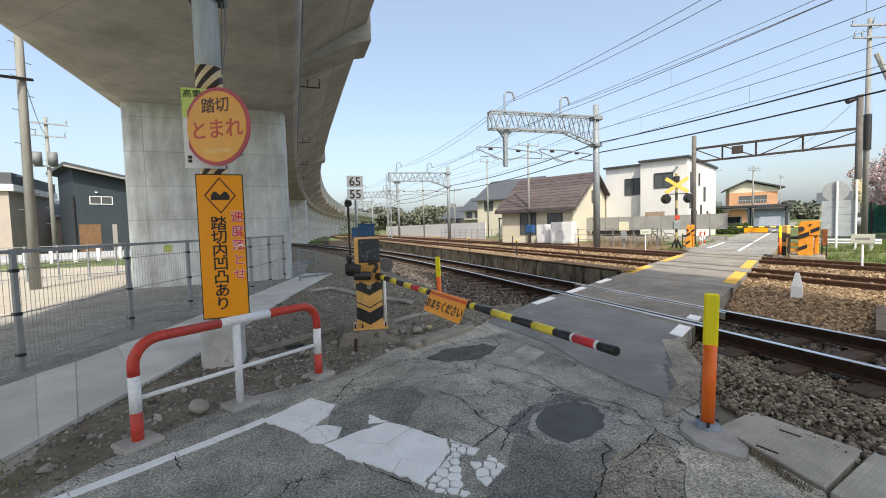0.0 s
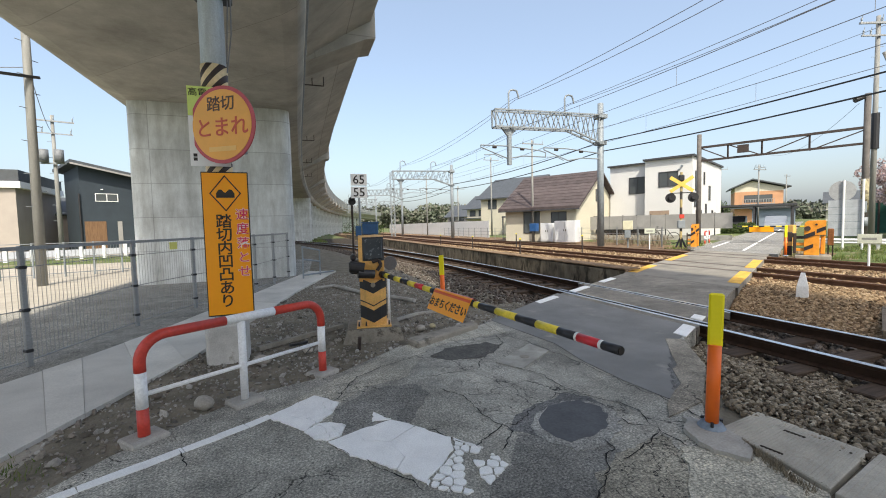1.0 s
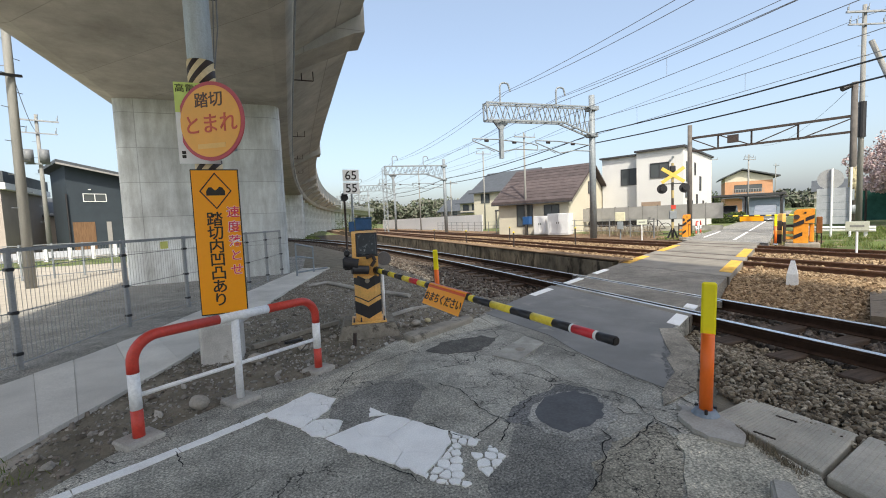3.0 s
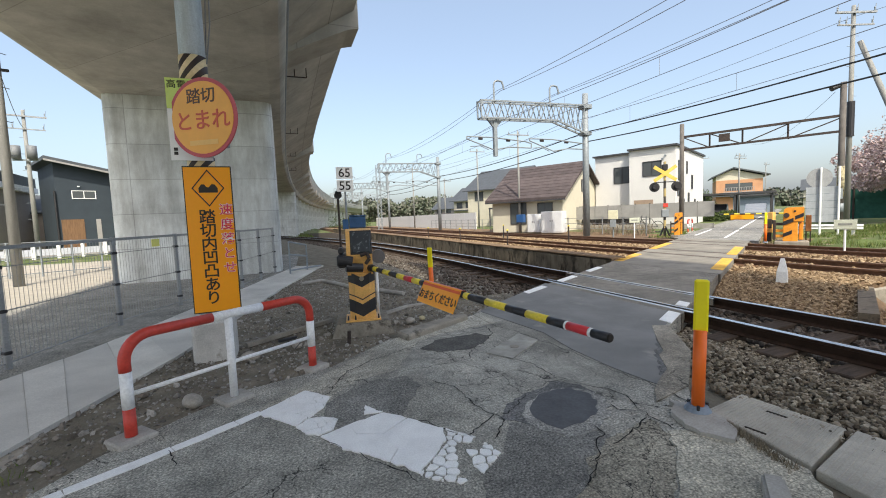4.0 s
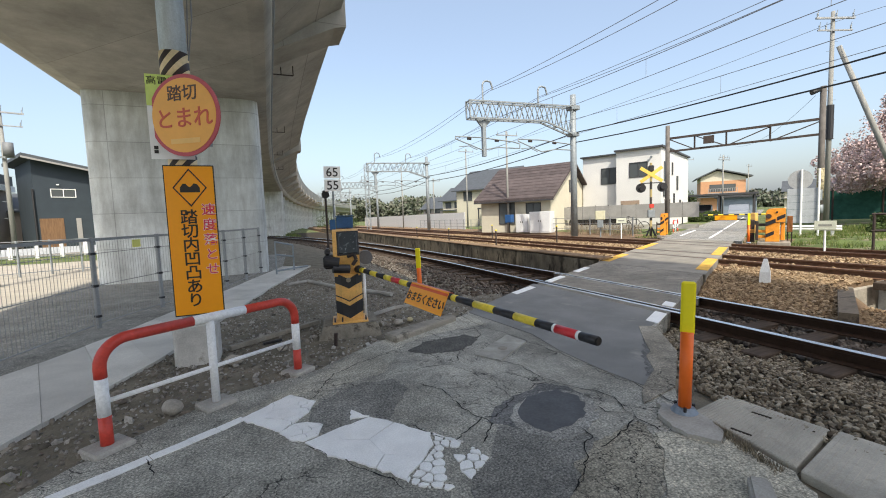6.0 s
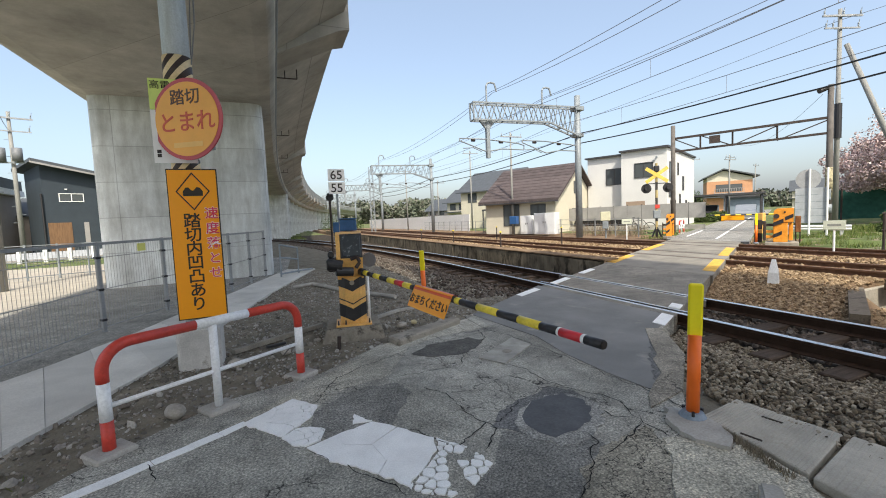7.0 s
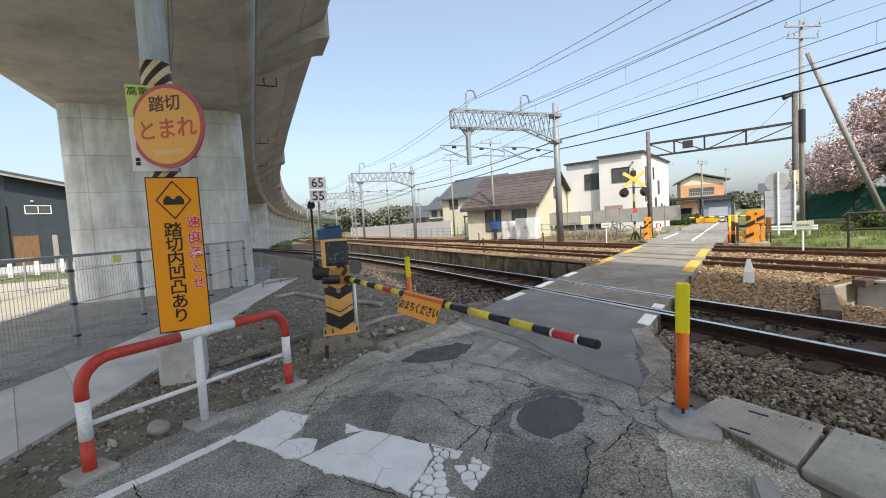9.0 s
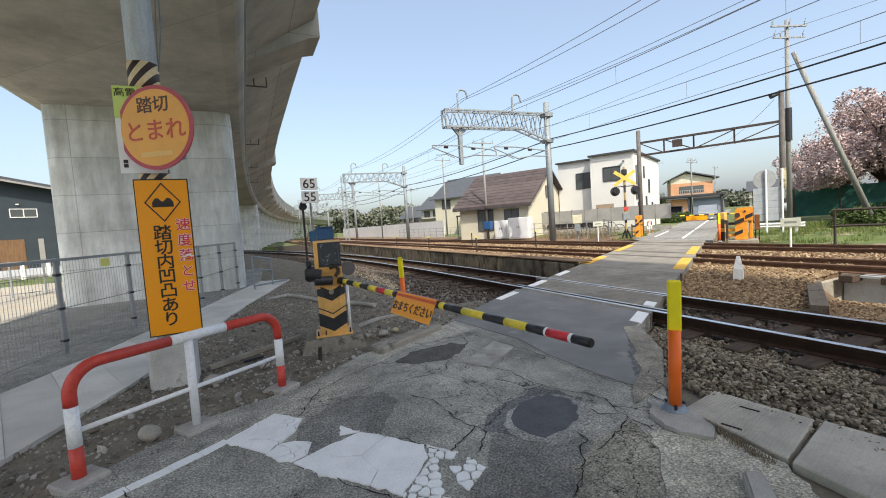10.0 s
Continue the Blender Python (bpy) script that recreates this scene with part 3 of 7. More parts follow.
for i, (pts, top, mt, lb) in enumerate(LAYERS):
    part("patch", prism(B(), ragged(pts, 40 + i), -0.05, top), mt, ROAD, lb)
bmx = B()
prism(bmx, [(1.85, 3.75), (2.50, 4.18), (2.55, 3.86), (2.0, 3.48)], 0.0, 0.010)
part("access_cover", bmx, surf("cover_concrete", (0.40, 0.385, 0.34), 0.65, 4, 90, 0.9, relief=0.4), ROAD, "square concrete cover set into the asphalt")
rod(bmx := B(), (2.2, 3.78, 0.0), (2.2, 3.78, 0.014), 0.05, seg=18)
part("cover_plug", bmx, M_CONC_OLD, ROAD, "small round lid")

# cracks, drawn as narrow sunk-looking seams
crack_lines = [[(1.1, 3.33), (1.23, 3.11), (1.24, 2.81), (1.25, 2.64), (1.29, 2.55), (1.3, 2.44), (1.14, 2.25)], [(1.29, 2.55), (1.15, 2.43), (0.97, 2.34)],
               [(1.3, 2.55), (1.41, 2.52), (1.67, 2.75)], [(2.45, 5.57), (2.42, 4.59), (2.53, 4.24), (2.57, 3.84), (2.62, 3.38), (2.64, 2.67), (2.68, 2.42), (2.65, 2.08)],
               [(1.87, 3.76), (2.01, 3.44), (2.09, 3.27), (2.09, 3.09), (2.11, 2.84), (2.23, 2.61), (2.35, 2.38), (2.25, 2.2), (2.24, 2.05), (2.23, 1.87)],
               [(2.22, 2.15), (2.12, 2.23), (2.13, 2.32)], [(1.82, 2.77), (1.95, 2.86), (2.12, 2.85)], [(2.21, 2.05), (2.06, 2.0), (1.76, 1.9)], [(0.43, 3.86), (0.73, 4.07), (1.44, 4.44)],
               [(0.96, 3.66), (1.46, 3.65), (1.62, 3.68), (1.76, 3.95)], [(0.22, 3.41), (0.36, 3.7), (0.49, 3.92)], [(0.68, 2.81), (0.83, 2.64), (0.97, 2.35)], [(0.13, 2.72), (0.29, 2.51), (0.54, 2.16), (0.57, 2.05)],
               [(-0.78, 3.02), (-0.72, 2.92), (-0.7, 2.79)], [(2.08, 4.16), (2.25, 4.35), (2.32, 4.66)], [(1.81, 2.15), (1.82, 2.03), (1.65, 1.9), (1.46, 1.74), (1.34, 1.65)]]
bmx = B()
rc = random.Random(5)
for line in crack_lines:
    pts = []
    for (x0, y0), (x1, y1) in zip(line, line[1:]):
        n = max(3, int(math.hypot(x1 - x0, y1 - y0) / 0.028))
        for i in range(n):
            k = i / n
            wx, wy = noise.noise((x0 + k * (x1 - x0)) * Vector((9, 0, 0)) + Vector((0, 9 * (y0 + k * (y1 - y0)), 0))), noise.noise(Vector((9 * (x0 + k * (x1 - x0)), 9 * (y0 + k * (y1 - y0)), 7)))
            pts.append((x0 + (x1 - x0) * k + rc.gauss(0, 0.004) + 0.035 * wx, y0 + (y1 - y0) * k + rc.gauss(0, 0.004) + 0.035 * wy))
    pts.append(line[-1])
    prev = None
    for i, (x, y) in enumerate(pts):
        x2, y2 = pts[min(i + 1, len(pts) - 1)]
        x1, y1 = pts[max(i - 1, 0)]
        dx, dy = x2 - x1, y2 - y1
        d = math.hypot(dx, dy) or 1
        w = rc.uniform(0.0015, 0.006) * (0.25 if i in (0, len(pts) - 1) else 1)
        cur = (bmx.verts.new((x - dy / d * w, y + dx / d * w, 0.0085)), bmx.verts.new((x + dy / d * w, y - dx / d * w, 0.0085)))
        if prev:
            bmx.faces.new((prev[0], prev[1], cur[1], cur[0]))
        prev = cur
part("crack", bmx, surf("crack_dark", (0.022, 0.021, 0.02), 0.8, 20, 90, 0.95, relief=0.0), ROAD, "dark open cracks in the asphalt")


# road paint: crazed into flakes
def clip_half(poly, px, py, nx, ny):
    out = []
    for i in range(len(poly)):
        a, b = poly[i], poly[(i + 1) % len(poly)]
        da, db = (a[0] - px) * nx + (a[1] - py) * ny, (b[0] - px) * nx + (b[1] - py) * ny
        if da <= 0:
            out.append(a)
        if da * db < 0:
            k = da / (da - db)
            out.append((a[0] + (b[0] - a[0]) * k, a[1] + (b[1] - a[1]) * k))
    return out


def flakes(outline, seeds, gap, keep, z0, z1):
    made = []
    for i, (sx, sy, g, kp) in enumerate(seeds):
        cell = list(outline)
        for j, (ox, oy, _, _) in enumerate(seeds):
            if i != j and cell:
                dx, dy = ox - sx, oy - sy
                d = math.hypot(dx, dy)
                cell = clip_half(cell, (sx + ox) / 2 - dx / d * g, (sy + oy) / 2 - dy / d * g, dx / d, dy / d)
        if len(cell) > 2 and kp:
            if g > 0.004:
                cut = []
                for q in range(len(cell)):
                    (xa, ya), (xb, yb) = cell[q], cell[(q + 1) % len(cell)]
                    cut += [(xa * 0.78 + xb * 0.22, ya * 0.78 + yb * 0.22), (xa * 0.22 + xb * 0.78, ya * 0.22 + yb * 0.78)]
                cell = cut
            made.append([(x + rc.gauss(0, 0.002), y + rc.gauss(0, 0.002)) for x, y in cell])
    return made


def paint_strip():
    """The stop line: a crazed tip, a broad sound piece and an end that has broken into flakes."""
    r = random.Random(21)
    tip = [(-0.28, 3.32), (-0.1, 3.47), (0.07, 3.6), (0.25, 3.38), (0.18, 3.19), (0.07, 3.08), (-0.02, 2.99), (-0.12, 3.13)]
    piece = [(-0.02, 2.975), (0.07, 3.06), (0.16, 3.05), (0.27, 2.97), (0.21, 2.83), (0.12, 2.79), (0.05, 2.84)]
    sound = [(0.13, 2.77), (0.36, 2.86), (0.58, 2.92), (0.71, 2.78), (0.82, 2.62), (0.90, 2.52), (0.86, 2.38), (0.74, 2.25), (0.60, 2.13), (0.54, 2.23), (0.4, 2.39), (0.25, 2.55)]
    main = [(0.912, 2.51), (0.97, 2.43), (1.06, 2.3), (1.11, 2.11), (0.91, 1.96), (0.78, 1.95), (0.63, 2.06), (0.61, 2.12), (0.752, 2.24), (0.872, 2.37)]
    chip = [(0.48, 3.08), (0.58, 2.93), (0.45, 2.95)]
    bm = B()
    for outline, x0, x1, y0, y1 in ((tip, -0.3, 0.3, 2.9, 3.7), (piece, -0.05, 0.3, 2.7, 3.1), (sound, 0.1, 0.95, 2.1, 3.0), (main, 0.55, 1.15, 1.9, 2.55)):
        seeds = []
        for _ in range(2500):
            x, y = r.uniform(x0, x1), r.uniform(y0, y1)
            k = (x - 0.15) * 0.62 - (y - 2.75) * 0.78
            if outline is main:
                fine = r.choice((0.05, 0.08, 0.12))
                lost = k > 0.86 and 0.15 < math.hypot(x - 1.04, y - 2.08) < 0.24 and r.random() < 0.85
            elif outline is sound:
                fine, lost = 0.42, False
            else:
                fine = r.choice((0.05, 0.1)) if x > 0.08 else 0.4
                lost = False
            if all(math.hypot(x - s[0], y - s[1]) > min(fine, s[4]) for s in seeds):
                seeds.append((x, y, r.uniform(0.003, 0.008) if fine < 0.15 and outline is main else 0.0018, not lost, fine))
        for c in flakes(ragged(outline, 7, 0.005, 0.04), [s[:4] for s in seeds], 0.004, 1, 0, 0):
            try:
                prism(bm, c, 0.0, 0.0095)
            except ValueError:
                pass
    prism(bm, ragged(chip, 8, 0.006, 0.03), 0.0, 0.0095)
    return bm


LINE = tagged(part("stop_line", paint_strip(), M_PAINT), "worn white stop line, its paint crazed into flakes", "road marking", kind="structure")
bmx = B()
el = [(-6.4, -0.55), (-1.23, 2.78), (-0.96, 2.92), (-0.57, 3.14), (-0.26, 3.335)]
for i, ((x0, y0), (x1, y1)) in enumerate(zip(el, el[1:])):
    n = max(1, int(math.hypot(x1 - x0, y1 - y0) / 0.16))
    for k in range(n):
        a, b = (k + rc.uniform(0, 0.02)) / n, (k + (0.999 if k % 3 else rc.uniform(0.95, 0.999))) / n
        ax, ay, bx, by = x0 + (x1 - x0) * a, y0 + (y1 - y0) * a, x0 + (x1 - x0) * b, y0 + (y1 - y0) * b
        d = math.hypot(bx - ax, by - ay)
        nx_, ny_ = -(by - ay) / d, (bx - ax) / d
        w = [0.042 + rc.uniform(-0.009, 0.006) for _ in range(4)]
        prism(bmx, [(ax - nx_ * w[0], ay - ny_ * w[0]), (bx - nx_ * w[1], by - ny_ * w[1]), (bx + nx_ * w[2], by + ny_ * w[2]), (ax + nx_ * w[3], ay + ny_ * w[3])], 0.0, 0.0055)
tagged(part("edge_line", bmx, M_PAINT), "worn white edge line along the asphalt", "road marking", kind="structure")

# white and yellow dashes along the deck's edges
bmx = B()
for x0, x1, left in ((3.95, 4.6, True), (5.2, 5.9, True), (6.6, 7.3, True), (4.35, 4.85, False), (5.25, 5.5, False)):
    s = -1 if left else 1
    y0, y1 = cross_y(x0, left), cross_y(x1, left)
    prism(bmx, [(x0, y0 + s * 0.02), (x1, y1 + s * 0.02), (x1, y1 + s * 0.20), (x0, y0 + s * 0.20)], 0.0, 0.012)
tagged(part("edge_dash", bmx, M_PAINT), "short white dashes along the deck edge", "road marking", kind="structure")
bmx = B()
for x0, x1, left in ((8.6, 10.4, True), (12.0, 14.4, True), (8.9, 11.0, False), (11.9, 14.3, False)):
    s = -1 if left else 1
    y0, y1 = cross_y(x0, left), cross_y(x1, left)
    prism(bmx, [(x0, y0 - s * 0.03), (x1, y1 - s * 0.03), (x1, y1 + s * 0.26), (x0, y0 + s * 0.26)], 0.0, 0.012)
tagged(part("edge_dash", bmx, M_YELLOWPAINT), "faded yellow dashes along the far deck edge", "road marking", kind="structure")
bmx = B()
for x0, x1, off, w in ((18, 24, 1.0, 0.12), (25, 60, 1.0, 0.12), (19, 24, 2.6, 0.12)):
    prism(bmx, [(x0, cross_y(x0, False) + off), (x1, cross_y(x1, False) + off), (x1, cross_y(x1, False) + off + w), (x0, cross_y(x0, False) + off + w)], 0.0, 0.009)
tagged(part("lane_line", bmx, M_PAINT), "thin white line on the far lane", "road marking", kind="structure")

# paved footpath of cast slabs
kerb = [(-6.2, -1.6), (-2.6, 1.9), (-1.85, 3.34), (-1.64, 3.93), (-1.21, 5.13), (-0.68, 7.3), (-0.14, 9.55), (0.50, 11.7), (1.13, 13.85)]
inner = [(-8.6, -0.2), (-4.1, 3.1), (-2.75, 5.0), (-2.38, 5.74), (-1.95, 6.87), (-1.5, 8.3), (-0.95, 10.0), (-0.4, 11.9), (0.3, 14.2)]


def along(line, k):
    i = min(int(k), len(line) - 2)
    return tuple(a + (b - a) * (k - i) for a, b in zip(line[i], line[i + 1]))


PATHWAY = thing("footpath", pose(0, 0, 0), "pale concrete footpath of wide cast slabs", "pavement", kind="structure")
for i in range(16):
    a, b = i * 0.5, (i + 1) * 0.5 - 0.004
    part("paving_slab", prism(B(), [along(kerb, a), along(kerb, b), along(inner, b), along(inner, a)], -0.1, 0.012 + 0.004 * (i % 2)), M_PATH, PATHWAY)
lot = inner[::-1] + [(-14, -3), (-9, 5), (-5.0, 9.4), (-4.6, 14.05), (-4.5, 20), (0.6, 20)]
tagged(part("lot", prism(B(), lot, -0.1, 0.005), M_LOT), "smooth dark asphalt under the viaduct", "pavement", kind="structure")


# ---- tracks ----
RAILP = [(-0.062, -0.15), (0.062, -0.15), (0.062, -0.138), (0.010, -0.118), (0.010, -0.045), (0.033, -0.035), (0.033, -0.006), (-0.033, -0.006), (-0.033, -0.035), (-0.010, -0.045), (-0.010, -0.118), (-0.062, -0.138)]


def track_path(xc, bend):
    ys = [-60, -20, -8, 0, 5, 9] + list(range(12, 72, 4)) + [80, 95, 120]
    return [(xc - (max(0.0, y - 9) ** 2 / 260 if bend else 0), y, 0) for y in ys]


def track(xc, ztop, bend, head, label, y0, y1, skip):
    th = thing("railway_track", pose(0, 0, 0), label, "railway track", "tracks over the crossing", "structure")
    path = track_path(xc, bend)
    for s in (-0.566, 0.566):
        p = [(x, y, ztop) for x, y, _ in path]
        r = part("rail", sweep(B(), [(u + s, w) for u, w in RAILP], p), M_RAIL if bend else M_RAIL_R, th, "rust-brown steel rail")
        part("rail_head", sweep(B(), [(s - 0.031, -0.006), (s + 0.031, -0.006), (s + 0.029, 0.0), (s - 0.029, 0.0)], p), head, r, "running surface of the rail")
    bm = box(B(), (-1.0, -0.11, -0.14), (1.0, 0.11, 0.0), bev=0.012)
    me = None
    y = y0
    while y < y1:
        if not (skip[0] < y < skip[1]):
            x = xc - (max(0.0, y - 9) ** 2 / 260 if bend else 0)
            turn = math.degrees(max(0.0, y - 9) / 130) if bend else 0
            if me is None:
                o = part("sleeper", bm, M_SLEEPER, th)
                me = o.data
            else:
                o = new("sleeper", me)
                o.parent = th
            o.matrix_local = pose(x, y, ztop - 0.152, 0, 0, turn + rc.uniform(-1, 1))
        y += 0.62
    return th


track(5.615, 0.006, True, M_RAILHEAD, "railway track with polished rails on dark ballast", -9, 50, (3.6, 8.2))
track(11.6, 0.008, False, M_RAILHEAD_R, "rust-brown railway track on pale orange ballast", -9, 60, (6.0, 11.8))
track(15.25, 0.008, False, M_RAILHEAD_R, "rust-brown railway track on pale orange ballast", -9, 60, (8.0, 14.0))

# flangeways and check rails in the deck
bmx, bmy = B(), B()
for xr, inner_s in ((5.05, 1), (6.18, -1)):
    a, b = xr + inner_s * 0.034, xr + inner_s * 0.105
    for lo, hi, zt, bmz in ((a, b, 0.004, bmx), (b, b + inner_s * 0.045, 0.007, bmy)):
        lo, hi = min(lo, hi), max(lo, hi)
        prism(bmz, [(lo, cross_y(lo, False) - 0.25), (hi, cross_y(hi, False) - 0.25), (hi, cross_y(hi, True) + 0.3), (lo, cross_y(lo, True) + 0.3)], -0.1, zt)
part("flangeway", bmx, surf("groove_dark", (0.012, 0.012, 0.012), 0.9, 5, 50, 0.95, relief=0), CROSS, "dark groove beside the rail")
part("check_rail", bmy, M_RAILHEAD, CROSS, "polished inner edge of the groove")
for xr in (11.03, 12.17, 14.68, 15.82):
    bmx = B()
    prism(bmx, [(xr - 0.09, cross_y(xr, False)), (xr + 0.09, cross_y(xr, False)), (xr + 0.09, cross_y(xr, True)), (xr - 0.09, cross_y(xr, True))], -0.1, 0.0055)
    part("flangeway", bmx, M_PATCH, FARDECK, "dark groove beside the rail")

# retaining wall between the lower and the upper tracks
RW = thing("retaining_wall", pose(0, 0, 0), "low stained concrete retaining wall beside the track", "wall", kind="structure")
y = 9.2
while y < 75:
    w = 2.6
    bmx = box(B(), (8.42, y + 0.008, -0.9), (8.66, y + w - 0.008, 0.05 + rc.uniform(-0.03, 0.012)), pose(rc.uniform(-0.02, 0.02), 0, 0), bev=0.02)
    part("wall_panel", bmx, M_WALL, RW)
    y += w
bmx = B()
box(bmx, (8.40, 9.0, 0.055), (8.95, 75, 0.10), bev=0.01)
tagged(part("kerb_stone", bmx, M_BEDSUN), "rust-tinted concrete coping along the wall", "kerb", kind="structure")


# ---- loose stones ----
def spots_in(n, x0, x1, y0, y1, ok=None, lift=0.0):
    x, y = rng.uniform(x0, x1, n), rng.uniform(y0, y1, n)
    p = [(a, b, ground_z(a, b) + noise.noise((a * 1.3, b * 1.3, 0)) * 0.02 + lift) for a, b in zip(x, y) if ok is None or ok(a, b)]
    return np.array(p)


def off_deck(x, y):
    return not (cross_y(x, False) - 0.05 < y < cross_y(x, True) + 0.05) and not (x < 4.9 and 2.0 < y < 7.2 and inside(x, y, road_pts))


def inside(x, y, poly):
    c = False
    for i in range(len(poly)):
        (x0, y0), (x1, y1) = poly[i - 1], poly[i]
        if (y0 > y) != (y1 > y) and x < (x1 - x0) * (y - y0) / (y1 - y0) + x0:
            c = not c
    return c


tagged(scatter_rocks("ballast", spots_in(19000, 2.95, 4.95, -2.5, 4.2, lambda x, y: off_deck(x, y) and y < 1.35 * (x - 2.95) + 2.1, 0.03), rng, (0.02, 0.056), M_STONE), "loose grey-brown ballast stones beside the rail", "ballast", kind="stuff")
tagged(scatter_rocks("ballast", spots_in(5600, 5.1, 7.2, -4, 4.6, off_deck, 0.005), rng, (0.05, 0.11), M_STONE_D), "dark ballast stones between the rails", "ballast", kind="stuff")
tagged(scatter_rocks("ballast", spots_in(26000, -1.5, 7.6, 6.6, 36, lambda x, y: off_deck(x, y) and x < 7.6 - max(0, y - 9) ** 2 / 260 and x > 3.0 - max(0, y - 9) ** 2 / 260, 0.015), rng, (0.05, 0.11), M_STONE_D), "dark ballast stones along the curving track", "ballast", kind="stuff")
tagged(scatter_rocks("ballast", spots_in(14000, 7.1, 10.9, 2.6, 6.4, lambda x, y: off_deck(x, y) and ground_z(x, y) > -1, 0.02), rng, (0.04, 0.095), M_STONE_R), "rust-stained ballast stones on the bank", "ballast", kind="stuff")
tagged(scatter_rocks("ballast", spots_in(21000, 8.9, 17.0, 4.3, 32, off_deck, 0.01), rng, (0.06, 0.14), M_STONE_R), "rust-stained ballast stones of the upper tracks", "ballast", kind="stuff")
tagged(scatter_rocks("gravel", spots_in(34000, -2.6, 4.2, 2.2, 13.0, lambda x, y: not inside(x, y, road_pts) and not inside(x, y, kerb + inner[::-1]) and x > -1.9, 0.0), rng, (0.010, 0.042), M_PEBBLE), "small grey gravel in the soil", "gravel", kind="stuff")
tagged(scatter_rocks("gravel", spots_in(600, -1.9, 3.2, 3.0, 9.0, lambda x, y: not inside(x, y, road_pts) and not inside(x, y, kerb + inner[::-1]), 0.008), rng, (0.04, 0.09), M_PEBBLE), "scattered larger stones in the soil", "gravel", kind="stuff")


# ---- viaduct ----
def vx(y):
    return max(0.0, y - 15) ** 2 / 960


DECKP = [(-4.0, 4.85), (-0.1, 4.85), (0.14, 4.90), (0.27, 5.08), (0.33, 5.35), (1.2, 5.95), (1.88, 6.38), (1.93, 6.85), (1.95, 8.15), (1.75, 8.15), (1.72, 7.0), (-5.25, 7.0), (-5.28, 8.15), (-5.48, 8.15), (-5.45, 6.7), (-5.3, 6.3), (-5.0, 5.75), (-4.75, 5.32), (-4.55, 5.08), (-4.3, 4.92)]
VIADUCT = thing("viaduct", pose(0, 0, 0), "grey concrete railway viaduct on broad piers", "viaduct")
vys = [-45, -20, 0, 8, 15, 22, 29, 36, 43, 50, 58, 66, 75, 85, 95, 110, 125, 140, 160, 180, 205]
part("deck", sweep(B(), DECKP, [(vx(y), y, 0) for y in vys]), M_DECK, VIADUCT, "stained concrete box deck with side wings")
for yb in (10.8, 29, 44, 52, 60, 68, 76, 84, 92, 100, 108):
    bmx = B()
    pts = [(0.30, 5.25), (1.72, 5.92), (1.98, 5.98), (1.98, 6.9), (0.3, 6.9)]
    plate(bmx, [(x, z) for x, z in pts], -0.55, 0.55)
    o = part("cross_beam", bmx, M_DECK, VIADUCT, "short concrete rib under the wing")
    o.matrix_local = pose(vx(yb), yb, 0)


def pier(yp, w0, w1, d, cut=0.3):
    pts = []
    for cx, cy, a0 in ((w1 - cut, cut, -90), (w1 - cut, d - cut, 0), (w0 + cut, d - cut, 90), (w0 + cut, cut, 180)):
        pts += [(cx + cut * math.cos(radians(a0 + 15 * k)), cy + cut * math.sin(radians(a0 + 15 * k))) for k in range(7)]
    o = part("pier", prism(B(), pts, -0.4, 4.9), M_PIER, VIADUCT, "pale cast concrete pier with formwork joints")
    o.matrix_local = pose(vx(yp), yp, 0)


pier(12.95, -4.12, -0.10, 2.4)
pier(50, -3.9, 0.3, 2.0)
pier(-24, -4.35, -0.13, 2.4)
for i in range(14):
    for w0 in (-3.8, -0.9):
        pier(60 + i * 8, w0, w0 + 0.9, 0.9, 0.05)
# drain pipe clipped under the edge of the box
bmx = sweep(B(), [(0.020 * math.cos(a), 0.020 * math.sin(a)) for a in (0, 0.785, 1.571, 2.356, 3.142, 3.927, 4.712, 5.498)], [(vx(y) + 0.30, y, 4.98) for y in (2, 8, 15, 20, 25, 30, 36, 43, 50)])
part("conduit", bmx, M_GALV, VIADUCT, "thin pale conduit under the deck")
for yb in (12.0, 19.5, 26, 33):
    bmx = B()
    x = vx(yb) + 0.34
    bar(bmx, (x, yb, 5.3), (x + 0.5, yb, 5.3), 0.025)
    bar(bmx, (x + 0.5, yb, 5.3), (x + 0.5, yb, 5.55), 0.025)
    bar(bmx, (x + 0.2, yb, 5.3), (x + 0.2, yb, 5.5), 0.025)
    part("bracket", bmx, M_BROWN, VIADUCT, "dark steel hanger bracket")


# ---- signs on the steel pole ----
SP = thing("sign_pole", pose(-0.775, 5.06, 0), "tall galvanised steel pole in a concrete footing", "pole")
rod(bmx := B(), (0, 0, 0.3), (0.0, 0, 9.0), 0.128, 0.11, 24)
part("pole", bmx, M_GALVP, SP, "dull blue-grey galvanised tube", True)
for z0, z1 in ((2.86, 3.16), (1.98, 2.14)):
    rod(bmx := B(), (0, 0, z0), (0, 0, z1), 0.131, 0.131, 24)
    part("hazard_band", bmx, M_HAZARD, SP, "black and cream slanting hazard band", True)
box(bmx := B(), (-0.20, -0.17, -0.1), (0.20, 0.19, 0.42), bev=0.03)
part("footing", bmx, surf("pale_footing", (0.56, 0.55, 0.52), 0.75, 4, 70, 0.85, relief=0.3, spots=((0.28, 0.26, 0.22), 4, 0.58)), SP, "pale stained concrete footing")
rod(bmx := B(), (0.13, -0.02, 3.2), (0.17, -0.03, 3.9), 0.006, seg=6)
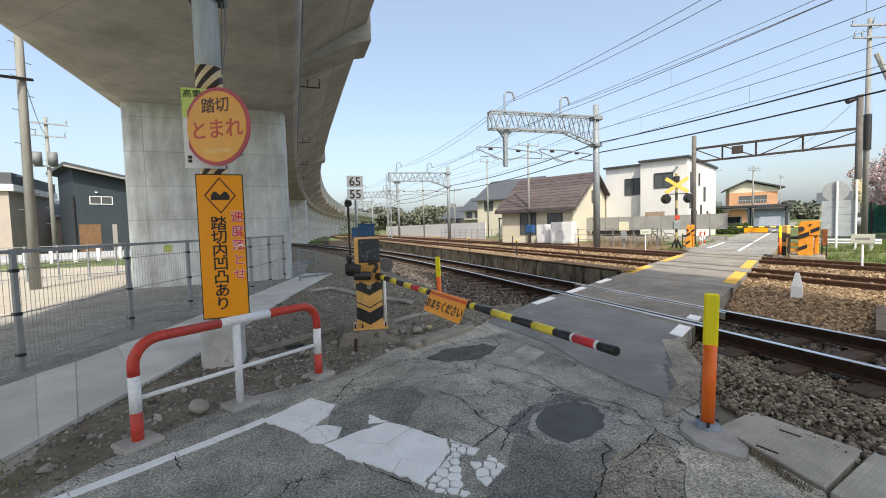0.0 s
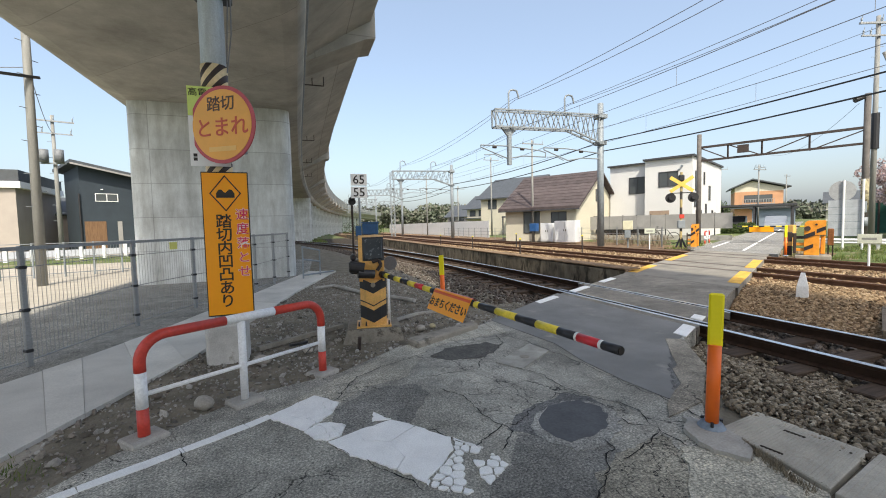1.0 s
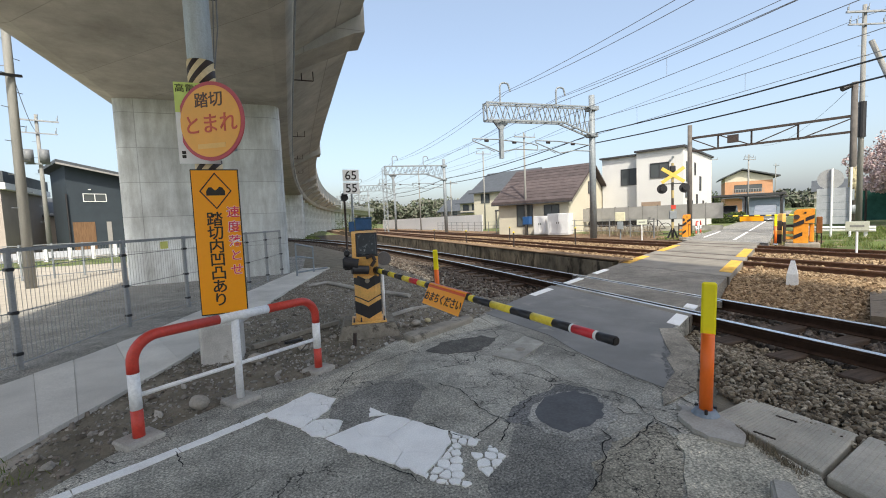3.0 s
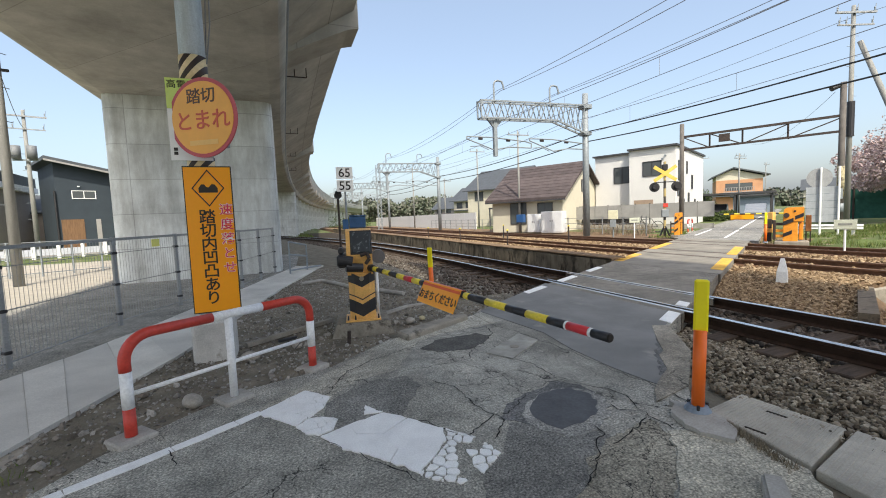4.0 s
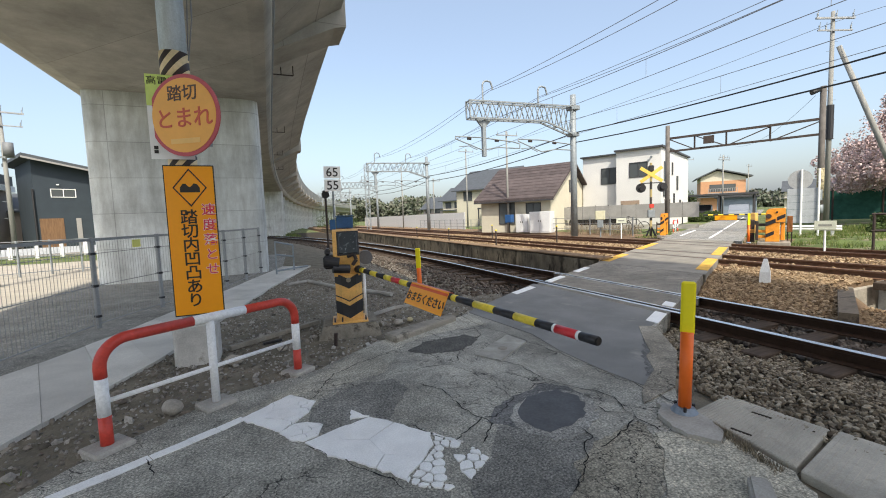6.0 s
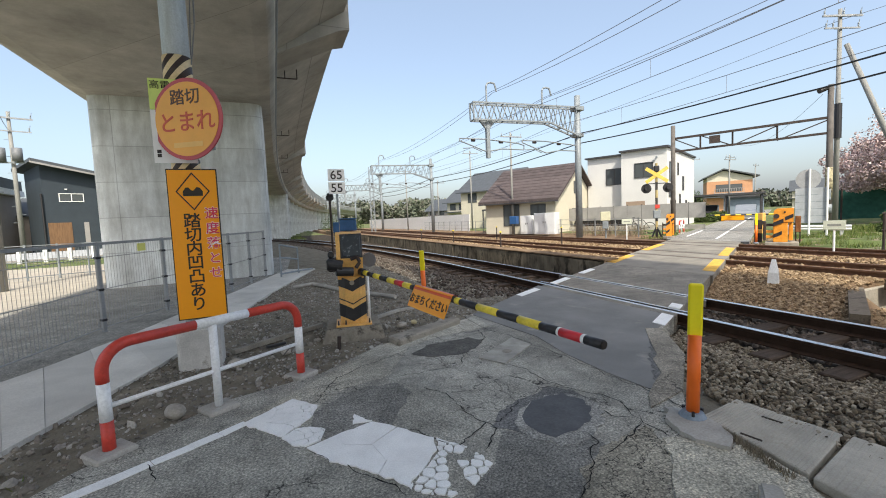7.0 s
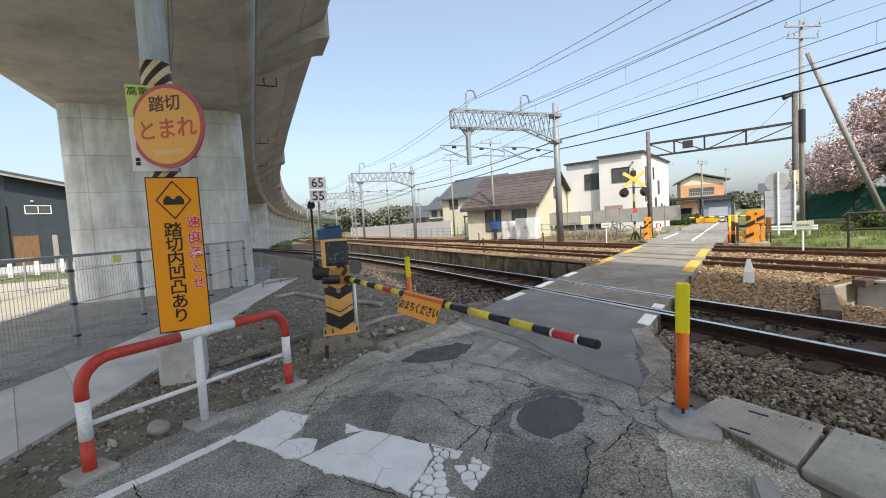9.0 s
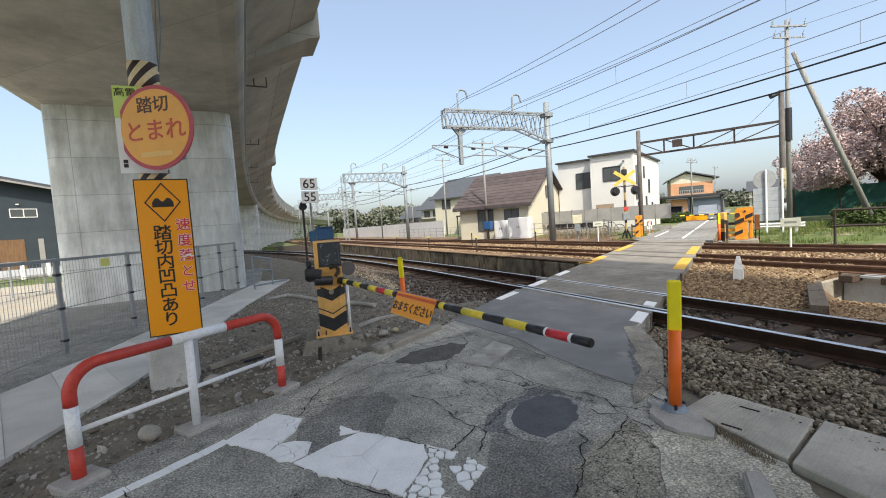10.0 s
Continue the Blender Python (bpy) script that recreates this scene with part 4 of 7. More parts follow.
for a, b in zip([(0.13, -0.03, 3.1), (0.19, -0.05, 3.5), (0.20, -0.05, 3.9), (0.16, -0.05, 4.2)], [(0.19, -0.05, 3.5), (0.20, -0.05, 3.9), (0.16, -0.05, 4.2), (0.13, -0.03, 4.5)]):
    rod(bmx, a, b, 0.007, seg=6)
part("cable", bmx, M_WIREG, SP, "thin grey cable")
box(bmx := B(), (-0.17, -0.16, 3.86), (0.2, 0.13, 3.98), bev=0.02)
part("clamp", bmx, M_BLACK, SP, "black pole clamp")

GS = thing("notice_sign", pose(-0.86, 4.905, 0, 0, 0, 0), "pale green and white notice sign on the pole", "sign")
box(bmx := B(), (-0.15, -0.006, 2.09), (0.22, 0.006, 2.60))
part("panel", bmx, M_SIGNW, GS, "white lower panel")
box(bmx := B(), (-0.15, -0.006, 2.603), (0.22, 0.006, 2.90))
part("panel", bmx, M_SIGNG, GS, "yellow-green upper panel")
letters("lettering", "高電圧", 0.088, pose(-0.01, -0.008, 2.835), M_TEXTB, GS)
for k, zz in enumerate((2.20, 2.16)):
    box(bmx := B(), (-0.12, -0.010, zz - 0.016), (-0.085, -0.006, zz + 0.016))
    part("print_bar", bmx, M_TEXTB, GS, "small dark print")

RS = thing("round_sign", pose(-0.675, 4.72, 2.48, 0, 0, -33), "faded orange round stop sign with a dull red rim", "sign")
R0 = 0.385
bmx = B()
n = 48
plate(bmx, [(R0 * math.cos(2 * math.pi * i / n), R0 * math.sin(2 * math.pi * i / n)) for i in range(n)], -0.008, 0.008)
part("rim", bmx, M_SIGNRIM, RS, "dull red rim")
bmx = B()
plate(bmx, [(R0 * 0.905 * math.cos(2 * math.pi * i / n), R0 * 0.905 * math.sin(2 * math.pi * i / n)) for i in range(n)], -0.012, -0.006)
part("face", bmx, M_SIGNF, RS, "faded orange face")
letters("lettering", "踏切", 0.158, pose(0.0, -0.014, 0.20) @ Matrix.Diagonal((1.05, 1, 1, 1)), surf("dark_brown_letters", (0.10, 0.05, 0.03), 0.9, 5, 40, 0.5, relief=0.0), RS, bold=0.0012)
letters("lettering", "とまれ", 0.208, pose(0.0, -0.014, -0.035) @ Matrix.Diagonal((1.0, 1, 1, 1)), M_TEXTR, RS, bold=0.0016)
box(bmx := B(), (-0.16, -0.014, -0.262), (0.16, -0.011, -0.215))
part("print_bar", bmx, surf("pale_orange_strip", (0.86, 0.52, 0.16), 0.95, 5, 40, 0.5, relief=0), RS, "pale strip of small print")
bar(bmx := B(), (0.1, 0.0, -0.25), (0.1, 0.2, -0.25), 0.04)
part("bracket", bmx, M_GALV, RS)
part("bracket", bar(B(), (0.1, 0.0, 0.25), (0.1, 0.2, 0.25), 0.04), M_GALV, RS)

BS = thing("warning_board", pose(-0.692, 4.80, 0, 0, 0, 0), "tall orange board warning of bumps in the crossing", "sign")
box(bmx := B(), (-0.218, -0.008, 0.53), (0.218, 0.008, 2.02), bev=0.004)
part("panel", bmx, M_TEXTB, BS, "black edged back panel")
box(bmx := B(), (-0.208, -0.012, 0.542), (0.208, -0.004, 2.008))
part("face", bmx, M_SIGNO, BS, "bright orange face")
for s0, s1, mt in ((0.158, 0.143, M_TEXTB),):
    bmx = B()
    for i in range(4):
        a0, a1 = math.pi / 2 * i, math.pi / 2 * (i + 1)
        q = [(math.cos(a0) * s0 * 0.93, math.sin(a0) * s0 * 1.18), (math.cos(a1) * s0 * 0.93, math.sin(a1) * s0 * 1.18), (math.cos(a1) * s1 * 0.93, math.sin(a1) * s1 * 1.18), (math.cos(a0) * s1 * 0.93, math.sin(a0) * s1 * 1.18)]
        plate(bmx, [(x, 1.80 + z) for x, z in q], -0.0155, -0.011)
    part("diamond", bmx, mt, BS, "dark diamond outline")
bmx = B()
hump = [(-0.085, 1.755), (0.085, 1.755), (0.085, 1.80), (0.062, 1.835), (0.035, 1.842), (0.012, 1.815), (0.0, 1.806), (-0.014, 1.812), (-0.035, 1.838), (-0.06, 1.838), (-0.085, 1.80)]
plate(bmx, hump, -0.0155, -0.011)
part("hump", bmx, M_TEXTB, BS, "black double hump")
for i, ch in enumerate("踏切内凹凸あり"):
    letters("lettering", ch, 0.152, pose(-0.028, -0.013, 1.505 - i * 0.138), M_TEXTB, BS, bold=0.0022)
for i, ch in enumerate("速度落とせ"):
    letters("lettering_halo", ch, 0.125, pose(0.145, -0.0125, 1.575 - i * 0.149), M_SIGNW, BS, bold=0.004)
    letters("lettering", ch, 0.125, pose(0.145, -0.0145, 1.575 - i * 0.149), M_TEXTM, BS, bold=0.001)
bar(bmx := B(), (-0.08, 0.0, 0.8), (-0.08, 0.14, 0.8), 0.05)
bar(bmx, (-0.08, 0.0, 1.75), (-0.08, 0.14, 1.75), 0.05)
part("bracket", bmx, M_GALV, BS)


# ---- red and white guard rail ----
GR = thing("guard_rail", pose(0, 0, 0), "red and white tubular guard rail on concrete pads", "guard rail")
ga, gb, gm = Vector((-1.06, 3.30, 0)), Vector((0.17, 4.16, 0)), Vector((-0.565, 4.13, 0))
gd = (gb - ga).normalized()


def tube(bm, pts, r, seg=14):
    rings = []
    for i, p in enumerate(pts):
        d = (pts[min(i + 1, len(pts) - 1)] - pts[max(i - 1, 0)]).normalized()
        u = d.cross(Vector((gd.y, -gd.x, 0))).normalized()
        v = d.cross(u)
        rings.append([bm.verts.new(p + (u * math.cos(a) + v * math.sin(a)) * r) for a in [2 * math.pi * k / seg for k in range(seg)]])
    for r0, r1 in zip(rings, rings[1:]):
        for i in range(seg):
            bm.faces.new((r0[i], r0[(i + 1) % seg], r1[(i + 1) % seg], r1[i]))
    bm.faces.new(rings[0])
    bm.faces.new(rings[-1][::-1])
    return bm


def corner(base, sign, h, rad):
    out = []
    for i in range(9):
        a = math.pi / 2 * i / 8
        out.append(base + gd * sign * rad * (1 - math.cos(a)) + Vector((0, 0, h - rad + rad * math.sin(a))))
    return out


HH, RAD = 0.705, 0.17
top_a, top_b = ga + gd * RAD + Vector((0, 0, HH)), gb - gd * RAD + Vector((0, 0, HH))
L1, L2 = top_a.lerp(top_b, 0.36), top_a.lerp(top_b, 0.72)
for nm, pts, mt, lb in (("post_foot", [ga + Vector((0, 0, -0.02)), ga + Vector((0, 0, 0.22))], M_RED, "red foot of the post"), ("post_middle", [ga + Vector((0, 0, 0.22)), ga + Vector((0, 0, 0.47))], M_WHITE, "white middle of the post"),
                        ("rail_bend", [ga + Vector((0, 0, 0.47))] + corner(ga, 1, HH, RAD) + [L1], M_RED, "red bent tube"), ("rail_middle", [L1, L2], M_WHITE, "white tube"),
                        ("rail_bend", [L2] + corner(gb, -1, HH, RAD)[::-1] + [gb + Vector((0, 0, 0.47))], M_RED, "red bent tube"),
                        ("post_middle", [gb + Vector((0, 0, 0.47)), gb + Vector((0, 0, 0.22))], M_WHITE, "white middle of the post"), ("post_foot", [gb + Vector((0, 0, 0.22)), gb + Vector((0, 0, -0.02))], M_RED, "red foot of the post")):
    part(nm, tube(B(), pts, 0.037), mt, GR, lb, True)
mid_top = top_a.lerp(top_b, 0.47)
part("middle_post", rod(B(), (mid_top.x, mid_top.y, 0.0), (mid_top.x, mid_top.y, HH), 0.03, seg=14), M_WHITE, GR, "white middle post", True)
part("lower_rail", rod(B(), ga + Vector((0, 0, 0.31)), gb + Vector((0, 0, 0.31)), 0.0165, seg=12), M_WHITE, GR, "thin white lower rail", True)
for p in (ga, gb, Vector((mid_top.x, mid_top.y, 0))):
    o = part("pad", box(B(), (-0.12, -0.11, -0.08), (0.12, 0.11, 0.03), bev=0.012), M_CONC, GR, "square concrete pad")
    o.matrix_local = pose(p.x, p.y, 0.0, 0, 0, 35 + rc.uniform(-6, 6))


# ---- marker posts ----
def marker(x, y, m, tilt, label, h=0.9):
    th = thing("marker_post", m, label, "marker post", "posts beside the crossing")
    rod(bm := B(), (0, 0, 0.03), (0, 0, h * 0.62), 0.040, 0.040, 16)
    part("lower_tube", bm, M_ORANGE, th, "orange lower tube", True)
    bm = B()
    box(bm, (-0.043, -0.016, h * 0.60), (0.043, 0.016, h), bev=0.012)
    part("upper_blade", bm, M_YELLOW, th, "yellow flattened top")
    bm = B()
    rod(bm, (0, 0, 0.0), (0, 0, 0.035), 0.085, 0.06, 16)
    part("foot", bm, surf("foot_blue_grey", (0.22, 0.27, 0.33), 0.8, 8, 50, 0.6, relief=0.1), th, "blue-grey bolted foot")
    for a in (0.5, 2.6, 4.7):
        rod(bm := B(), (0.062 * math.cos(a), 0.062 * math.sin(a), 0.02), (0.062 * math.cos(a), 0.062 * math.sin(a), 0.05), 0.011, seg=6)
        part("bolt", bm, M_BLACK, th)
    return th


marker(0, 0, pose(2.55, 1.955, 0.034, 0.5, 1.2, -50), 0, "orange and yellow flexible marker post on a concrete pad")
marker(0, 0, pose(2.33, 6.72, 0.0, 0, -1.5, -35), 0, "orange and yellow flexible marker post beside the barrier")
marker(0, 0, pose(16.55, 9.95, 0.0, 0, 0, -35), 0, "orange and yellow flexible marker post by the far gate", 1.1)

# ---- crossing gate ----
GM = thing("crossing_gate", pose(0.90, 5.42, 0, 0, 0, -9), "yellow and black crossing gate machine on a concrete block", "crossing gate")
bmx = B()
v0 = [(-0.42, -0.36), (0.40, -0.36), (0.40, 0.42), (-0.42, 0.42)]
v1 = [(-0.33, -0.24), (0.32, -0.24), (0.32, 0.34), (-0.33, 0.34)]
lo = [bmx.verts.new((x, y, -0.1)) for x, y in v0]
hi = [bmx.verts.new((x, y, 0.13)) for x, y in v1]
bmx.faces.new(hi)
for i in range(4):
    bmx.faces.new((lo[i], lo[(i + 1) % 4], hi[(i + 1) % 4], hi[i]))
part("footing", bmx, surf("soiled_footing", (0.28, 0.255, 0.21), 0.55, 5, 60, 0.92, relief=0.6, spots=((0.09, 0.08, 0.065), 5.0, 0.52)), GM, "dirty sloped concrete block")
part("base_plate", box(B(), (-0.22, -0.20, 0.13), (0.22, 0.2, 0.155), bev=0.005), M_GATEY, GM, "yellow base plate")
COLP = [(-0.165, -0.07), (-0.09, -0.155), (0.09, -0.155), (0.165, -0.07), (0.165, 0.15), (-0.165, 0.15)]
part("column", prism(B(), COLP, 0.155, 0.74), M_GATEY, GM, "yellow painted column")
for zc, hgt in ((0.285, 0.16), (0.645, 0.125), (0.425, 0.016)):
    bmx = B()
    fr = [(-0.168, 0.15), (-0.168, -0.072), (-0.091, -0.158), (0.0, -0.1585), (0.091, -0.158), (0.168, -0.072), (0.168, 0.15)]
    dz = [0.05, 0.05, 0.03, -0.02, 0.03, 0.05, 0.05]
    lo = [bmx.verts.new((x, y, zc - hgt / 2 + d)) for (x, y), d in zip(fr, dz)]
    hi = [bmx.verts.new((x, y, zc + hgt / 2 + d)) for (x, y), d in zip(fr, dz)]
    for i in range(6):
        bmx.faces.new((lo[i], lo[i + 1], hi[i + 1], hi[i]))
    part("chevron", bmx, M_BLACK, GM, "black chevron band")
bmx = B()
side = [(-0.12, 0.72), (0.13, 0.72), (0.16, 0.9), (0.16, 1.27), (0.02, 1.31), (-0.08, 1.28), (-0.155, 0.98)]
for x0, x1 in ((-0.17, 0.15),):
    lo = [bmx.verts.new((x0, y, z)) for y, z in side]
    hi = [bmx.verts.new((x1, y, z)) for y, z in side]
    bmx.faces.new(lo)
    bmx.faces.new(hi[::-1])
    for i in range(len(side)):
        j = (i + 1) % len(side)
        bmx.faces.new((lo[i], lo[j], hi[j], hi[i]))
part("housing", bmx, M_GATEY, GM, "yellow sloped housing")
ANG = math.degrees(math.atan2(0.075, 0.30))
o = part("panel", box(B(), (-0.115, -0.012, -0.135), (0.115, 0.012, 0.135), bev=0.01), M_SCREEN, GM, "scuffed dark panel in the housing")
o.matrix_local = pose(0.015, -0.122, 1.135, -ANG, 0, 0)
o = part("panel_frame", box(B(), (-0.135, -0.006, -0.155), (0.135, 0.008, 0.155), bev=0.006), M_BLACK, GM, "black frame of the panel")
o.matrix_local = pose(0.015, -0.117, 1.135, -ANG, 0, 0)
bmx = B()
box(bmx, (-0.29, -0.22, 0.83), (-0.165, 0.08, 1.0), bev=0.03)
rod(bmx, (-0.27, -0.24, 0.93), (-0.10, -0.24, 0.90), 0.07, seg=14)
rod(bmx, (-0.18, -0.26, 0.84), (0.02, -0.22, 0.82), 0.055, seg=14)
box(bmx, (-0.27, -0.2, 1.0), (-0.2, -0.05, 1.08), bev=0.02)
part("counterweight", bmx, M_BLACK, GM, "black counterweight and crank")
bmx = B()
for a, b in (((0.0, -0.17, 0.97), (0.08, -0.175, 1.0)), ((0.08, -0.175, 1.0), (0.11, -0.175, 0.93)), ((0.11, -0.175, 0.93), (0.06, -0.18, 0.86))):
    rod(bmx, a, b, 0.022, seg=8)
part("crank", bmx, M_BROWN, GM, "dark brown hooked crank")
rod(bmx := B(), (0.235, 0.02, 0.93), (0.235, 0.13, 0.93), 0.09, seg=20)
box(bmx, (0.15, 0.05, 0.9), (0.24, 0.1, 0.96))
part("disc", bmx, surf("grey_disc", (0.14, 0.14, 0.15), 0.8, 6, 50, 0.6), GM, "dark grey disc at the side")
rod(bmx := B(), (0.0, -0.16, 0.675), (0.0, -0.165, 0.675), 0.03, seg=16)
part("badge", bmx, surf("badge_grey", (0.28, 0.25, 0.2), 0.8, 9, 50, 0.6, relief=0), GM, "round worn badge")
rod(bmx := B(), (0.20, -0.06, 0.155), (0.20, -0.06, 0.8), 0.018, seg=10)
part("cable_pipe", bmx, M_WHITE, GM, "white cable pipe", True)
for x in (-0.19, -0.1, 0.19):
    rod(bmx := B(), (x, -0.17, 0.15), (x, -0.17, 0.21), 0.014, 0.008, seg=6)
    part("anchor_bolt", bmx, M_BLACK, GM)

BX = thing("relay_box", pose(1.08, 6.6, 0, 0, 0, -9), "dark blue steel box on a post behind the gate", "cabinet")
part("body", box(B(), (-0.12, -0.1, 1.30), (0.13, 0.12, 1.475), bev=0.01), M_BLUE, BX)
part("lid", box(B(), (-0.13, -0.11, 1.478), (0.14, 0.13, 1.495), bev=0.004), M_BLUE, BX)
part("post", rod(B(), (0, 0.02, 0.0), (0, 0.02, 1.30), 0.03, seg=10), M_GALV, BX)
part("side_case", box(B(), (-0.22, -0.1, 1.28), (-0.13, 0.05, 1.44), bev=0.01), M_BLUE, BX)

# barrier arm: painted sections end to end
P0, P1 = Vector((1.02, 5.18, 0.80)), Vector((1.575, 1.72, 0.736))
BA = thing("barrier_arm", pose(0, 0, 0), "yellow and black banded barrier arm held across the road", "barrier")
marks = [(0, 0.045, 'y'), (0.045, 0.10, 'k'), (0.10, 0.155, 'y'), (0.155, 0.215, 'k'), (0.215, 0.27, 'y'), (0.27, 0.325, 'r'), (0.325, 0.375, 'y'), (0.375, 0.40, 'k'), (0.40, 0.60, 'k'), (0.60, 0.62, 'y'), (0.62, 0.685, 'k'), (0.685, 0.755, 'y'),
         (0.755, 0.815, 'k'), (0.815, 0.872, 'y'), (0.872, 0.912, 'k'), (0.912, 0.917, 'w'), (0.917, 0.962, 'r'), (0.962, 0.968, 'w'), (0.968, 1.0, 'k')]
BCOL = {'y': M_BARY, 'k': M_BLACK, 'r': surf("bar_red", (0.62, 0.03, 0.04), 0.9, 6, 50, 0.4, relief=0), 'w': M_SIGNW}
for a, b, k in marks:
    part("arm_section", rod(B(), P0.lerp(P1, a), P0.lerp(P1, b), 0.031 - 0.005 * a, 0.031 - 0.005 * b, 18), BCOL[k], BA, "", True)
part("end_cap", rod(B(), P1, P1.lerp(P0, -0.002), 0.022, seg=18), M_TEXTB, BA, "hollow grey tube end")
bmx = B()
pd = (P1 - P0).normalized()
part("socket", rod(bmx, P0 - pd * 0.10, P0 + pd * 0.02, 0.05, 0.042, 16), M_BLACK, BA, "black socket of the arm", True)

# hanging sign on the arm
S0, S1 = P0.lerp(P1, 0.405), P0.lerp(P1, 0.592)
SC = (S0 + S1) / 2
xa = pd
za = Vector((0.5, 0.0, 1.0))
za = (za - xa * za.dot(xa)).normalized()
ya = za.cross(xa)
mS = Matrix((( xa.x, ya.x, za.x, SC.x), (xa.y, ya.y, za.y, SC.y), (xa.z, ya.z, za.z, SC.z), (0, 0, 0, 1)))
HS = thing("hanging_sign", mS, "orange hanging wait sign with a red fold over the arm", "sign")
W2 = (S1 - S0).length / 2
part("panel", box(B(), (-W2, -0.036, -0.18), (W2, -0.032, 0.028)), M_SIGNO, HS, "orange plastic sheet")
bmx = B()
n = 10
for i in range(n):
    a0, a1 = math.pi * (i / n) * 1.15 - 0.3, math.pi * ((i + 1) / n) * 1.15 - 0.3
    c = [(-math.cos(a) * 0.039, math.sin(a) * 0.039) for a in (a0, a1)]
    q = [(-W2, *c[0]), (W2, *c[0]), (W2, *c[1]), (-W2, *c[1])]
    bmx.faces.new([bmx.verts.new(p) for p in q])
part("fold", bmx, surf("fold_red", (0.75, 0.10, 0.02), 0.9, 6, 50, 0.4, relief=0), HS, "red fold over the arm")
letters("lettering", "おまちください", 0.094, pose(0.0, -0.0375, -0.1), M_TEXTB, HS, bold=0.0015)


# ---- fence ----
FN = [(-5.2, 1.6), (-3.55, 4.2), (-2.79, 5.62), (-2.35, 7.38), (-1.84, 8.69), (-1.33, 9.5), (-0.95, 10.3), (-0.62, 11.5), (-0.3, 12.75)]
FENCE = thing("mesh_fence", pose(0, 0, 0), "grey steel mesh fence along the footpath", "fence", kind="structure")
FH = 1.28
for i, (x, y) in enumerate(FN):
    o = part("post", box(B(), (-0.025, -0.025, 0.0), (0.025, 0.025, FH + 0.03), bev=0.006), M_FENCE, FENCE)
    o.matrix_local = pose(x, y, 0, 0, 0, 50)
    for zz in (0.18, 0.62, 1.08):
        c = part("clamp", box(B(), (-0.034, -0.04, zz - 0.018), (0.034, 0.04, zz + 0.018), bev=0.008), M_BLACK, o, "black clamp")
for (x0, y0), (x1, y1) in zip(FN, FN[1:]):
    bmx = B()
    d = math.hypot(x1 - x0, y1 - y0)
    n = int(d / 0.055)
    for i in range(1, n):
        k = i / n
        bar(bmx, (x0 + (x1 - x0) * k, y0 + (y1 - y0) * k, 0.07), (x0 + (x1 - x0) * k, y0 + (y1 - y0) * k, FH - 0.02), 0.0035)
    part("mesh_panel", bmx, M_FENCE, FENCE, "thin upright wires")
    for zz, w in ((FH, 0.04), (0.62, 0.01), (0.07, 0.012), (1.08, 0.008)):
        part("fence_rail", bar(B(), (x0, y0, zz), (x1, y1, zz), w), M_FENCE, FENCE)
bmx = box(B(), (-0.075, -0.004, 1.12), (0.075, 0.004, 1.24))
o = tagged(part("yellow_tag", bmx, surf("yellow_tag", (0.75, 0.72, 0.18), 0.95, 5, 40, 0.5, relief=0)), "small pale yellow notice on the fence", "notice")
o.matrix_world = pose(-2.0, 8.12, 0.0, 0, 0, 60)

# ---- slabs beside the ballast ----
M_COVER = surf("cover_grey", (0.46, 0.43, 0.365), 0.75, 3, 110, 0.85, relief=0.4, spots=((0.33, 0.30, 0.25), 3.5, 0.6))
for pts, dz, lb in (([(2.62, 1.94), (3.06, 2.0), (3.12, 1.41), (2.51, 1.28)], 0.026, "grey ribbed concrete trench cover"), ([(2.49, 1.25), (3.14, 1.375), (3.25, 0.48), (2.40, 0.33)], 0.03, "grey ribbed concrete trench cover"),
                    ([(2.33, 0.27), (3.25, 0.42), (3.3, -0.5), (2.3, -0.6)], 0.03, "grey ribbed concrete trench cover")):
    th = thing("trench_cover", pose(0, 0, 0), lb, "trench cover", "covers beside the ballast")
    bmx = B()
    prism(bmx, pts, -0.06, dz)
    bmesh.ops.bevel(bmx, geom=bmx.edges[:], offset=0.006, segments=1, affect="EDGES")
    part("slab", bmx, M_COVER, th)
    c = Vector((sum(p[0] for p in pts) / 4, sum(p[1] for p in pts) / 4, 0))
    for u, v in ((0.12, 0.04), (-0.21, -0.03)):
        o = part("lifting_slot", box(B(), (-0.058, -0.009, dz - 0.004), (0.058, 0.009, dz + 0.0055), bev=0.003), M_BEDSHADE, th, "dark lifting slot")
        o.matrix_local = pose(c.x + u, c.y + v, 0, 0, 0, -80)
    ax, ay = (Vector(pts[1]) - Vector(pts[0])), (Vector(pts[3]) - Vector(pts[0]))
    bmr = B()
    for k in range(1, 30):
        q0, q1 = Vector(pts[0]) + ay * k / 30 + ax * 0.02, Vector(pts[1]).lerp(Vector(pts[2]), k / 30) - ax * 0.02
        bar(bmr, (*q0, dz - 0.001), (*q1, dz - 0.001), 0.006, 0.008)
    part("tread_rib", bmr, M_COVER, th, "fine ribs across the cover")
bmx = B()
prism(bmx, [(1.90, 1.12), (2.0, 1.06), (2.21, 1.24), (2.15, 1.31)], 0.0, 0.075)
bmesh.ops.bevel(bmx, geom=bmx.edges[:], offset=0.012, segments=2, affect="EDGES")
tagged(part("kerb_block", bmx, M_CONC), "loose pale concrete kerb block", "kerb block")
bmx = B()
prism(bmx, [(1.25, 4.55), (2.28, 5.12), (2.20, 5.28), (1.18, 4.80)], -0.05, 0.07)
bmesh.ops.bevel(bmx, geom=bmx.edges[:], offset=0.02, segments=1, affect="EDGES")
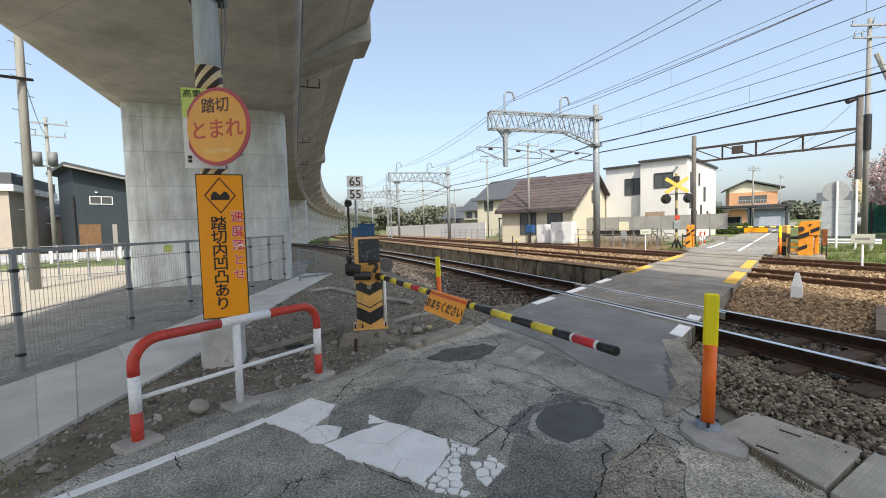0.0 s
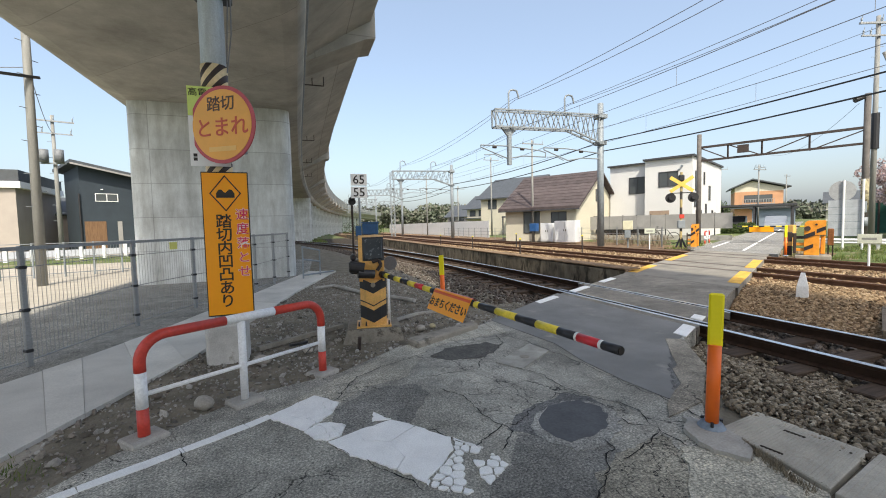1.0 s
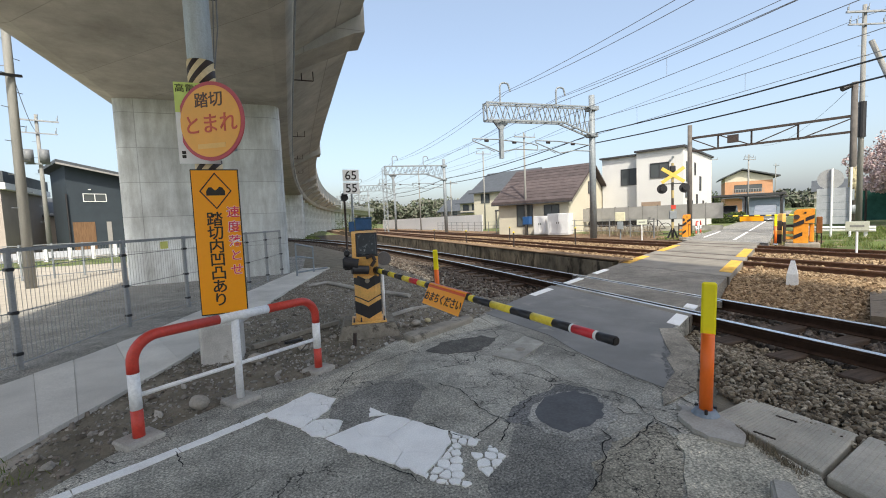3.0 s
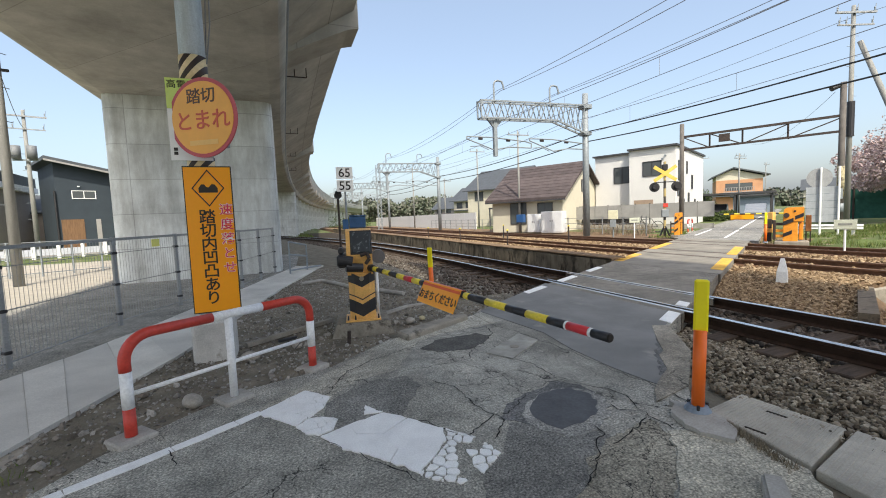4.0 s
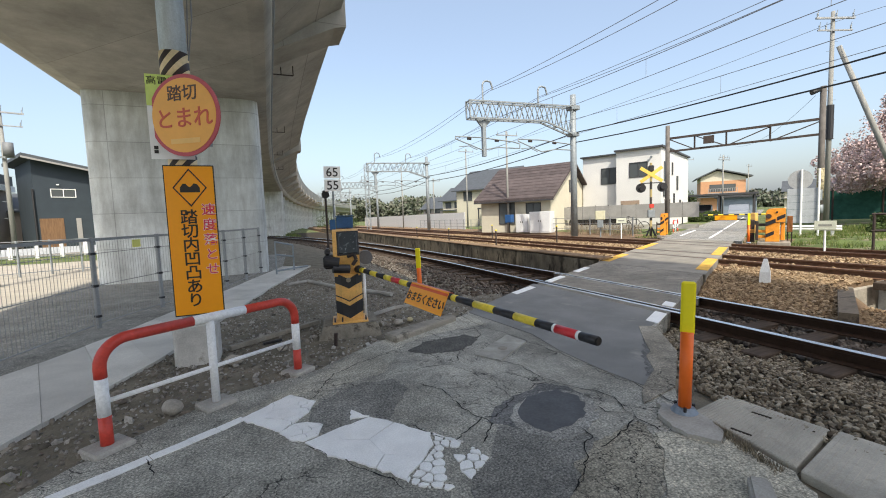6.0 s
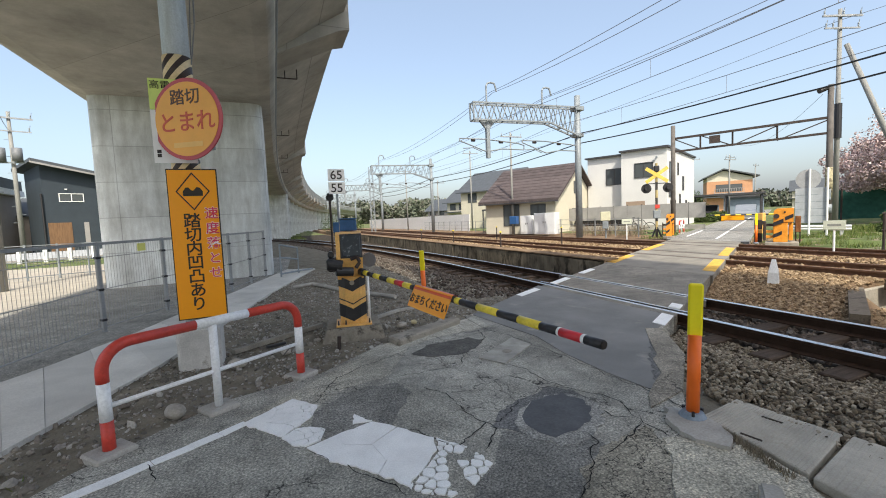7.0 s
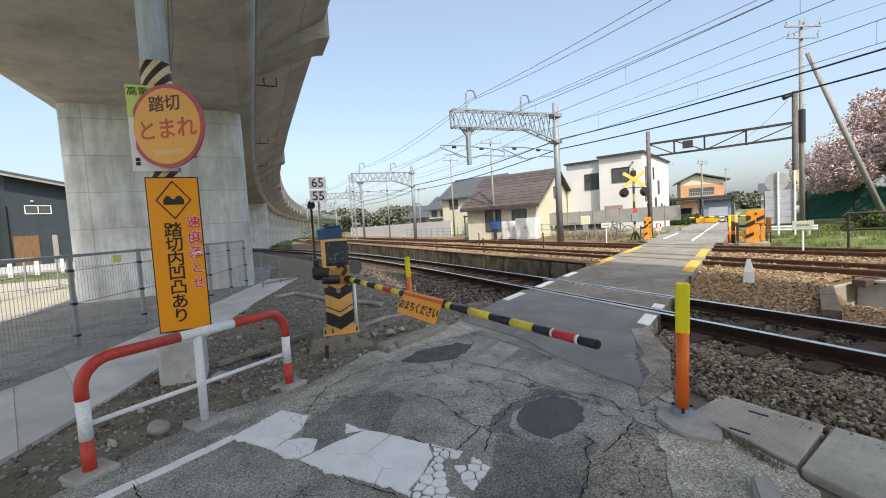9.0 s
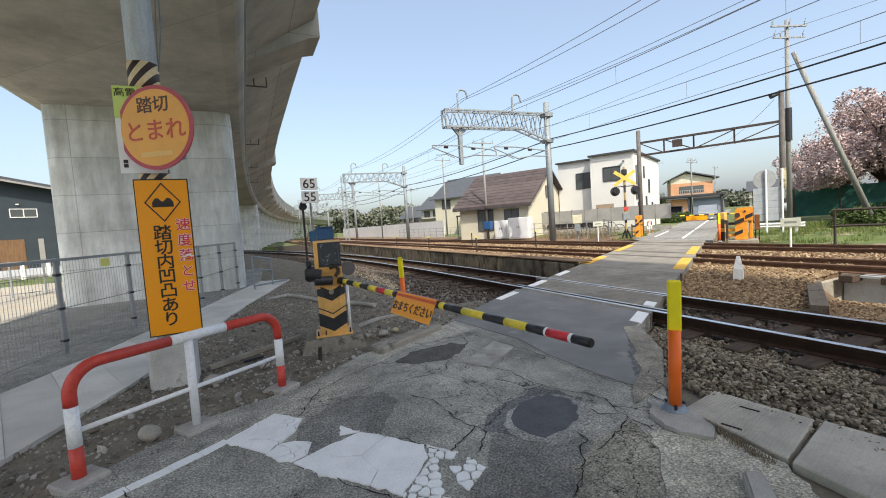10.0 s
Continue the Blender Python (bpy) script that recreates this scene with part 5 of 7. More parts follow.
tagged(part("kerb_block", bmx, M_CONC_OLD), "low dirty concrete kerb beside the gate", "kerb block")
bmx = B()
for a, b in zip([(-0.5, 5.25), (0.2, 5.75)], [(0.2, 5.75), (0.55, 6.0)]):
    bar(bmx, (*a, 0.02), (*b, 0.02), 0.06, 0.05)
tagged(part("curb_strip", bmx, M_CONC_OLD), "half-buried concrete strip in the soil", "kerb", kind="structure")


def boulder(x, y, r, seed, material, label):
    bm = B()
    bmesh.ops.create_icosphere(bm, subdivisions=3, radius=r)
    for v in bm.verts:
        k = 1 + 0.22 * noise.noise(v.co * (1.6 / r) * 0.6 + Vector((seed, 0, 0))) + 0.05 * noise.noise(v.co * (6 / r) * 0.6)
        v.co = Vector((v.co.x * k * 1.25, v.co.y * k * 0.9, v.co.z * k * 0.72))
    o = part("loose_stone", bm, material, None)
    for p in o.data.polygons:
        p.use_smooth = True
    o.matrix_world = pose(x, y, r * 0.5, 0, 0, seed * 40)
    return tagged(o, label, "stone")


M_PALESTONE = surf("pale_stone", (0.40, 0.37, 0.32), 0.75, 12, 60, 0.9, relief=0.4)
boulder(-0.78, 3.73, 0.075, 3, M_PALESTONE, "single large grey stone on the soil")
boulder(-0.42, 4.72, 0.075, 4, M_PALESTONE, "single pale stone beside the footing")
boulder(1.52, 5.35, 0.06, 5, M_PALESTONE, "pale stone beside the kerb")
boulder(1.72, 5.45, 0.045, 7, surf("yellowish_stone", (0.55, 0.48, 0.30), 0.8, 12, 60, 0.9, relief=0.3), "small yellowish stone beside the kerb")
boulder(0.05, 4.95, 0.05, 8, M_PALESTONE, "small grey stone on the soil")
bmx = B()
for a, b in zip([(0.02, 4.78, 0.03), (0.10, 4.86, 0.09), (0.11, 4.95, 0.10)], [(0.10, 4.86, 0.09), (0.11, 4.95, 0.10), (0.07, 5.02, 0.02)]):
    rod(bmx, a, b, 0.008, seg=6)
tagged(part("bent_pipe", bmx, M_BROWNPOLE), "short bent grey pipe end in the soil", "pipe")
o = tagged(part("wood_scrap", box(B(), (-0.11, -0.02, 0.0), (0.11, 0.02, 0.03), bev=0.005), M_BLACK), "small dark scrap of wood on the gravel", "scrap")
o.matrix_world = pose(-0.05, 5.3, 0.0, 0, 0, 20)
o = tagged(part("rusty_stub", rod(B(), (0, 0, -0.02), (0.01, 0, 0.13), 0.022, seg=10), M_BROWN), "short rusty pipe stub before the gate block", "pipe")
o.matrix_world = pose(0.62, 4.86, 0)
CP = [(0.3, 9.9), (0.75, 10.2), (1.0, 9.6), (1.25, 8.8), (1.7, 8.0), (2.0, 7.4)]
bmx = B()
for a, b in zip(CP, CP[1:]):
    rod(bmx, (*a, 0.025), (*b, 0.025), 0.04, seg=8)
tagged(part("trough_pipe", bmx, M_CONC), "pale concrete cable trough curving along the track", "cable trough")
bmx = B()
for a, b in (((1.28, 6.02), (1.75, 6.35)), ((1.75, 6.35), (2.12, 6.4))):
    bar(bmx, (*a, 0.01), (*b, 0.01), 0.05, 0.04)
tagged(part("curb_strip", bmx, M_CONC), "pale thin concrete strip in the gravel beside the gate", "kerb", kind="structure")
RH = thing("hand_rail", pose(0.1, 12.2, 0, 0, 0, 20), "small bent steel rail by the pier", "railing")
bmx = B()
for a, b in (((0, 0, 0), (0, 0, 0.9)), ((0, 0, 0.9), (0.7, 0.5, 0.75)), ((0.7, 0.5, 0.75), (0.7, 0.5, 0)), ((0, 0, 0.55), (0.7, 0.5, 0.42)), ((0, 0, 0.1), (1.3, 0.9, 0.05))):
    rod(bmx, a, b, 0.025, seg=8)
part("tube_frame", bmx, M_GALV, RH)


# ---- speed sign and buffer marker ----
SS = thing("speed_sign", pose(2.17, 15.3, 0), "white double speed sign with black numerals on a post", "sign")
part("post", rod(B(), (0.0, 0.06, -0.1), (0.0, 0.06, 2.5), 0.035, seg=10), M_GALV, SS)
for z0, tx in ((2.92, "65"), (2.46, "55")):
    pl = part("plate", box(B(), (-0.29, -0.008, z0), (0.29, 0.008, z0 + 0.42), bev=0.004), M_SIGNW, SS, "white sign plate")
    letters("numeral", tx, 0.44, pose(0, -0.011, z0 + 0.20), M_TEXTB, pl, bold=0.004)
SG = thing("track_signal", pose(1.95, 15.75, 0), "small black signal head on a rusty post", "signal")
part("post", rod(B(), (0, 0, -0.1), (0, 0, 2.4), 0.04, seg=10), M_BROWN, SG)
rod(bmx := B(), (0, -0.12, 2.36), (0, 0.08, 2.36), 0.13, seg=20)
box(bmx, (-0.1, -0.2, 2.42), (0.1, 0.05, 2.52), bev=0.03)
part("head", bmx, M_BLACK, SG)
CM = thing("boundary_marker", pose(8.95, 5.08, -0.12, 0, 0, 25), "white pointed marker post on the ballast", "marker")
bmx = B()
lo = [(-0.09, -0.09, -0.05), (0.09, -0.09, -0.05), (0.09, 0.09, -0.05), (-0.09, 0.09, -0.05)]
md = [(-0.08, -0.08, 0.22), (0.08, -0.08, 0.22), (0.08, 0.08, 0.22), (-0.08, 0.08, 0.22)]
tp = [(0.0, -0.03, 0.47), (0.06, -0.03, 0.47), (0.06, 0.03, 0.47), (0.0, 0.03, 0.47)]
rr = [[bmx.verts.new(p) for p in ring] for ring in (lo, md, tp)]
for r0, r1 in zip(rr, rr[1:]):
    for i in range(4):
        bmx.faces.new((r0[i], r0[(i + 1) % 4], r1[(i + 1) % 4], r1[i]))
bmx.faces.new(rr[2])
part("stone", bmx, M_WHITE, CM)


# ---- bridge ends under the upper tracks ----
for xr in (11.03, 12.17, 14.68, 15.82):
    th = thing("bridge_girder", pose(0, 0, 0), "pale grey steel girder under the rail", "girder", "girders over the ditch", "structure")
    part("web", box(B(), (xr - 0.02, -3.5, -0.75), (xr + 0.02, 4.2, -0.2)), M_GIRDER, th)
    part("flange", box(B(), (xr - 0.14, -3.5, -0.215), (xr + 0.14, 4.2, -0.17)), M_GIRDER, th)
    part("flange", box(B(), (xr - 0.14, -3.5, -0.80), (xr + 0.14, 4.2, -0.75)), M_GIRDER, th)
    for i in range(6):
        part("stiffener", box(B(), (xr - 0.13, -2.6 + i * 1.15, -0.75), (xr - 0.02, -2.58 + i * 1.15, -0.215)), M_GIRDER, th)
tagged(part("abutment", box(B(), (9.3, 4.22, -1.4), (17.1, 4.6, -0.24), bev=0.03), M_CONC_OLD), "worn concrete bridge abutment", "abutment", kind="structure")
bmx = B()
prism(bmx, [(7.22, 2.95), (9.45, 3.95), (9.36, 4.13), (7.13, 3.13)], -0.8, -0.09)
tagged(part("wing_wall", bmx, surf("wing_wall_concrete", (0.20, 0.165, 0.125), 0.6, 4, 60, 0.9, relief=0.5, spots=((0.08, 0.065, 0.05), 4.0, 0.52))), "weathered concrete wing wall on the ballast bank", "wall", kind="structure")


# ---- catenary gantries ----
def gantry(y, detail=True):
    th = thing("catenary_gantry", pose(17.2, y, 0), "grey lattice catenary gantry reaching over two tracks", "gantry", "gantries along the tracks")
    part("mast", rod(B(), (0, 0, -0.1), (0, 0, 8.35), 0.20, 0.17, 16), M_GALV, th, "grey steel mast", True)
    top = [(-7.05, 7.5), (-0.15, 7.62)]
    bot = [(-7.0, 6.6), (-2.2, 6.66), (-0.15, 6.0)]

    def at(line, x):
        for (x0, z0), (x1, z1) in zip(line, line[1:]):
            if x <= x1:
                return z0 + (z1 - z0) * (x - x0) / (x1 - x0)
        return line[-1][1]
    bm = B()
    for s in (-0.22, 0.22):
        bar(bm, (top[0][0], s, top[0][1]), (top[1][0], s, top[1][1]), 0.085)
        for (x0, z0), (x1, z1) in zip(bot, bot[1:]):
            bar(bm, (x0, s, z0), (x1, s, z1), 0.085)
    part("chord", bm, M_GALV, th, "long truss chords")
    n = 10
    for s in (-0.22, 0.22):
        for i in range(n):
            xa_, xb_ = -7.0 + i * 6.8 / n, -7.0 + (i + 0.5) * 6.8 / n
            xc_ = -7.0 + (i + 1) * 6.8 / n
            bm = B()
            bar(bm, (xa_, s, at(top, xa_)), (xb_, s, at(bot, xb_)), 0.045)
            bar(bm, (xb_, s, at(bot, xb_)), (xc_, s, at(top, xc_)), 0.045)
            part("lattice_bar", bm, M_GALV, th)
    bm = B()
    bar(bm, (-7.02, -0.22, 7.5), (-7.0, -0.22, 6.6), 0.07)
    bar(bm, (-7.02, 0.22, 7.5), (-7.0, 0.22, 6.6), 0.07)
    part("end_frame", bm, M_GALV, th)
    for i in range(8):
        x = -7.0 + i * 0.95
        for line in (top, bot):
            part("cross_tie", bar(B(), (x, -0.22, at(line, x)), (x, 0.22, at(line, x)), 0.05), M_GALV, th)
    part("collar", box(B(), (-0.3, -0.28, 7.45), (0.3, 0.28, 7.7), bev=0.02), M_GALV, th)
    part("collar", box(B(), (-0.26, -0.26, 5.9), (0.26, 0.26, 6.12), bev=0.02), M_GALV, th)
    for x in (-6.1, -2.5):
        bm = B()
        pts = [Vector((x, 0, 7.5)), Vector((x, 0, 8.45)), Vector((x + 0.08, 0, 8.6)), Vector((x + 0.25, 0, 8.66)), Vector((x + 0.5, 0, 8.62)), Vector((x + 0.58, 0, 8.4)), Vector((x + 0.62, 0, 8.2))]
        for a, b in zip(pts, pts[1:]):
            rod(bm, a, b, 0.05, seg=8)
        part("wire_hook", bm, M_GALV, th, "curved wire hook on top")
    bm = B()
    bar(bm, (-6.1, 0, 6.55), (-6.1, 0, 4.6), 0.2)
    part("drop_post", bm, M_GALV, th, "hanging post under the truss")
    bm = B()
    plate(bm, [(-6.6, 6.6), (-5.6, 6.6), (-6.0, 6.15), (-6.2, 6.15)], -0.06, 0.06)
    part("gusset", bm, M_GALV, th)
    for xo, z0 in ((-6.1, 5.6), (-2.2, 5.6)):
        bm = B()
        pts = [Vector((xo - 1.7, 0, 5.62)), Vector((xo - 0.2, 0, 5.62)), Vector((xo + 1.9, 0, 5.45)), Vector((xo + 2.3, 0, 5.35)), Vector((xo + 2.3, 0, 5.1)), Vector((xo + 0.9, 0, 5.12)), Vector((xo - 0.1, 0, 4.95)), Vector((xo - 1.7, 0, 5.5)), Vector((xo - 1.7, 0, 5.62))]
        for a, b in zip(pts, pts[1:]):
            rod(bm, a, b, 0.035, seg=8)
        rod(bm, (xo - 1.5, 0, 5.1), (xo - 0.9, 0, 5.15), 0.025, seg=6)
        rod(bm, (xo - 0.9, 0, 5.15), (xo - 0.4, 0, 4.95), 0.025, seg=6)
        part("cantilever", bm, M_GALV, th, "bent tube cantilever holding the wires")
        for k in (-1.0, 0.7):
            bm = B()
            for j in range(4):
                rod(bm, (xo + k + j * 0.06, 0, 5.5 - 0.03 * k), (xo + k + j * 0.06 + 0.03, 0, 5.5 - 0.03 * k), 0.07, seg=10)
            part("insulator", bm, M_BROWN, th, "ribbed brown insulator")
    return th


G0 = gantry(20.36)
for yy in (45.5, 70, 95, 120):
    copy_thing(G0, pose(17.2, yy, 0))
for yy in (-5.0,):
    copy_thing(G0, pose(17.2, yy, 0))

# slim lattice mast
LM = thing("lattice_mast", pose(12.9, 58, 0), "slim grey lattice mast beside the tracks", "mast")
bmx = B()
for sx in (-0.25, 0.25):
    for sy in (-0.25, 0.25):
        bar(bmx, (sx, sy, -0.1), (sx, sy, 9.0), 0.06)
part("leg_frame", bmx, M_GALV, LM)
for i in range(14):
    bmx = B()
    s = 1 if i % 2 else -1
    for sy in (-0.25, 0.25):
        bar(bmx, (-0.25 * s, sy, i * 0.64), (0.25 * s, sy, i * 0.64 + 0.64), 0.035)
    part("brace", bmx, M_GALV, LM)


# ---- wires ----
def wire(x0, y0, z0, x1, y1, z1, sag, r, material, label, hang=0):
    bm = B()
    n = 14
    pts = []
    for i in range(n + 1):
        k = i / n
        pts.append(Vector((x0 + (x1 - x0) * k, y0 + (y1 - y0) * k, z0 + (z1 - z0) * k - 4 * sag * k * (1 - k))))
    rings = []
    d = (pts[-1] - pts[0]).normalized()
    u = d.cross(Vector((0, 0, 1))).normalized()
    for p in pts:
        rings.append([bm.verts.new(p + u * r * math.cos(q) + Vector((0, 0, r * math.sin(q)))) for q in (0, 1.257, 2.513, 3.77, 5.027)])
    for r0, r1 in zip(rings, rings[1:]):
        for i in range(5):
            bm.faces.new((r0[i], r0[(i + 1) % 5], r1[(i + 1) % 5], r1[i]))
    th = tagged(part("overhead_wire", bm, material), label, "wire", "overhead wires")
    return th


ys = [-30, -5.0, 20.36, 45.5, 70, 95, 120]
for y0, y1 in zip(ys, ys[1:]):
    for x, sag in ((11.3, 0.42), (11.5, 0.62), (14.9, 0.28), (15.05, 0.42)):
        wire(x, y0, 8.12, x, y1, 8.12, sag, 0.012, M_WIREG, "thin grey feeder wire on top of the gantries")
    for xc, zm, zc in ((11.6, 6.62, 5.72), (15.25, 6.42, 5.5)):
        wire(xc, y0, zm, xc, y1, zm, 0.38, 0.012, M_WIREG, "thin grey messenger wire over the track")
        wire(xc, y0, zc, xc, y1, zc, 0.04, 0.010, M_WIREG, "thin contact wire over the track")
        for k in (0.22, 0.41, 0.6, 0.79):
            yk = y0 + (y1 - y0) * k
            tagged(part("dropper", rod(B(), (xc, yk, zc - 0.16 * k * (1 - k)), (xc, yk, zm - 4 * 0.38 * k * (1 - k)), 0.006, seg=5), M_WIREG), "thin dropper between contact and messenger wire", "wire")
    for z in (6.14, 5.56):
        wire(17.3, y0, z, 17.3, y1, z, 0.34, 0.032, M_WIRE, "thick black cable bundle along the masts")
wire(25.0, 11.5, 9.8, 20.0, 70, 9.0, 0.9, 0.012, M_WIREG, "thin grey service wire")
wire(25.0, 11.5, 9.8, 27.0, -40, 9.8, 0.6, 0.012, M_WIREG, "thin grey service wire")
wire(24.0, 11.6, 6.4, 48, 30.5, 8.0, 0.8, 0.010, M_WIREG, "thin grey service wire")
wire(-6.88, 14.7, 6.6, -12.95, 30, 7.2, 0.5, 0.012, M_WIREG, "thin grey service wire")
wire(-6.88, 14.7, 6.0, -25, 16, 6.5, 0.5, 0.012, M_WIREG, "thin grey service wire")


# ---- crossing signal ----
def crossing_signal(m, label):
    th = thing("crossing_signal", m, label, "crossing signal", "signals at the crossing")
    part("post", rod(B(), (0, 0, 0), (0, 0, 3.75), 0.06, seg=14), stripes("signal_post_bands", (0.05, 0.045, 0.04), (0.45, 0.36, 0.16), 0.8, 0), th, "black and yellow banded post")
    for a in (35, -35):
        o = part("cross_board", box(B(), (-0.62, -0.012, -0.085), (0.62, 0.012, 0.085), bev=0.004), surf("crossbuck_yellow", (0.72, 0.50, 0.10), 0.85, 5, 40, 0.5, relief=0), th, "yellow cross board")
        o.matrix_local = pose(0, -0.09 - 0.013 * (a > 0), 3.15, 0, a, 0)
    part("bell", box(B(), (-0.13, -0.1, 3.3), (0.13, 0.12, 3.62), bev=0.04), M_BLACK, th, "black bell housing")
    part("arm", bar(B(), (-0.5, -0.06, 2.72), (0.5, -0.06, 2.72), 0.045), M_BLACK, th)
    for x in (-0.5, 0.5):
        bm = B()
        rod(bm, (x, -0.16, 2.48), (x, -0.13, 2.48), 0.24, seg=24)
        part("lamp_board", bm, M_BLACK, th, "round black lamp board")
        bm = B()
        rod(bm, (x, -0.30, 2.48), (x, -0.16, 2.48), 0.10, 0.11, seg=16)
        part("lamp_hood", bm, M_BLACK, th)
    part("cable_box", box(B(), (-0.16, -0.16, 0.95), (0.16, 0.05, 1.35), bev=0.02), M_GALV, th, "pale control box")
    part("red_tag", box(B(), (-0.09, -0.1, 1.45), (0.13, -0.06, 1.65), bev=0.01), M_RED, th, "small red and white tag")
    bm = B()
    for a in (0.5, 2.1, 3.7, 5.3):
        bar(bm, (0, 0, 0.55), (0.3 * math.cos(a), 0.3 * math.sin(a), 0.0), 0.05)
    part("foot_brace", bm, M_BLACK, th)
    return th


crossing_signal(pose(18.2, 15.7, 0.0, 0, 0, -38), "yellow crossbuck signal with two black lamps")


def far_gate(m, label):
    th = thing("crossing_gate", m, label, "crossing gate", "gates beyond the tracks")
    part("footing", box(B(), (-0.5, -0.35, -0.1), (0.45, 0.4, 0.05), bev=0.02), M_CONC_OLD, th, "low concrete footing")
    part("column", box(B(), (-0.27, -0.2, 0.05), (0.14, 0.2, 0.74), bev=0.015), M_ORANGEGATE, th, "orange column with black bands")
    part("side_leg", box(B(), (0.17, -0.12, 0.1), (0.29, 0.14, 0.72), bev=0.02), M_ORANGEGATE, th, "narrow orange leg")
    bm = B()
    plate(bm, [(-0.27, 0.745), (0.29, 0.745), (0.30, 1.26), (-0.18, 1.25), (-0.26, 1.16)], -0.22, 0.22)
    bmesh.ops.bevel(bm, geom=bm.edges[:], offset=0.018, segments=2, affect="EDGES")
    part("housing", bm, M_ORANGEGATE, th, "orange box housing")
    for x0, x1, z0, dz, h, y in ((-0.27, 0.02, 0.62, 0.13, 0.14, -0.222), (0.06, 0.29, 0.82, 0.11, 0.13, -0.222), (-0.26, -0.02, 0.2, 0.12, 0.13, -0.202)):
        bm = B()
        plate(bm, [(x0, z0), (x1, z0 + dz), (x1, z0 + dz + h), (x0, z0 + h)], y - 0.008, y)
        part("warning_band", bm, M_BLACK, th, "black slanting band")
    rod(bm := B(), (-0.18, -0.26, 0.98), (-0.18, -0.22, 0.98), 0.085, seg=18)
    part("disc", bm, M_BROWN, th, "dark round disc")
    part("screw_cap", rod(B(), (0.05, -0.24, 1.12), (0.05, -0.22, 1.12), 0.035, seg=12), M_BLACK, th)
    for z in (0.18, 0.38, 0.62):
        part("crank_bar", box(B(), (-0.50, -0.12, z), (-0.27, 0.0, z + 0.1), bev=0.015), M_ORANGEGATE if z < 0.6 else M_BROWN, th, "short crank bar")
    part("counterweight", box(B(), (-0.56, -0.16, 0.1), (-0.47, 0.06, 0.8), bev=0.02), M_BROWN, th, "dark counterweight")
    return th


M_ORANGEGATE = surf("gate_orange_paint", (0.78, 0.30, 0.03), 0.82, 6, 50, 0.45, relief=0.05, spots=((0.35, 0.15, 0.05), 9, 0.68))
far_gate(pose(17.03, 9.35, 0, 0, 0, -61), "orange and black gate machine on the verge")
FG2 = far_gate(pose(18.35, 15.05, 0, 0, 0, -50), "orange and black gate machine by the signal post")
FG2.scale = (0.62, 0.62, 0.92)
th = thing("side_cabinet", pose(18.0, 9.38, 0, 0, 0, -60), "rusty brown box on legs beside the gate", "cabinet")
part("body", box(B(), (-0.08, -0.12, 0.35), (0.08, 0.12, 0.95), bev=0.02), surf("rust_box", (0.35, 0.15, 0.06), 0.7, 5, 40, 0.8), th)
for x in (-0.06, 0.06):
    part("leg", bar(B(), (x, 0, -0.05), (x, 0, 0.36), 0.04), M_BROWN, th)
th = thing("side_cabinet", pose(17.0, 10.15, 0, 0, 0, -60), "dark brown post box beside the marker", "cabinet")
part("body", box(B(), (-0.12, -0.1, 0.0), (0.12, 0.1, 0.85), bev=0.02), M_BROWN, th)
part("band", box(B(), (-0.123, -0.103, 0.35), (0.123, 0.103, 0.5)), M_GATEY, th)
FA0, FA1 = Vector((24.3, 17.2, 0.9)), Vector((26.2, 14.2, 0.85))
FA = thing("barrier_arm", pose(0, 0, 0), "distant yellow and black barrier arm across the lane", "barrier")
for i in range(14):
    part("arm_section", rod(B(), FA0.lerp(FA1, i / 14), FA0.lerp(FA1, (i + 1) / 14), 0.04, seg=10), M_BARY if i % 2 else M_BLACK, FA)
o = tagged(part("hanging_sign", box(B(), (-0.55, -0.015, -0.28), (0.55, 0.015, 0.0)), M_SIGNO), "orange sign hanging from the far barrier", "sign")
o.matrix_world = Matrix.Translation(FA0.lerp(FA1, 0.32) + Vector((0, 0, -0.03))) @ pose(0, 0, 0, 0, 0, -57.6)
for x, y in ((22.9, 13.5),):
    th = thing("arm_stand", pose(x, y, 0), "short banded stand for the barrier arm", "barrier post")
    part("post", box(B(), (-0.12, -0.12, -0.05), (0.12, 0.12, 1.0), bev=0.02), M_GATEY, th)
    part("band", box(B(), (-0.123, -0.123, 0.4), (0.123, 0.123, 0.6)), M_BLACK, th)

# red and white cabinet-like guards at the lane's far side
GR2 = copy_thing(GR, pose(21.6, 13.1, 0, 0, 0, -5))
GR2["label"] = "distant red and white tubular guard rail by the lane"

# ---- height-limit truss over the lane ----
TP = thing("height_gate", pose(0, 0, 0), "dark brown lattice height gate spanning the lane", "gate")
TL, TR = Vector((20.5, 16.6, 0)), Vector((24.0, 11.3, 0))
part("post", rod(B(), (*TL.xy, -0.1), (*TL.xy, 5.9), 0.125, 0.11, 14), M_BROWNPOLE, TP, "brown-grey post", True)
part("post", rod(B(), (*TR.xy, -0.1), (*TR.xy, 6.75), 0.13, 0.115, 16), M_BROWNPOLE, TP, "stout brown-grey post", True)
zt, zb = 5.2, 4.5
part("chord", bar(B(), (*TL.xy, zt), (*TR.xy, zt + 0.08), 0.11), M_BROWN, TP)
part("chord", bar(B(), (*TL.xy, zb), (*TR.xy, zb + 0.08), 0.10), M_BROWN, TP)
for i, k in enumerate((0.0, 0.2, 0.42, 0.7, 1.0)):
    p = TL.lerp(TR, k)
    part("strut", bar(B(), (p.x, p.y, zb), (p.x, p.y, zt), 0.06), M_BROWN, TP)
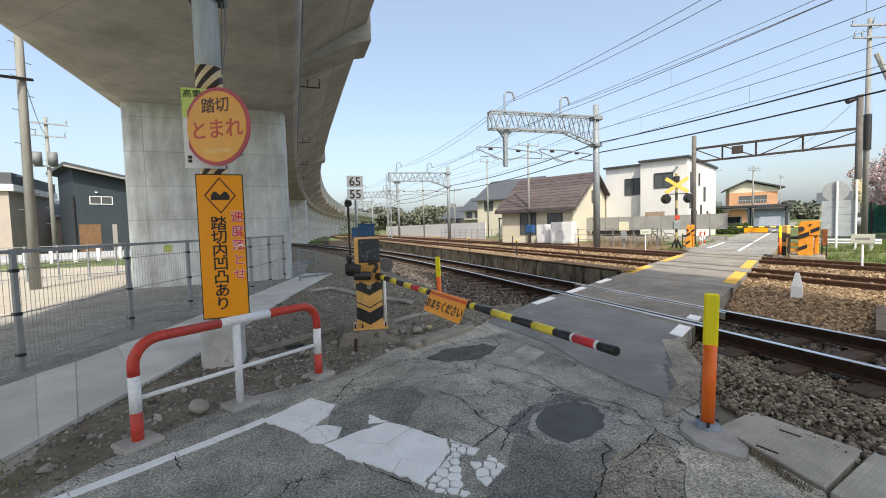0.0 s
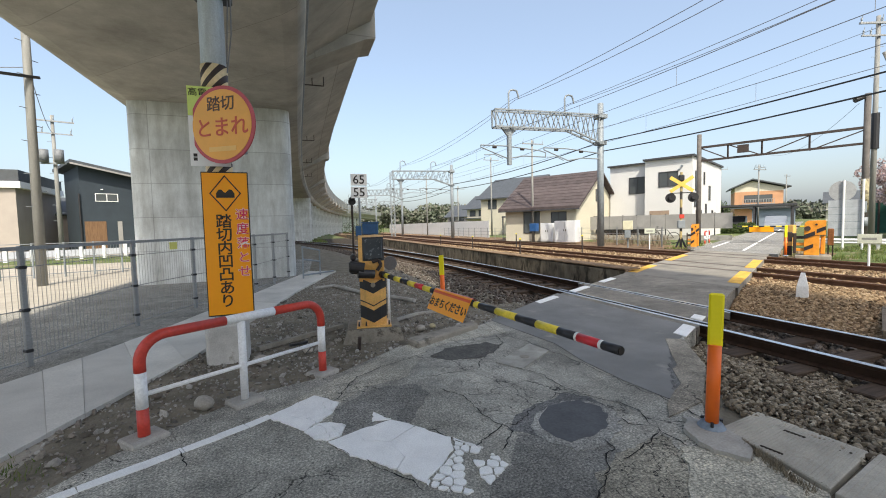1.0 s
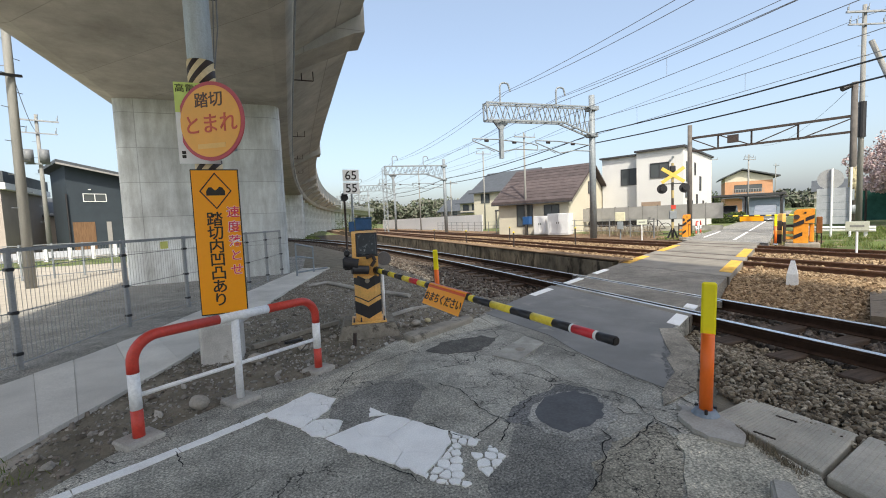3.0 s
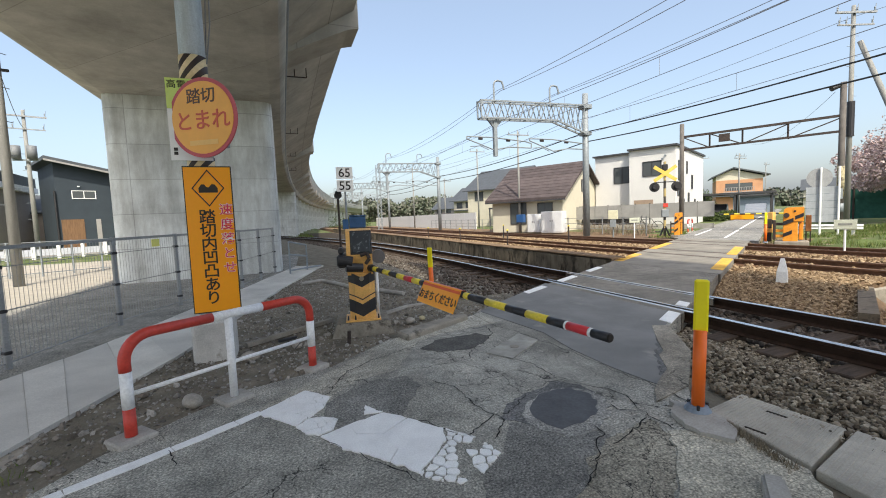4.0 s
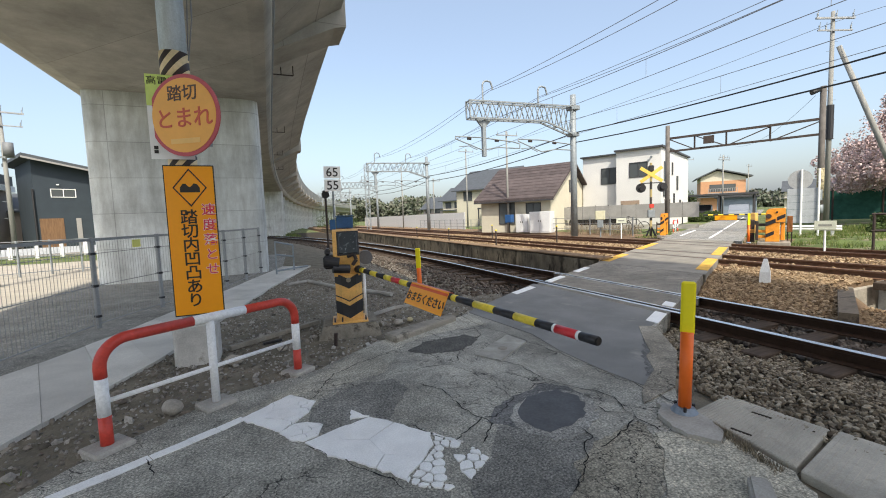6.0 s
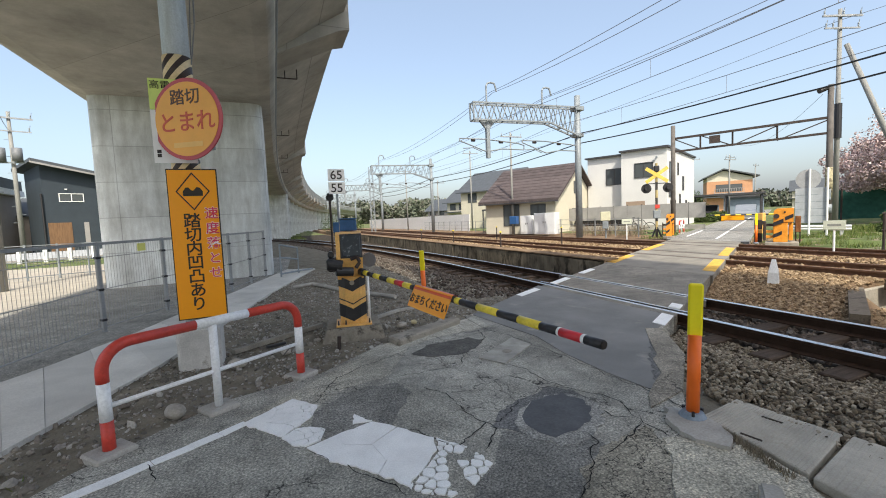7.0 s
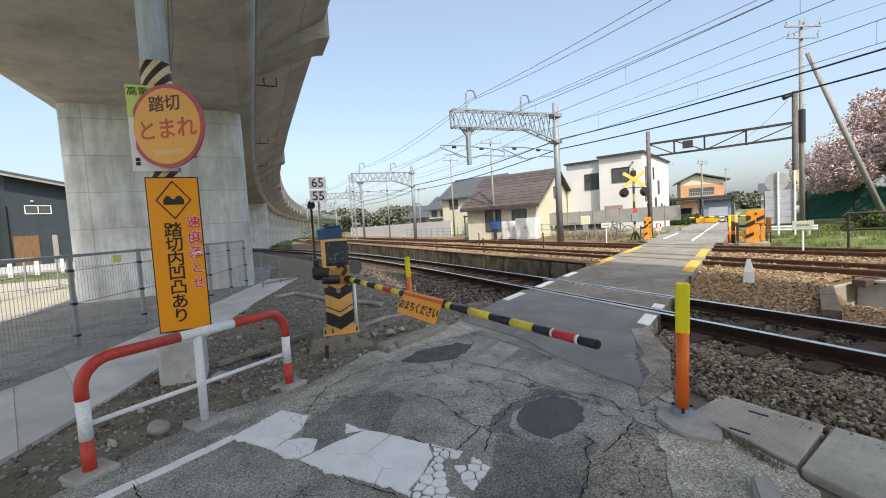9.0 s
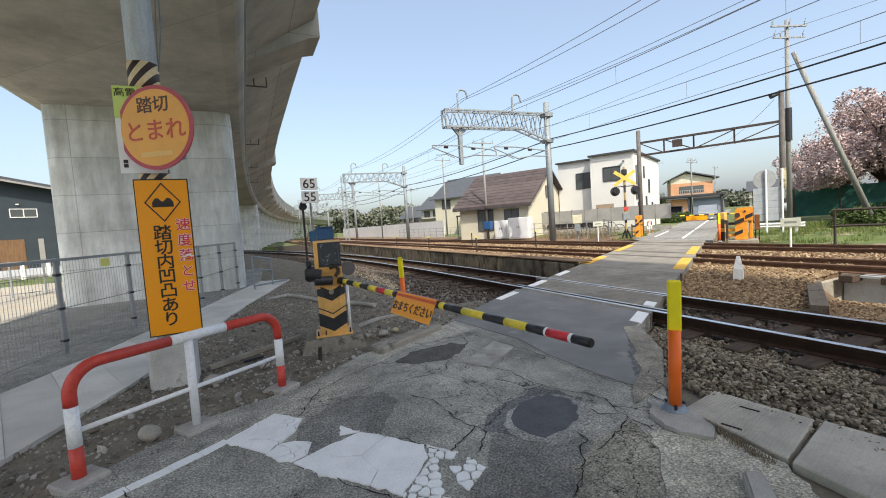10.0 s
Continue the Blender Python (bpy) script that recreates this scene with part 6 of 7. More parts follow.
for a, b, up in ((0.0, 0.2, True), (0.2, 0.42, True), (0.42, 0.7, False), (0.7, 1.0, False)):
    p, q = TL.lerp(TR, a), TL.lerp(TR, b)
    part("diagonal", bar(B(), (p.x, p.y, zt if up else zb), (q.x, q.y, zb if up else zt), 0.05), M_BROWN, TP)
p = TL.lerp(TR, 0.30)
o = part("plate", box(B(), (-0.24, -0.03, -0.2), (0.24, 0.03, 0.2)), M_BROWN, TP, "small dark rusty plate")
o.matrix_local = pose(p.x - 0.12, p.y - 0.08, 4.9, 0, 0, -55)
for z0, z1, mt in ((1.6, 3.0, surf("pole_wrap", (0.42, 0.38, 0.24), 0.6, 6, 30, 0.8, spots=((0.1, 0.08, 0.06), 7, 0.5))), (0.9, 1.3, M_GALV)):
    part("wrap", rod(B(), (TR.x, TR.y, z0), (TR.x, TR.y, z1), 0.136, seg=16), mt, TP, "dirty wrapped band on the post", True)
part("meter_box", box(B(), (TR.x - 0.45, TR.y - 0.2, 1.5), (TR.x - 0.2, TR.y + 0.2, 2.0), bev=0.02), M_GALV, TP, "grey meter box")
part("top_lamp", rod(B(), (TR.x - 0.42, TR.y + 0.25, 6.5), (TR.x - 0.12, TR.y + 0.08, 6.62), 0.13, 0.1, 12), M_BLACK, TP, "dark lamp head on the post top")


# ---- utility poles ----
def utility_pole(m, h, label, arms=(0.0, 0.55), r=0.125, along_x=True, steps=True):
    th = thing("utility_pole", m, label, "utility pole", "utility poles")
    part("pole", rod(B(), (0, 0, -0.2), (0, 0, h), r, r * 0.62, 16), M_POLE, th, "tapered concrete pole", True)
    for i, dz in enumerate(arms):
        w = 0.95 - 0.1 * i
        part("crossarm", bar(B(), (-w, -0.12, h - 0.35 - dz), (w, -0.12, h - 0.35 - dz), 0.08 - 0.02 * i), M_FENCE, th, "steel crossarm")
        for x in (-w + 0.08, 0.05 if i == 0 else -0.45, w - 0.08):
            bm = B()
            for k in range(3):
                rod(bm, (x, -0.12, h - 0.31 - dz + k * 0.07), (x, -0.12, h - 0.26 - dz + k * 0.07), 0.04, 0.028, 10)
            rod(bm, (x, -0.12, h - 0.31 - dz), (x + 0.05, -0.12, h + 0.02 - dz), 0.014, seg=6)
            part("insulator", bm, M_GALV, th, "grey ribbed insulator")
    if steps:
        for i in range(int((h - 2.5) / 0.45)):
            s = 1 if i % 2 else -1
            part("step_bolt", rod(B(), (s * r * 0.6, 0, 2.2 + i * 0.45), (s * (r + 0.14), 0, 2.2 + i * 0.45), 0.011, seg=6), M_GALV, th)
    return th


RP = utility_pole(pose(25.0, 11.5, 0, 0, 0, -20), 10.3, "tall grey utility pole with crossarms")
part("sleeve", rod(B(), (0, -0.02, 4.4), (0, -0.02, 6.0), 0.15, seg=12), M_BLACK, RP, "dark sleeve on the pole")
tagged(part("brace_pole", rod(B(), (27.1, 9.0, -0.1), (25.25, 11.35, 8.7), 0.125, 0.10, 14), M_POLE, smooth=True), "leaning pale grey brace pole against the utility pole", "pole")
LP = utility_pole(pose(-6.85, 14.7, 0, 0, 0.6, 60), 10.5, "tall pale concrete utility pole behind the fence", arms=(0.0, 0.6), r=0.125)
part("insulated_bracket", bar(B(), (-0.8, -0.1, 5.6), (0.2, -0.1, 5.8), 0.07), M_BLACK, LP, "dark cable bracket")
utility_pole(pose(-12.95, 30, 0, 0, 0, 20), 8.2, "grey utility pole with a transformer", arms=(0.0, 0.7))
tr = thing("pole_transformer", pose(-12.95, 29.7, 0), "dark grey twin transformers hung on the pole", "transformer")
for x in (-0.35, 0.35):
    part("tank", rod(B(), (x, -0.05, 5.5), (x, -0.05, 6.2), 0.22, seg=14), surf("tank_grey", (0.17, 0.18, 0.19), 0.8, 5, 40, 0.6), tr, "", True)
part("cradle", bar(B(), (-0.6, 0.1, 5.45), (0.6, 0.1, 5.45), 0.08), M_GALV, tr)
for (x, y, h, lb) in ((17.9, 29.1, 8.0, "slim grey utility pole before the brown-roofed house"), (21.2, 43.3, 9.0, "slim grey utility pole behind the white fence"), (60, 45, 9, "distant utility pole along the lane"), (55, 36.3, 8, "distant utility pole along the lane"),
                      (78, 47, 8.5, "distant utility pole along the lane"), (48.5, 32.0, 7.0, "distant utility pole along the lane"), (18.6, 60, 9, "distant pole along the railway"), (10.5, 75, 8, "distant pole along the railway"), (20.5, 52, 6.5, "bare leaning pole beside the tracks")):
    utility_pole(pose(x, y, 0, 0, 0, rc.uniform(-20, 20)), h, lb, arms=(0.0,), r=0.10, steps=False)

# ---- small things beyond the tracks ----
SIGNB = thing("road_sign", pose(21.3, 10.75, 0, 0, 0, -65), "grey back of a round sign with a striped board", "sign")
for x in (0.05, 0.62):
    part("post", rod(B(), (x, 0, 0), (x, 0, 2.85), 0.04, seg=10), M_WHITE, SIGNB)
rod(bmx := B(), (0.0, 0.06, 2.42), (0.0, 0.075, 2.42), 0.42, seg=28)
part("disc", bmx, surf("sign_back_grey", (0.38, 0.39, 0.4), 0.85, 5, 40, 0.6), SIGNB, "grey disc back")
for i in range(5):
    part("slat", box(B(), (-0.42, 0.05, 0.55 + i * 0.3), (0.58, 0.07, 0.842 + i * 0.3)), surf("slat_grey", (0.42, 0.45, 0.48), 0.85, 5, 40, 0.6), SIGNB)
LB = thing("label_sign", pose(14.9, 6.88, -0.1, 0, 0, -65), "small pale green sign on a white post", "sign")
part("post", rod(B(), (0, 0, -0.1), (0, 0, 0.92), 0.028, seg=10), M_WHITE, LB)
part("plate", box(B(), (-0.24, -0.045, 0.72), (0.24, -0.03, 0.98), bev=0.005), surf("plate_pale", (0.55, 0.58, 0.48), 0.9, 5, 40, 0.6), LB)
part("print_bar", box(B(), (-0.15, -0.049, 0.82), (0.14, -0.044, 0.88)), surf("print_grey", (0.25, 0.26, 0.24), 0.9, 5, 40, 0.6), LB, "grey unreadable print")
LB2 = copy_thing(LB, pose(16.9, 16.4, 0, 0, 0, -40))
LB2["label"] = "small pale sign on a white post beside the track"
PF = thing("pipe_fence", pose(16.9, 6.6, 0, 0, 0, -70), "dark brown pipe fence along the ditch", "fence", kind="structure")
for i in range(6):
    part("post", rod(B(), (i * 1.6, 0, -0.2), (i * 1.6, 0, 1.0), 0.035, seg=8), M_BROWN, PF)
for z in (1.0, 0.5):
    part("fence_rail", rod(B(), (-0.05, 0, z), (8.05, 0, z), 0.035, seg=8), M_BROWN, PF)
WG = thing("guard_beam", pose(21.6, 12.0, -0.36, 0, 0, -72), "white corrugated guard beam beside the lane", "guard rail")
sweep(bmx := B(), [(-0.03, 0.55), (0.02, 0.60), (-0.03, 0.66), (0.02, 0.72), (-0.03, 0.78), (-0.06, 0.78), (-0.06, 0.55)], [(0, 0, 0), (2.4, 0, 0)])
part("beam", bmx, M_WHITE, WG)
for x in (0.3, 2.1):
    part("post", rod(B(), (x, 0.1, -0.1), (x, 0.1, 0.8), 0.06, seg=10), M_WHITE, WG)
for (x, y, w, h, lb) in ((18.2, 27.3, 0.75, 1.35, "pale grey equipment cabinet beside the track"), (18.4, 25.3, 1.15, 1.5, "pale grey double equipment cabinet beside the track")):
    th = thing("equipment_cabinet", pose(x, y, 0, 0, 0, -62.9), lb, "cabinet", "cabinets beside the track")
    part("body", box(B(), (-w / 1.4, -0.35, -0.05), (w / 1.4, 0.4, h), bev=0.02), surf("cabinet_white", (0.70, 0.71, 0.72), 0.93, 2, 40, 0.55), th)
    for s in (-1, 1):
        d = part("door", box(B(), (min(0, s * w / 1.5) + 0.015, -0.37, 0.08), (max(0, s * w / 1.5) - 0.015, -0.352, h - 0.08)), surf("cabinet_door", (0.73, 0.74, 0.75), 0.94, 2, 40, 0.5), th)
        part("handle", box(B(), (s * 0.08 - 0.02, -0.39, h * 0.5), (s * 0.08 + 0.02, -0.372, h * 0.5 + 0.14)), M_BLACK, d)
th = thing("blue_bin", pose(16.9, 27.3, 0, 0, 0, -62), "blue plastic box on a thin post", "box")
part("body", box(B(), (-0.3, -0.2, 0.75), (0.3, 0.2, 1.35), bev=0.03), surf("blue_plastic", (0.02, 0.085, 0.24), 0.9, 5, 40, 0.5), th)
part("post", rod(B(), (0, 0, -0.05), (0, 0, 0.76), 0.04, seg=8), M_BLACK, th)
th = thing("signal_box", pose(17.3, 18.3, 0, 0, 0, -50), "pale yellow control box on a post", "box")
part("body", box(B(), (-0.25, -0.15, 0.9), (0.25, 0.15, 1.4), bev=0.02), surf("box_cream", (0.6, 0.58, 0.42), 0.9, 5, 40, 0.6), th)
part("lower_box", box(B(), (-0.15, -0.17, 0.45), (0.15, 0.1, 0.88), bev=0.02), M_GALV, th)
part("post", rod(B(), (0, 0.05, -0.1), (0, 0.05, 1.0), 0.04, seg=8), M_GALV, th)
for (x, y, c) in ((13.4, 17.2, M_BROWN), (9.3, 16.2, M_BROWN), (9.3, 21.5, M_BROWN), (9.3, 27, M_BROWN), (13.5, 24, M_BLACK)):
    th = thing("track_peg", pose(x, y, -0.06), "short coloured marker peg in the ballast", "peg", "pegs along the track")
    part("stem", rod(B(), (0, 0, -0.1), (0, 0, 0.75), 0.035, seg=8), c, th)
    part("cap", rod(B(), (0, 0, 0.75), (0, 0, 0.8), 0.045, seg=8), M_YELLOW, th)
# low wire fence behind the far track
WF = thing("wire_fence", pose(0, 0, 0), "thin wire fence along the far track", "fence", kind="structure")
for i in range(22):
    y = 17.5 + i * 1.7
    part("post", bar(B(), (18.9, y, -0.1), (18.9, y, 1.0), 0.05), M_FENCE, WF)
for z in (0.25, 0.6, 0.95):
    part("fence_rail", bar(B(), (18.9, 17.4, z), (18.9, 53.4, z), 0.025), M_FENCE, WF)


# ---- houses ----
TURN = -62.9


def window(parent, x, z, w, h, face="front", depth=0.0, dark=None, sash=True):
    """A framed window on the front (y = 0) or on the right side (x = depth)."""
    m = pose(0, 0, 0) if face == "front" else pose(depth, 0, 0, 0, 0, 90)
    f = B()
    t = 0.05
    for lo, hi in (((x, z), (x + w, z + t)), ((x, z + h - t), (x + w, z + h)), ((x, z + t), (x + t, z + h - t)), ((x + w - t, z + t), (x + w, z + h - t))):
        box(f, (lo[0], -0.05, lo[1]), (hi[0], 0.02, hi[1]), m)
    if sash:
        box(f, (x + w / 2 - t / 2, -0.04, z + t), (x + w / 2 + t / 2, 0.02, z + h - t), m)
    wd = part("window", f, dark or M_ROOFD, parent, "framed window")
    part("pane", box(B(), (x + t, -0.012, z + t), (x + w - t, 0.012, z + h - t), m), M_DARKGLASS, wd, "dark reflecting glass")
    return wd


def gable(parent, x0, x1, y0, y1, ze, zr, mat_roof, mat_wall, over=0.35, tiles=True):
    """A roof with its ridge along x, and the gable walls under it."""
    ym = (y0 + y1) / 2
    for xg in (x0, x1):
        bm = B()
        s = 0.12 if xg == x0 else -0.12
        a = [(xg, y0, ze), (xg, y1, ze), (xg, ym, zr - 0.1)]
        v = [bm.verts.new(p) for p in a] + [bm.verts.new((p[0] + s, p[1], p[2])) for p in a]
        bm.faces.new(v[:3])
        bm.faces.new(v[3:][::-1])
        for i in range(3):
            bm.faces.new((v[i], v[(i + 1) % 3], v[3 + (i + 1) % 3], v[3 + i]))
        part("gable", bm, mat_wall, parent)
    k = (zr - ze) / (ym - y0)
    for s, yo in ((1, y0), (-1, y1)):
        bm = B()
        p = [(x0 - over, yo - s * over, ze - k * over), (x1 + over, yo - s * over, ze - k * over), (x1 + over, ym, zr), (x0 - over, ym, zr)]
        v = [bm.verts.new(q) for q in p] + [bm.verts.new((q[0], q[1], q[2] + 0.14)) for q in p]
        bm.faces.new(v[:4])
        bm.faces.new(v[4:])
        for i in range(4):
            bm.faces.new((v[i], v[(i + 1) % 4], v[4 + (i + 1) % 4], v[4 + i]))
        rf = part("roof", bm, mat_roof, parent, "sloping roof plane")
        if tiles and s == 1:
            rows = 11
            for r in range(rows):
                t0 = r / rows
                ya_, za_ = yo - over + (ym - yo + over) * t0, ze - k * over + (zr - ze + k * over) * t0 + 0.145
                yb_, zb_ = yo - over + (ym - yo + over) * (t0 + 1 / rows), ze - k * over + (zr - ze + k * over) * (t0 + 1 / rows) + 0.145
                bm = B()
                n = 16
                for c in range(n):
                    xa_, xb_ = x0 - over + (x1 - x0 + 2 * over) * (c + 0.02) / n, x0 - over + (x1 - x0 + 2 * over) * (c + 0.98) / n
                    q = [(xa_, ya_, za_ + 0.045), (xb_, ya_, za_ + 0.045), (xb_, yb_, zb_ + 0.008), (xa_, yb_, zb_ + 0.008), (xa_, ya_, za_), (xb_, ya_, za_)]
                    v = [bm.verts.new(w) for w in q]
                    bm.faces.new(v[:4])
                    bm.faces.new((v[4], v[5], v[1], v[0]))
                part("tile_course", bm, mat_roof, rf)


WH = thing("white_house", pose(24.65, 28.4, 0, 0, 0, TURN), "white two-storey house with a thin dark flat roof", "house")
HW, HD, HT = 6.3, 10.3, 6.0
part("wall", box(B(), (3.0, 0, -0.1), (HW, HD, HT)), M_WALLWHITE, WH, "white rendered wall")
part("wall", box(B(), (0, 0.7, -0.1), (2.99, HD, HT - 0.12)), M_WALLWHITE, WH, "white rendered wall set back")
part("roof", box(B(), (2.9, -0.25, HT), (HW + 0.15, HD + 0.2, HT + 0.14)), M_ROOFD, WH, "thin dark roof edge")
part("roof", box(B(), (-0.15, 0.45, HT - 0.12), (2.88, HD + 0.2, HT + 0.0)), M_ROOFD, WH, "thin dark roof edge")
w1 = window(WH, 1.55, 3.55, 1.35, 1.35)
w1.matrix_local = pose(0, 0.7, 0)
w1 = window(WH, 0.8, 0.9, 1.6, 0.7)
w1.matrix_local = pose(0, 0.7, 0)
window(WH, 4.0, 3.9, 1.35, 1.15)
part("bay_recess", box(B(), (3.35, -0.02, 1.05), (4.75, 0.05, 2.1)), surf("recess_brown", (0.36, 0.27, 0.2), 0.9, 3, 30, 0.8), WH, "shallow brown porch recess")
for (x, z, w, h) in ((0.7, 3.5, 0.9, 1.5), (3.4, 4.1, 0.4, 1.0), (5.2, 2.9, 0.6, 1.2), (1.0, 0.8, 0.45, 1.3), (2.3, 1.0, 0.45, 1.1), (4.0, 1.4, 0.5, 1.2), (6.4, 0.9, 0.5, 1.2), (0.5, 2.3, 0.7, 0.6)):
    window(WH, x, z, w, h, "side", HW, sash=False)
part("downpipe", rod(B(), (2.93, 0.62, 0), (2.93, 0.62, HT - 0.2), 0.04, seg=8), M_FENCEG, WH, "grey downpipe")
for (x, z) in ((5.4, 5.1), (5.6, 5.35)):
    part("vent_hood", rod(B(), (x, -0.1, z), (x, 0.02, z), 0.08, seg=12), M_GALV, WH)

BH = thing("brown_roof_house", pose(16.8, 31.8, 0, 0, 0, TURN), "cream house with a brown tiled gable roof", "house")
part("wall", box(B(), (0.1, 0, -0.1), (6.5, 7.4, 2.75)), M_CREAM, BH, "cream siding wall")
gable(BH, 0.1, 6.5, 0, 7.4, 2.75, 5.35, M_ROOFB, M_CREAM, 0.45)
part("gutter", box(B(), (-0.3, -0.52, 2.33), (6.95, -0.44, 2.43)), M_ROOFD, BH, "dark gutter")
window(BH, 1.9, 0.55, 1.5, 1.75)
window(BH, 4.4, 1.0, 1.3, 1.2)
window(BH, 3.0, 0.9, 0.5, 0.9, "side", 6.5, sash=False)
window(BH, 3.4, 3.0, 0.7, 1.0, "side", 6.5, sash=False)

B2 = thing("grey_roof_house", pose(23.4, 51.0, 0, 0, 0, TURN), "pale two-storey house with a dark grey gable roof", "house")
part("wall", box(B(), (0, 0, -0.1), (7.5, 8, 4.9)), M_CREAM, B2)
gable(B2, 0, 7.5, 0, 8, 4.9, 7.4, M_ROOFG, M_CREAM, 0.5, False)
window(B2, 1.2, 3.3, 1.4, 1.2)
window(B2, 4.4, 3.3, 1.4, 1.2)
part("porch", box(B(), (4.5, -1.6, 2.1), (7.3, 0, 2.3)), M_ROOFD, B2, "dark porch roof")
for x in (4.6, 7.2):
    part("porch_post", bar(B(), (x, -1.5, 0), (x, -1.5, 2.1), 0.12), M_ROOFD, B2)
window(B2, 4.9, 0.4, 1.9, 1.6)

for (x, y, w, d, h, r, mt, lb) in ((31, 74, 7, 7, 4.6, 6.8, M_CREAM, "distant pale house with stepped grey roofs"), (35, 96, 9, 7, 3.6, 6.0, M_BEIGEWALL, "distant brown house with a broad grey roof"), (132, 70, 9, 8, 5, 7.6, M_CREAM, "distant yellowish house along the lane")):
    th = thing("distant_house", pose(x, y, 0, 0, 0, TURN), lb, "house", "distant houses")
    part("wall", box(B(), (0, 0, -0.1), (w, d, h)), mt, th)
    gable(th, 0, w, 0, d, h, r, M_ROOFG, mt, 0.7, False)
    part("eave_roof", box(B(), (-0.6, -1.1, h * 0.52), (w + 0.6, 0.0, h * 0.56)), M_ROOFG, th)
    for i in range(3):
        window(th, 0.7 + i * w / 3.2, h * 0.62, w / 5, h * 0.25)
        window(th, 0.7 + i * w / 3.2, 0.6, w / 5, h * 0.3)

OH = thing("orange_house", pose(85.5, 61.1, 0, 0, 0, -50), "orange two-storey house with a pale gable and a long window", "house")
part("wall", box(B(), (0, 0, -0.1), (7.9, 9, 6.6)), M_PEACH, OH, "orange rendered wall")
bmx = B()
plate(bmx, [(0, 6.6), (7.9, 6.6), (7.9, 7.2), (2.9, 8.75), (0, 7.5)], 0.02, 9)
part("gable", bmx, M_CREAM, OH, "pale grey gable")
for a, b in (((-0.9, 7.15), (2.9, 8.95)), ((2.9, 8.95), (9.0, 7.15))):
    bmx = B()
    plate(bmx, [a, b, (b[0], b[1] + 0.25), (a[0], a[1] + 0.25)], -0.8, 9.8)
    part("roof", bmx, M_ROOFG, OH, "low grey roof plane")
window(OH, 1.6, 4.4, 4.6, 1.5)
bl = part("balcony", box(B(), (1.3, -0.7, 3.9), (6.5, 0, 4.1)), M_FENCEG, OH, "grey balcony")
for i in range(13):
    part("baluster", box(B(), (1.32 + i * 0.42, -0.7, 4.1), (1.4 + i * 0.42, -0.65, 4.95)), M_FENCEG, bl)
part("handrail", box(B(), (1.3, -0.72, 4.95), (6.5, -0.63, 5.03)), M_FENCEG, bl)
window(OH, 2.0, 4.3, 1.2, 1.5, "side", 7.9)
part("eave_roof", box(B(), (-0.6, -1.6, 3.2), (8.6, 0, 3.45)), M_ROOFG, OH, "dark lower eave")
BW = thing("blue_grey_shed", pose(52, 35.0, 0, 0, 0, -58), "low blue-grey building with a dark roof", "house")
part("wall", box(B(), (0, 0, -0.1), (4, 6, 2.4)), surf("blue_grey_siding", (0.22, 0.27, 0.32), 0.9, 2, 30, 0.7), BW)
part("roof", box(B(), (-0.3, -0.6, 2.4), (4.3, 6.4, 2.55)), M_ROOFD, BW)
CPT = thing("carport", pose(41.5, 31.6, 0, 0, 0, -58), "dark open carport with a flat roof", "carport")
part("roof", box(B(), (0, 0, 2.5), (6.5, 5, 2.7)), M_ROOFD, CPT)
for x in (0.2, 3.2, 6.2):
    for y in (0.2, 4.8):
        part("post", bar(B(), (x, y, -0.1), (x, y, 2.5), 0.14), M_ROOFD, CPT)

DH = thing("dark_house", pose(-16.68, 42.0, 0, 0, 0, 31), "dark slate-blue house with a single-slope roof", "house")
bmx = B()
plate(bmx, [(0, -0.2), (9.5, -0.2), (9.5, 5.1), (0, 6.98)], 0, 6.2)
part("wall", bmx, M_NAVY, DH, "dark slate-blue siding")
bmx = B()
plate(bmx, [(-0.6, 7.10), (9.9, 5.02), (9.9, 5.24), (-0.6, 7.36)], -0.75, 7.4)
part("roof", bmx, M_ROOFG, DH, "grey single-slope roof")
part("fascia", plate(B(), [(-0.62, 7.0), (9.92, 4.92), (9.92, 5.06), (-0.62, 7.14)], -0.77, -0.70), M_FENCEG, DH, "pale grey fascia board")
window(DH, 0.96, 4.08, 1.55, 0.68, dark=M_SIGNW)
part("door_recess", box(B(), (0.16, -0.03, 0), (1.58, 0.05, 2.41)), M_WOOD, DH, "brown timber entrance")
part("entrance_panel", box(B(), (2.36, -0.04, 0), (2.68, 0.02, 2.4)), M_FENCEG, DH, "pale grey panel")
part("downpipe", rod(B(), (-0.08, -0.08, 0), (-0.08, -0.08, 4.7), 0.07, seg=8), M_BLACK, DH, "black downpipe at the corner")
part("wall_lamp", box(B(), (1.35, -0.12, 5.05), (1.5, 0.02, 5.13)), M_SIGNW, DH, "small white wall lamp")
LHs = thing("beige_house", pose(-32.5, 40, 0, 0, 0, 8), "beige house with a white eave band", "house")
part("wall", box(B(), (0, 0, -0.2), (12.0, 9, 5.6)), M_BEIGEWALL, LHs)
part("eave_band", box(B(), (-0.4, -0.3, 5.1), (12.4, 9.3, 5.6)), M_SIGNW, LHs, "white eave band")
part("roof", box(B(), (-0.3, -0.2, 5.6), (12.3, 9.2, 6.5)), M_ROOFG, LHs, "grey roof with panels")
window(LHs, 2.5, 2.6, 2.2, 1.3)
window(LHs, 10.0, 2.6, 0.9, 1.3)
sh = thing("distant_house", pose(-21.8, 50, 0, 0, 0, 8), "small house with a dark roof between the others", "house", "distant houses")
part("wall", box(B(), (0, 0, -0.2), (4.5, 6, 3.4)), M_BEIGEWALL, sh)
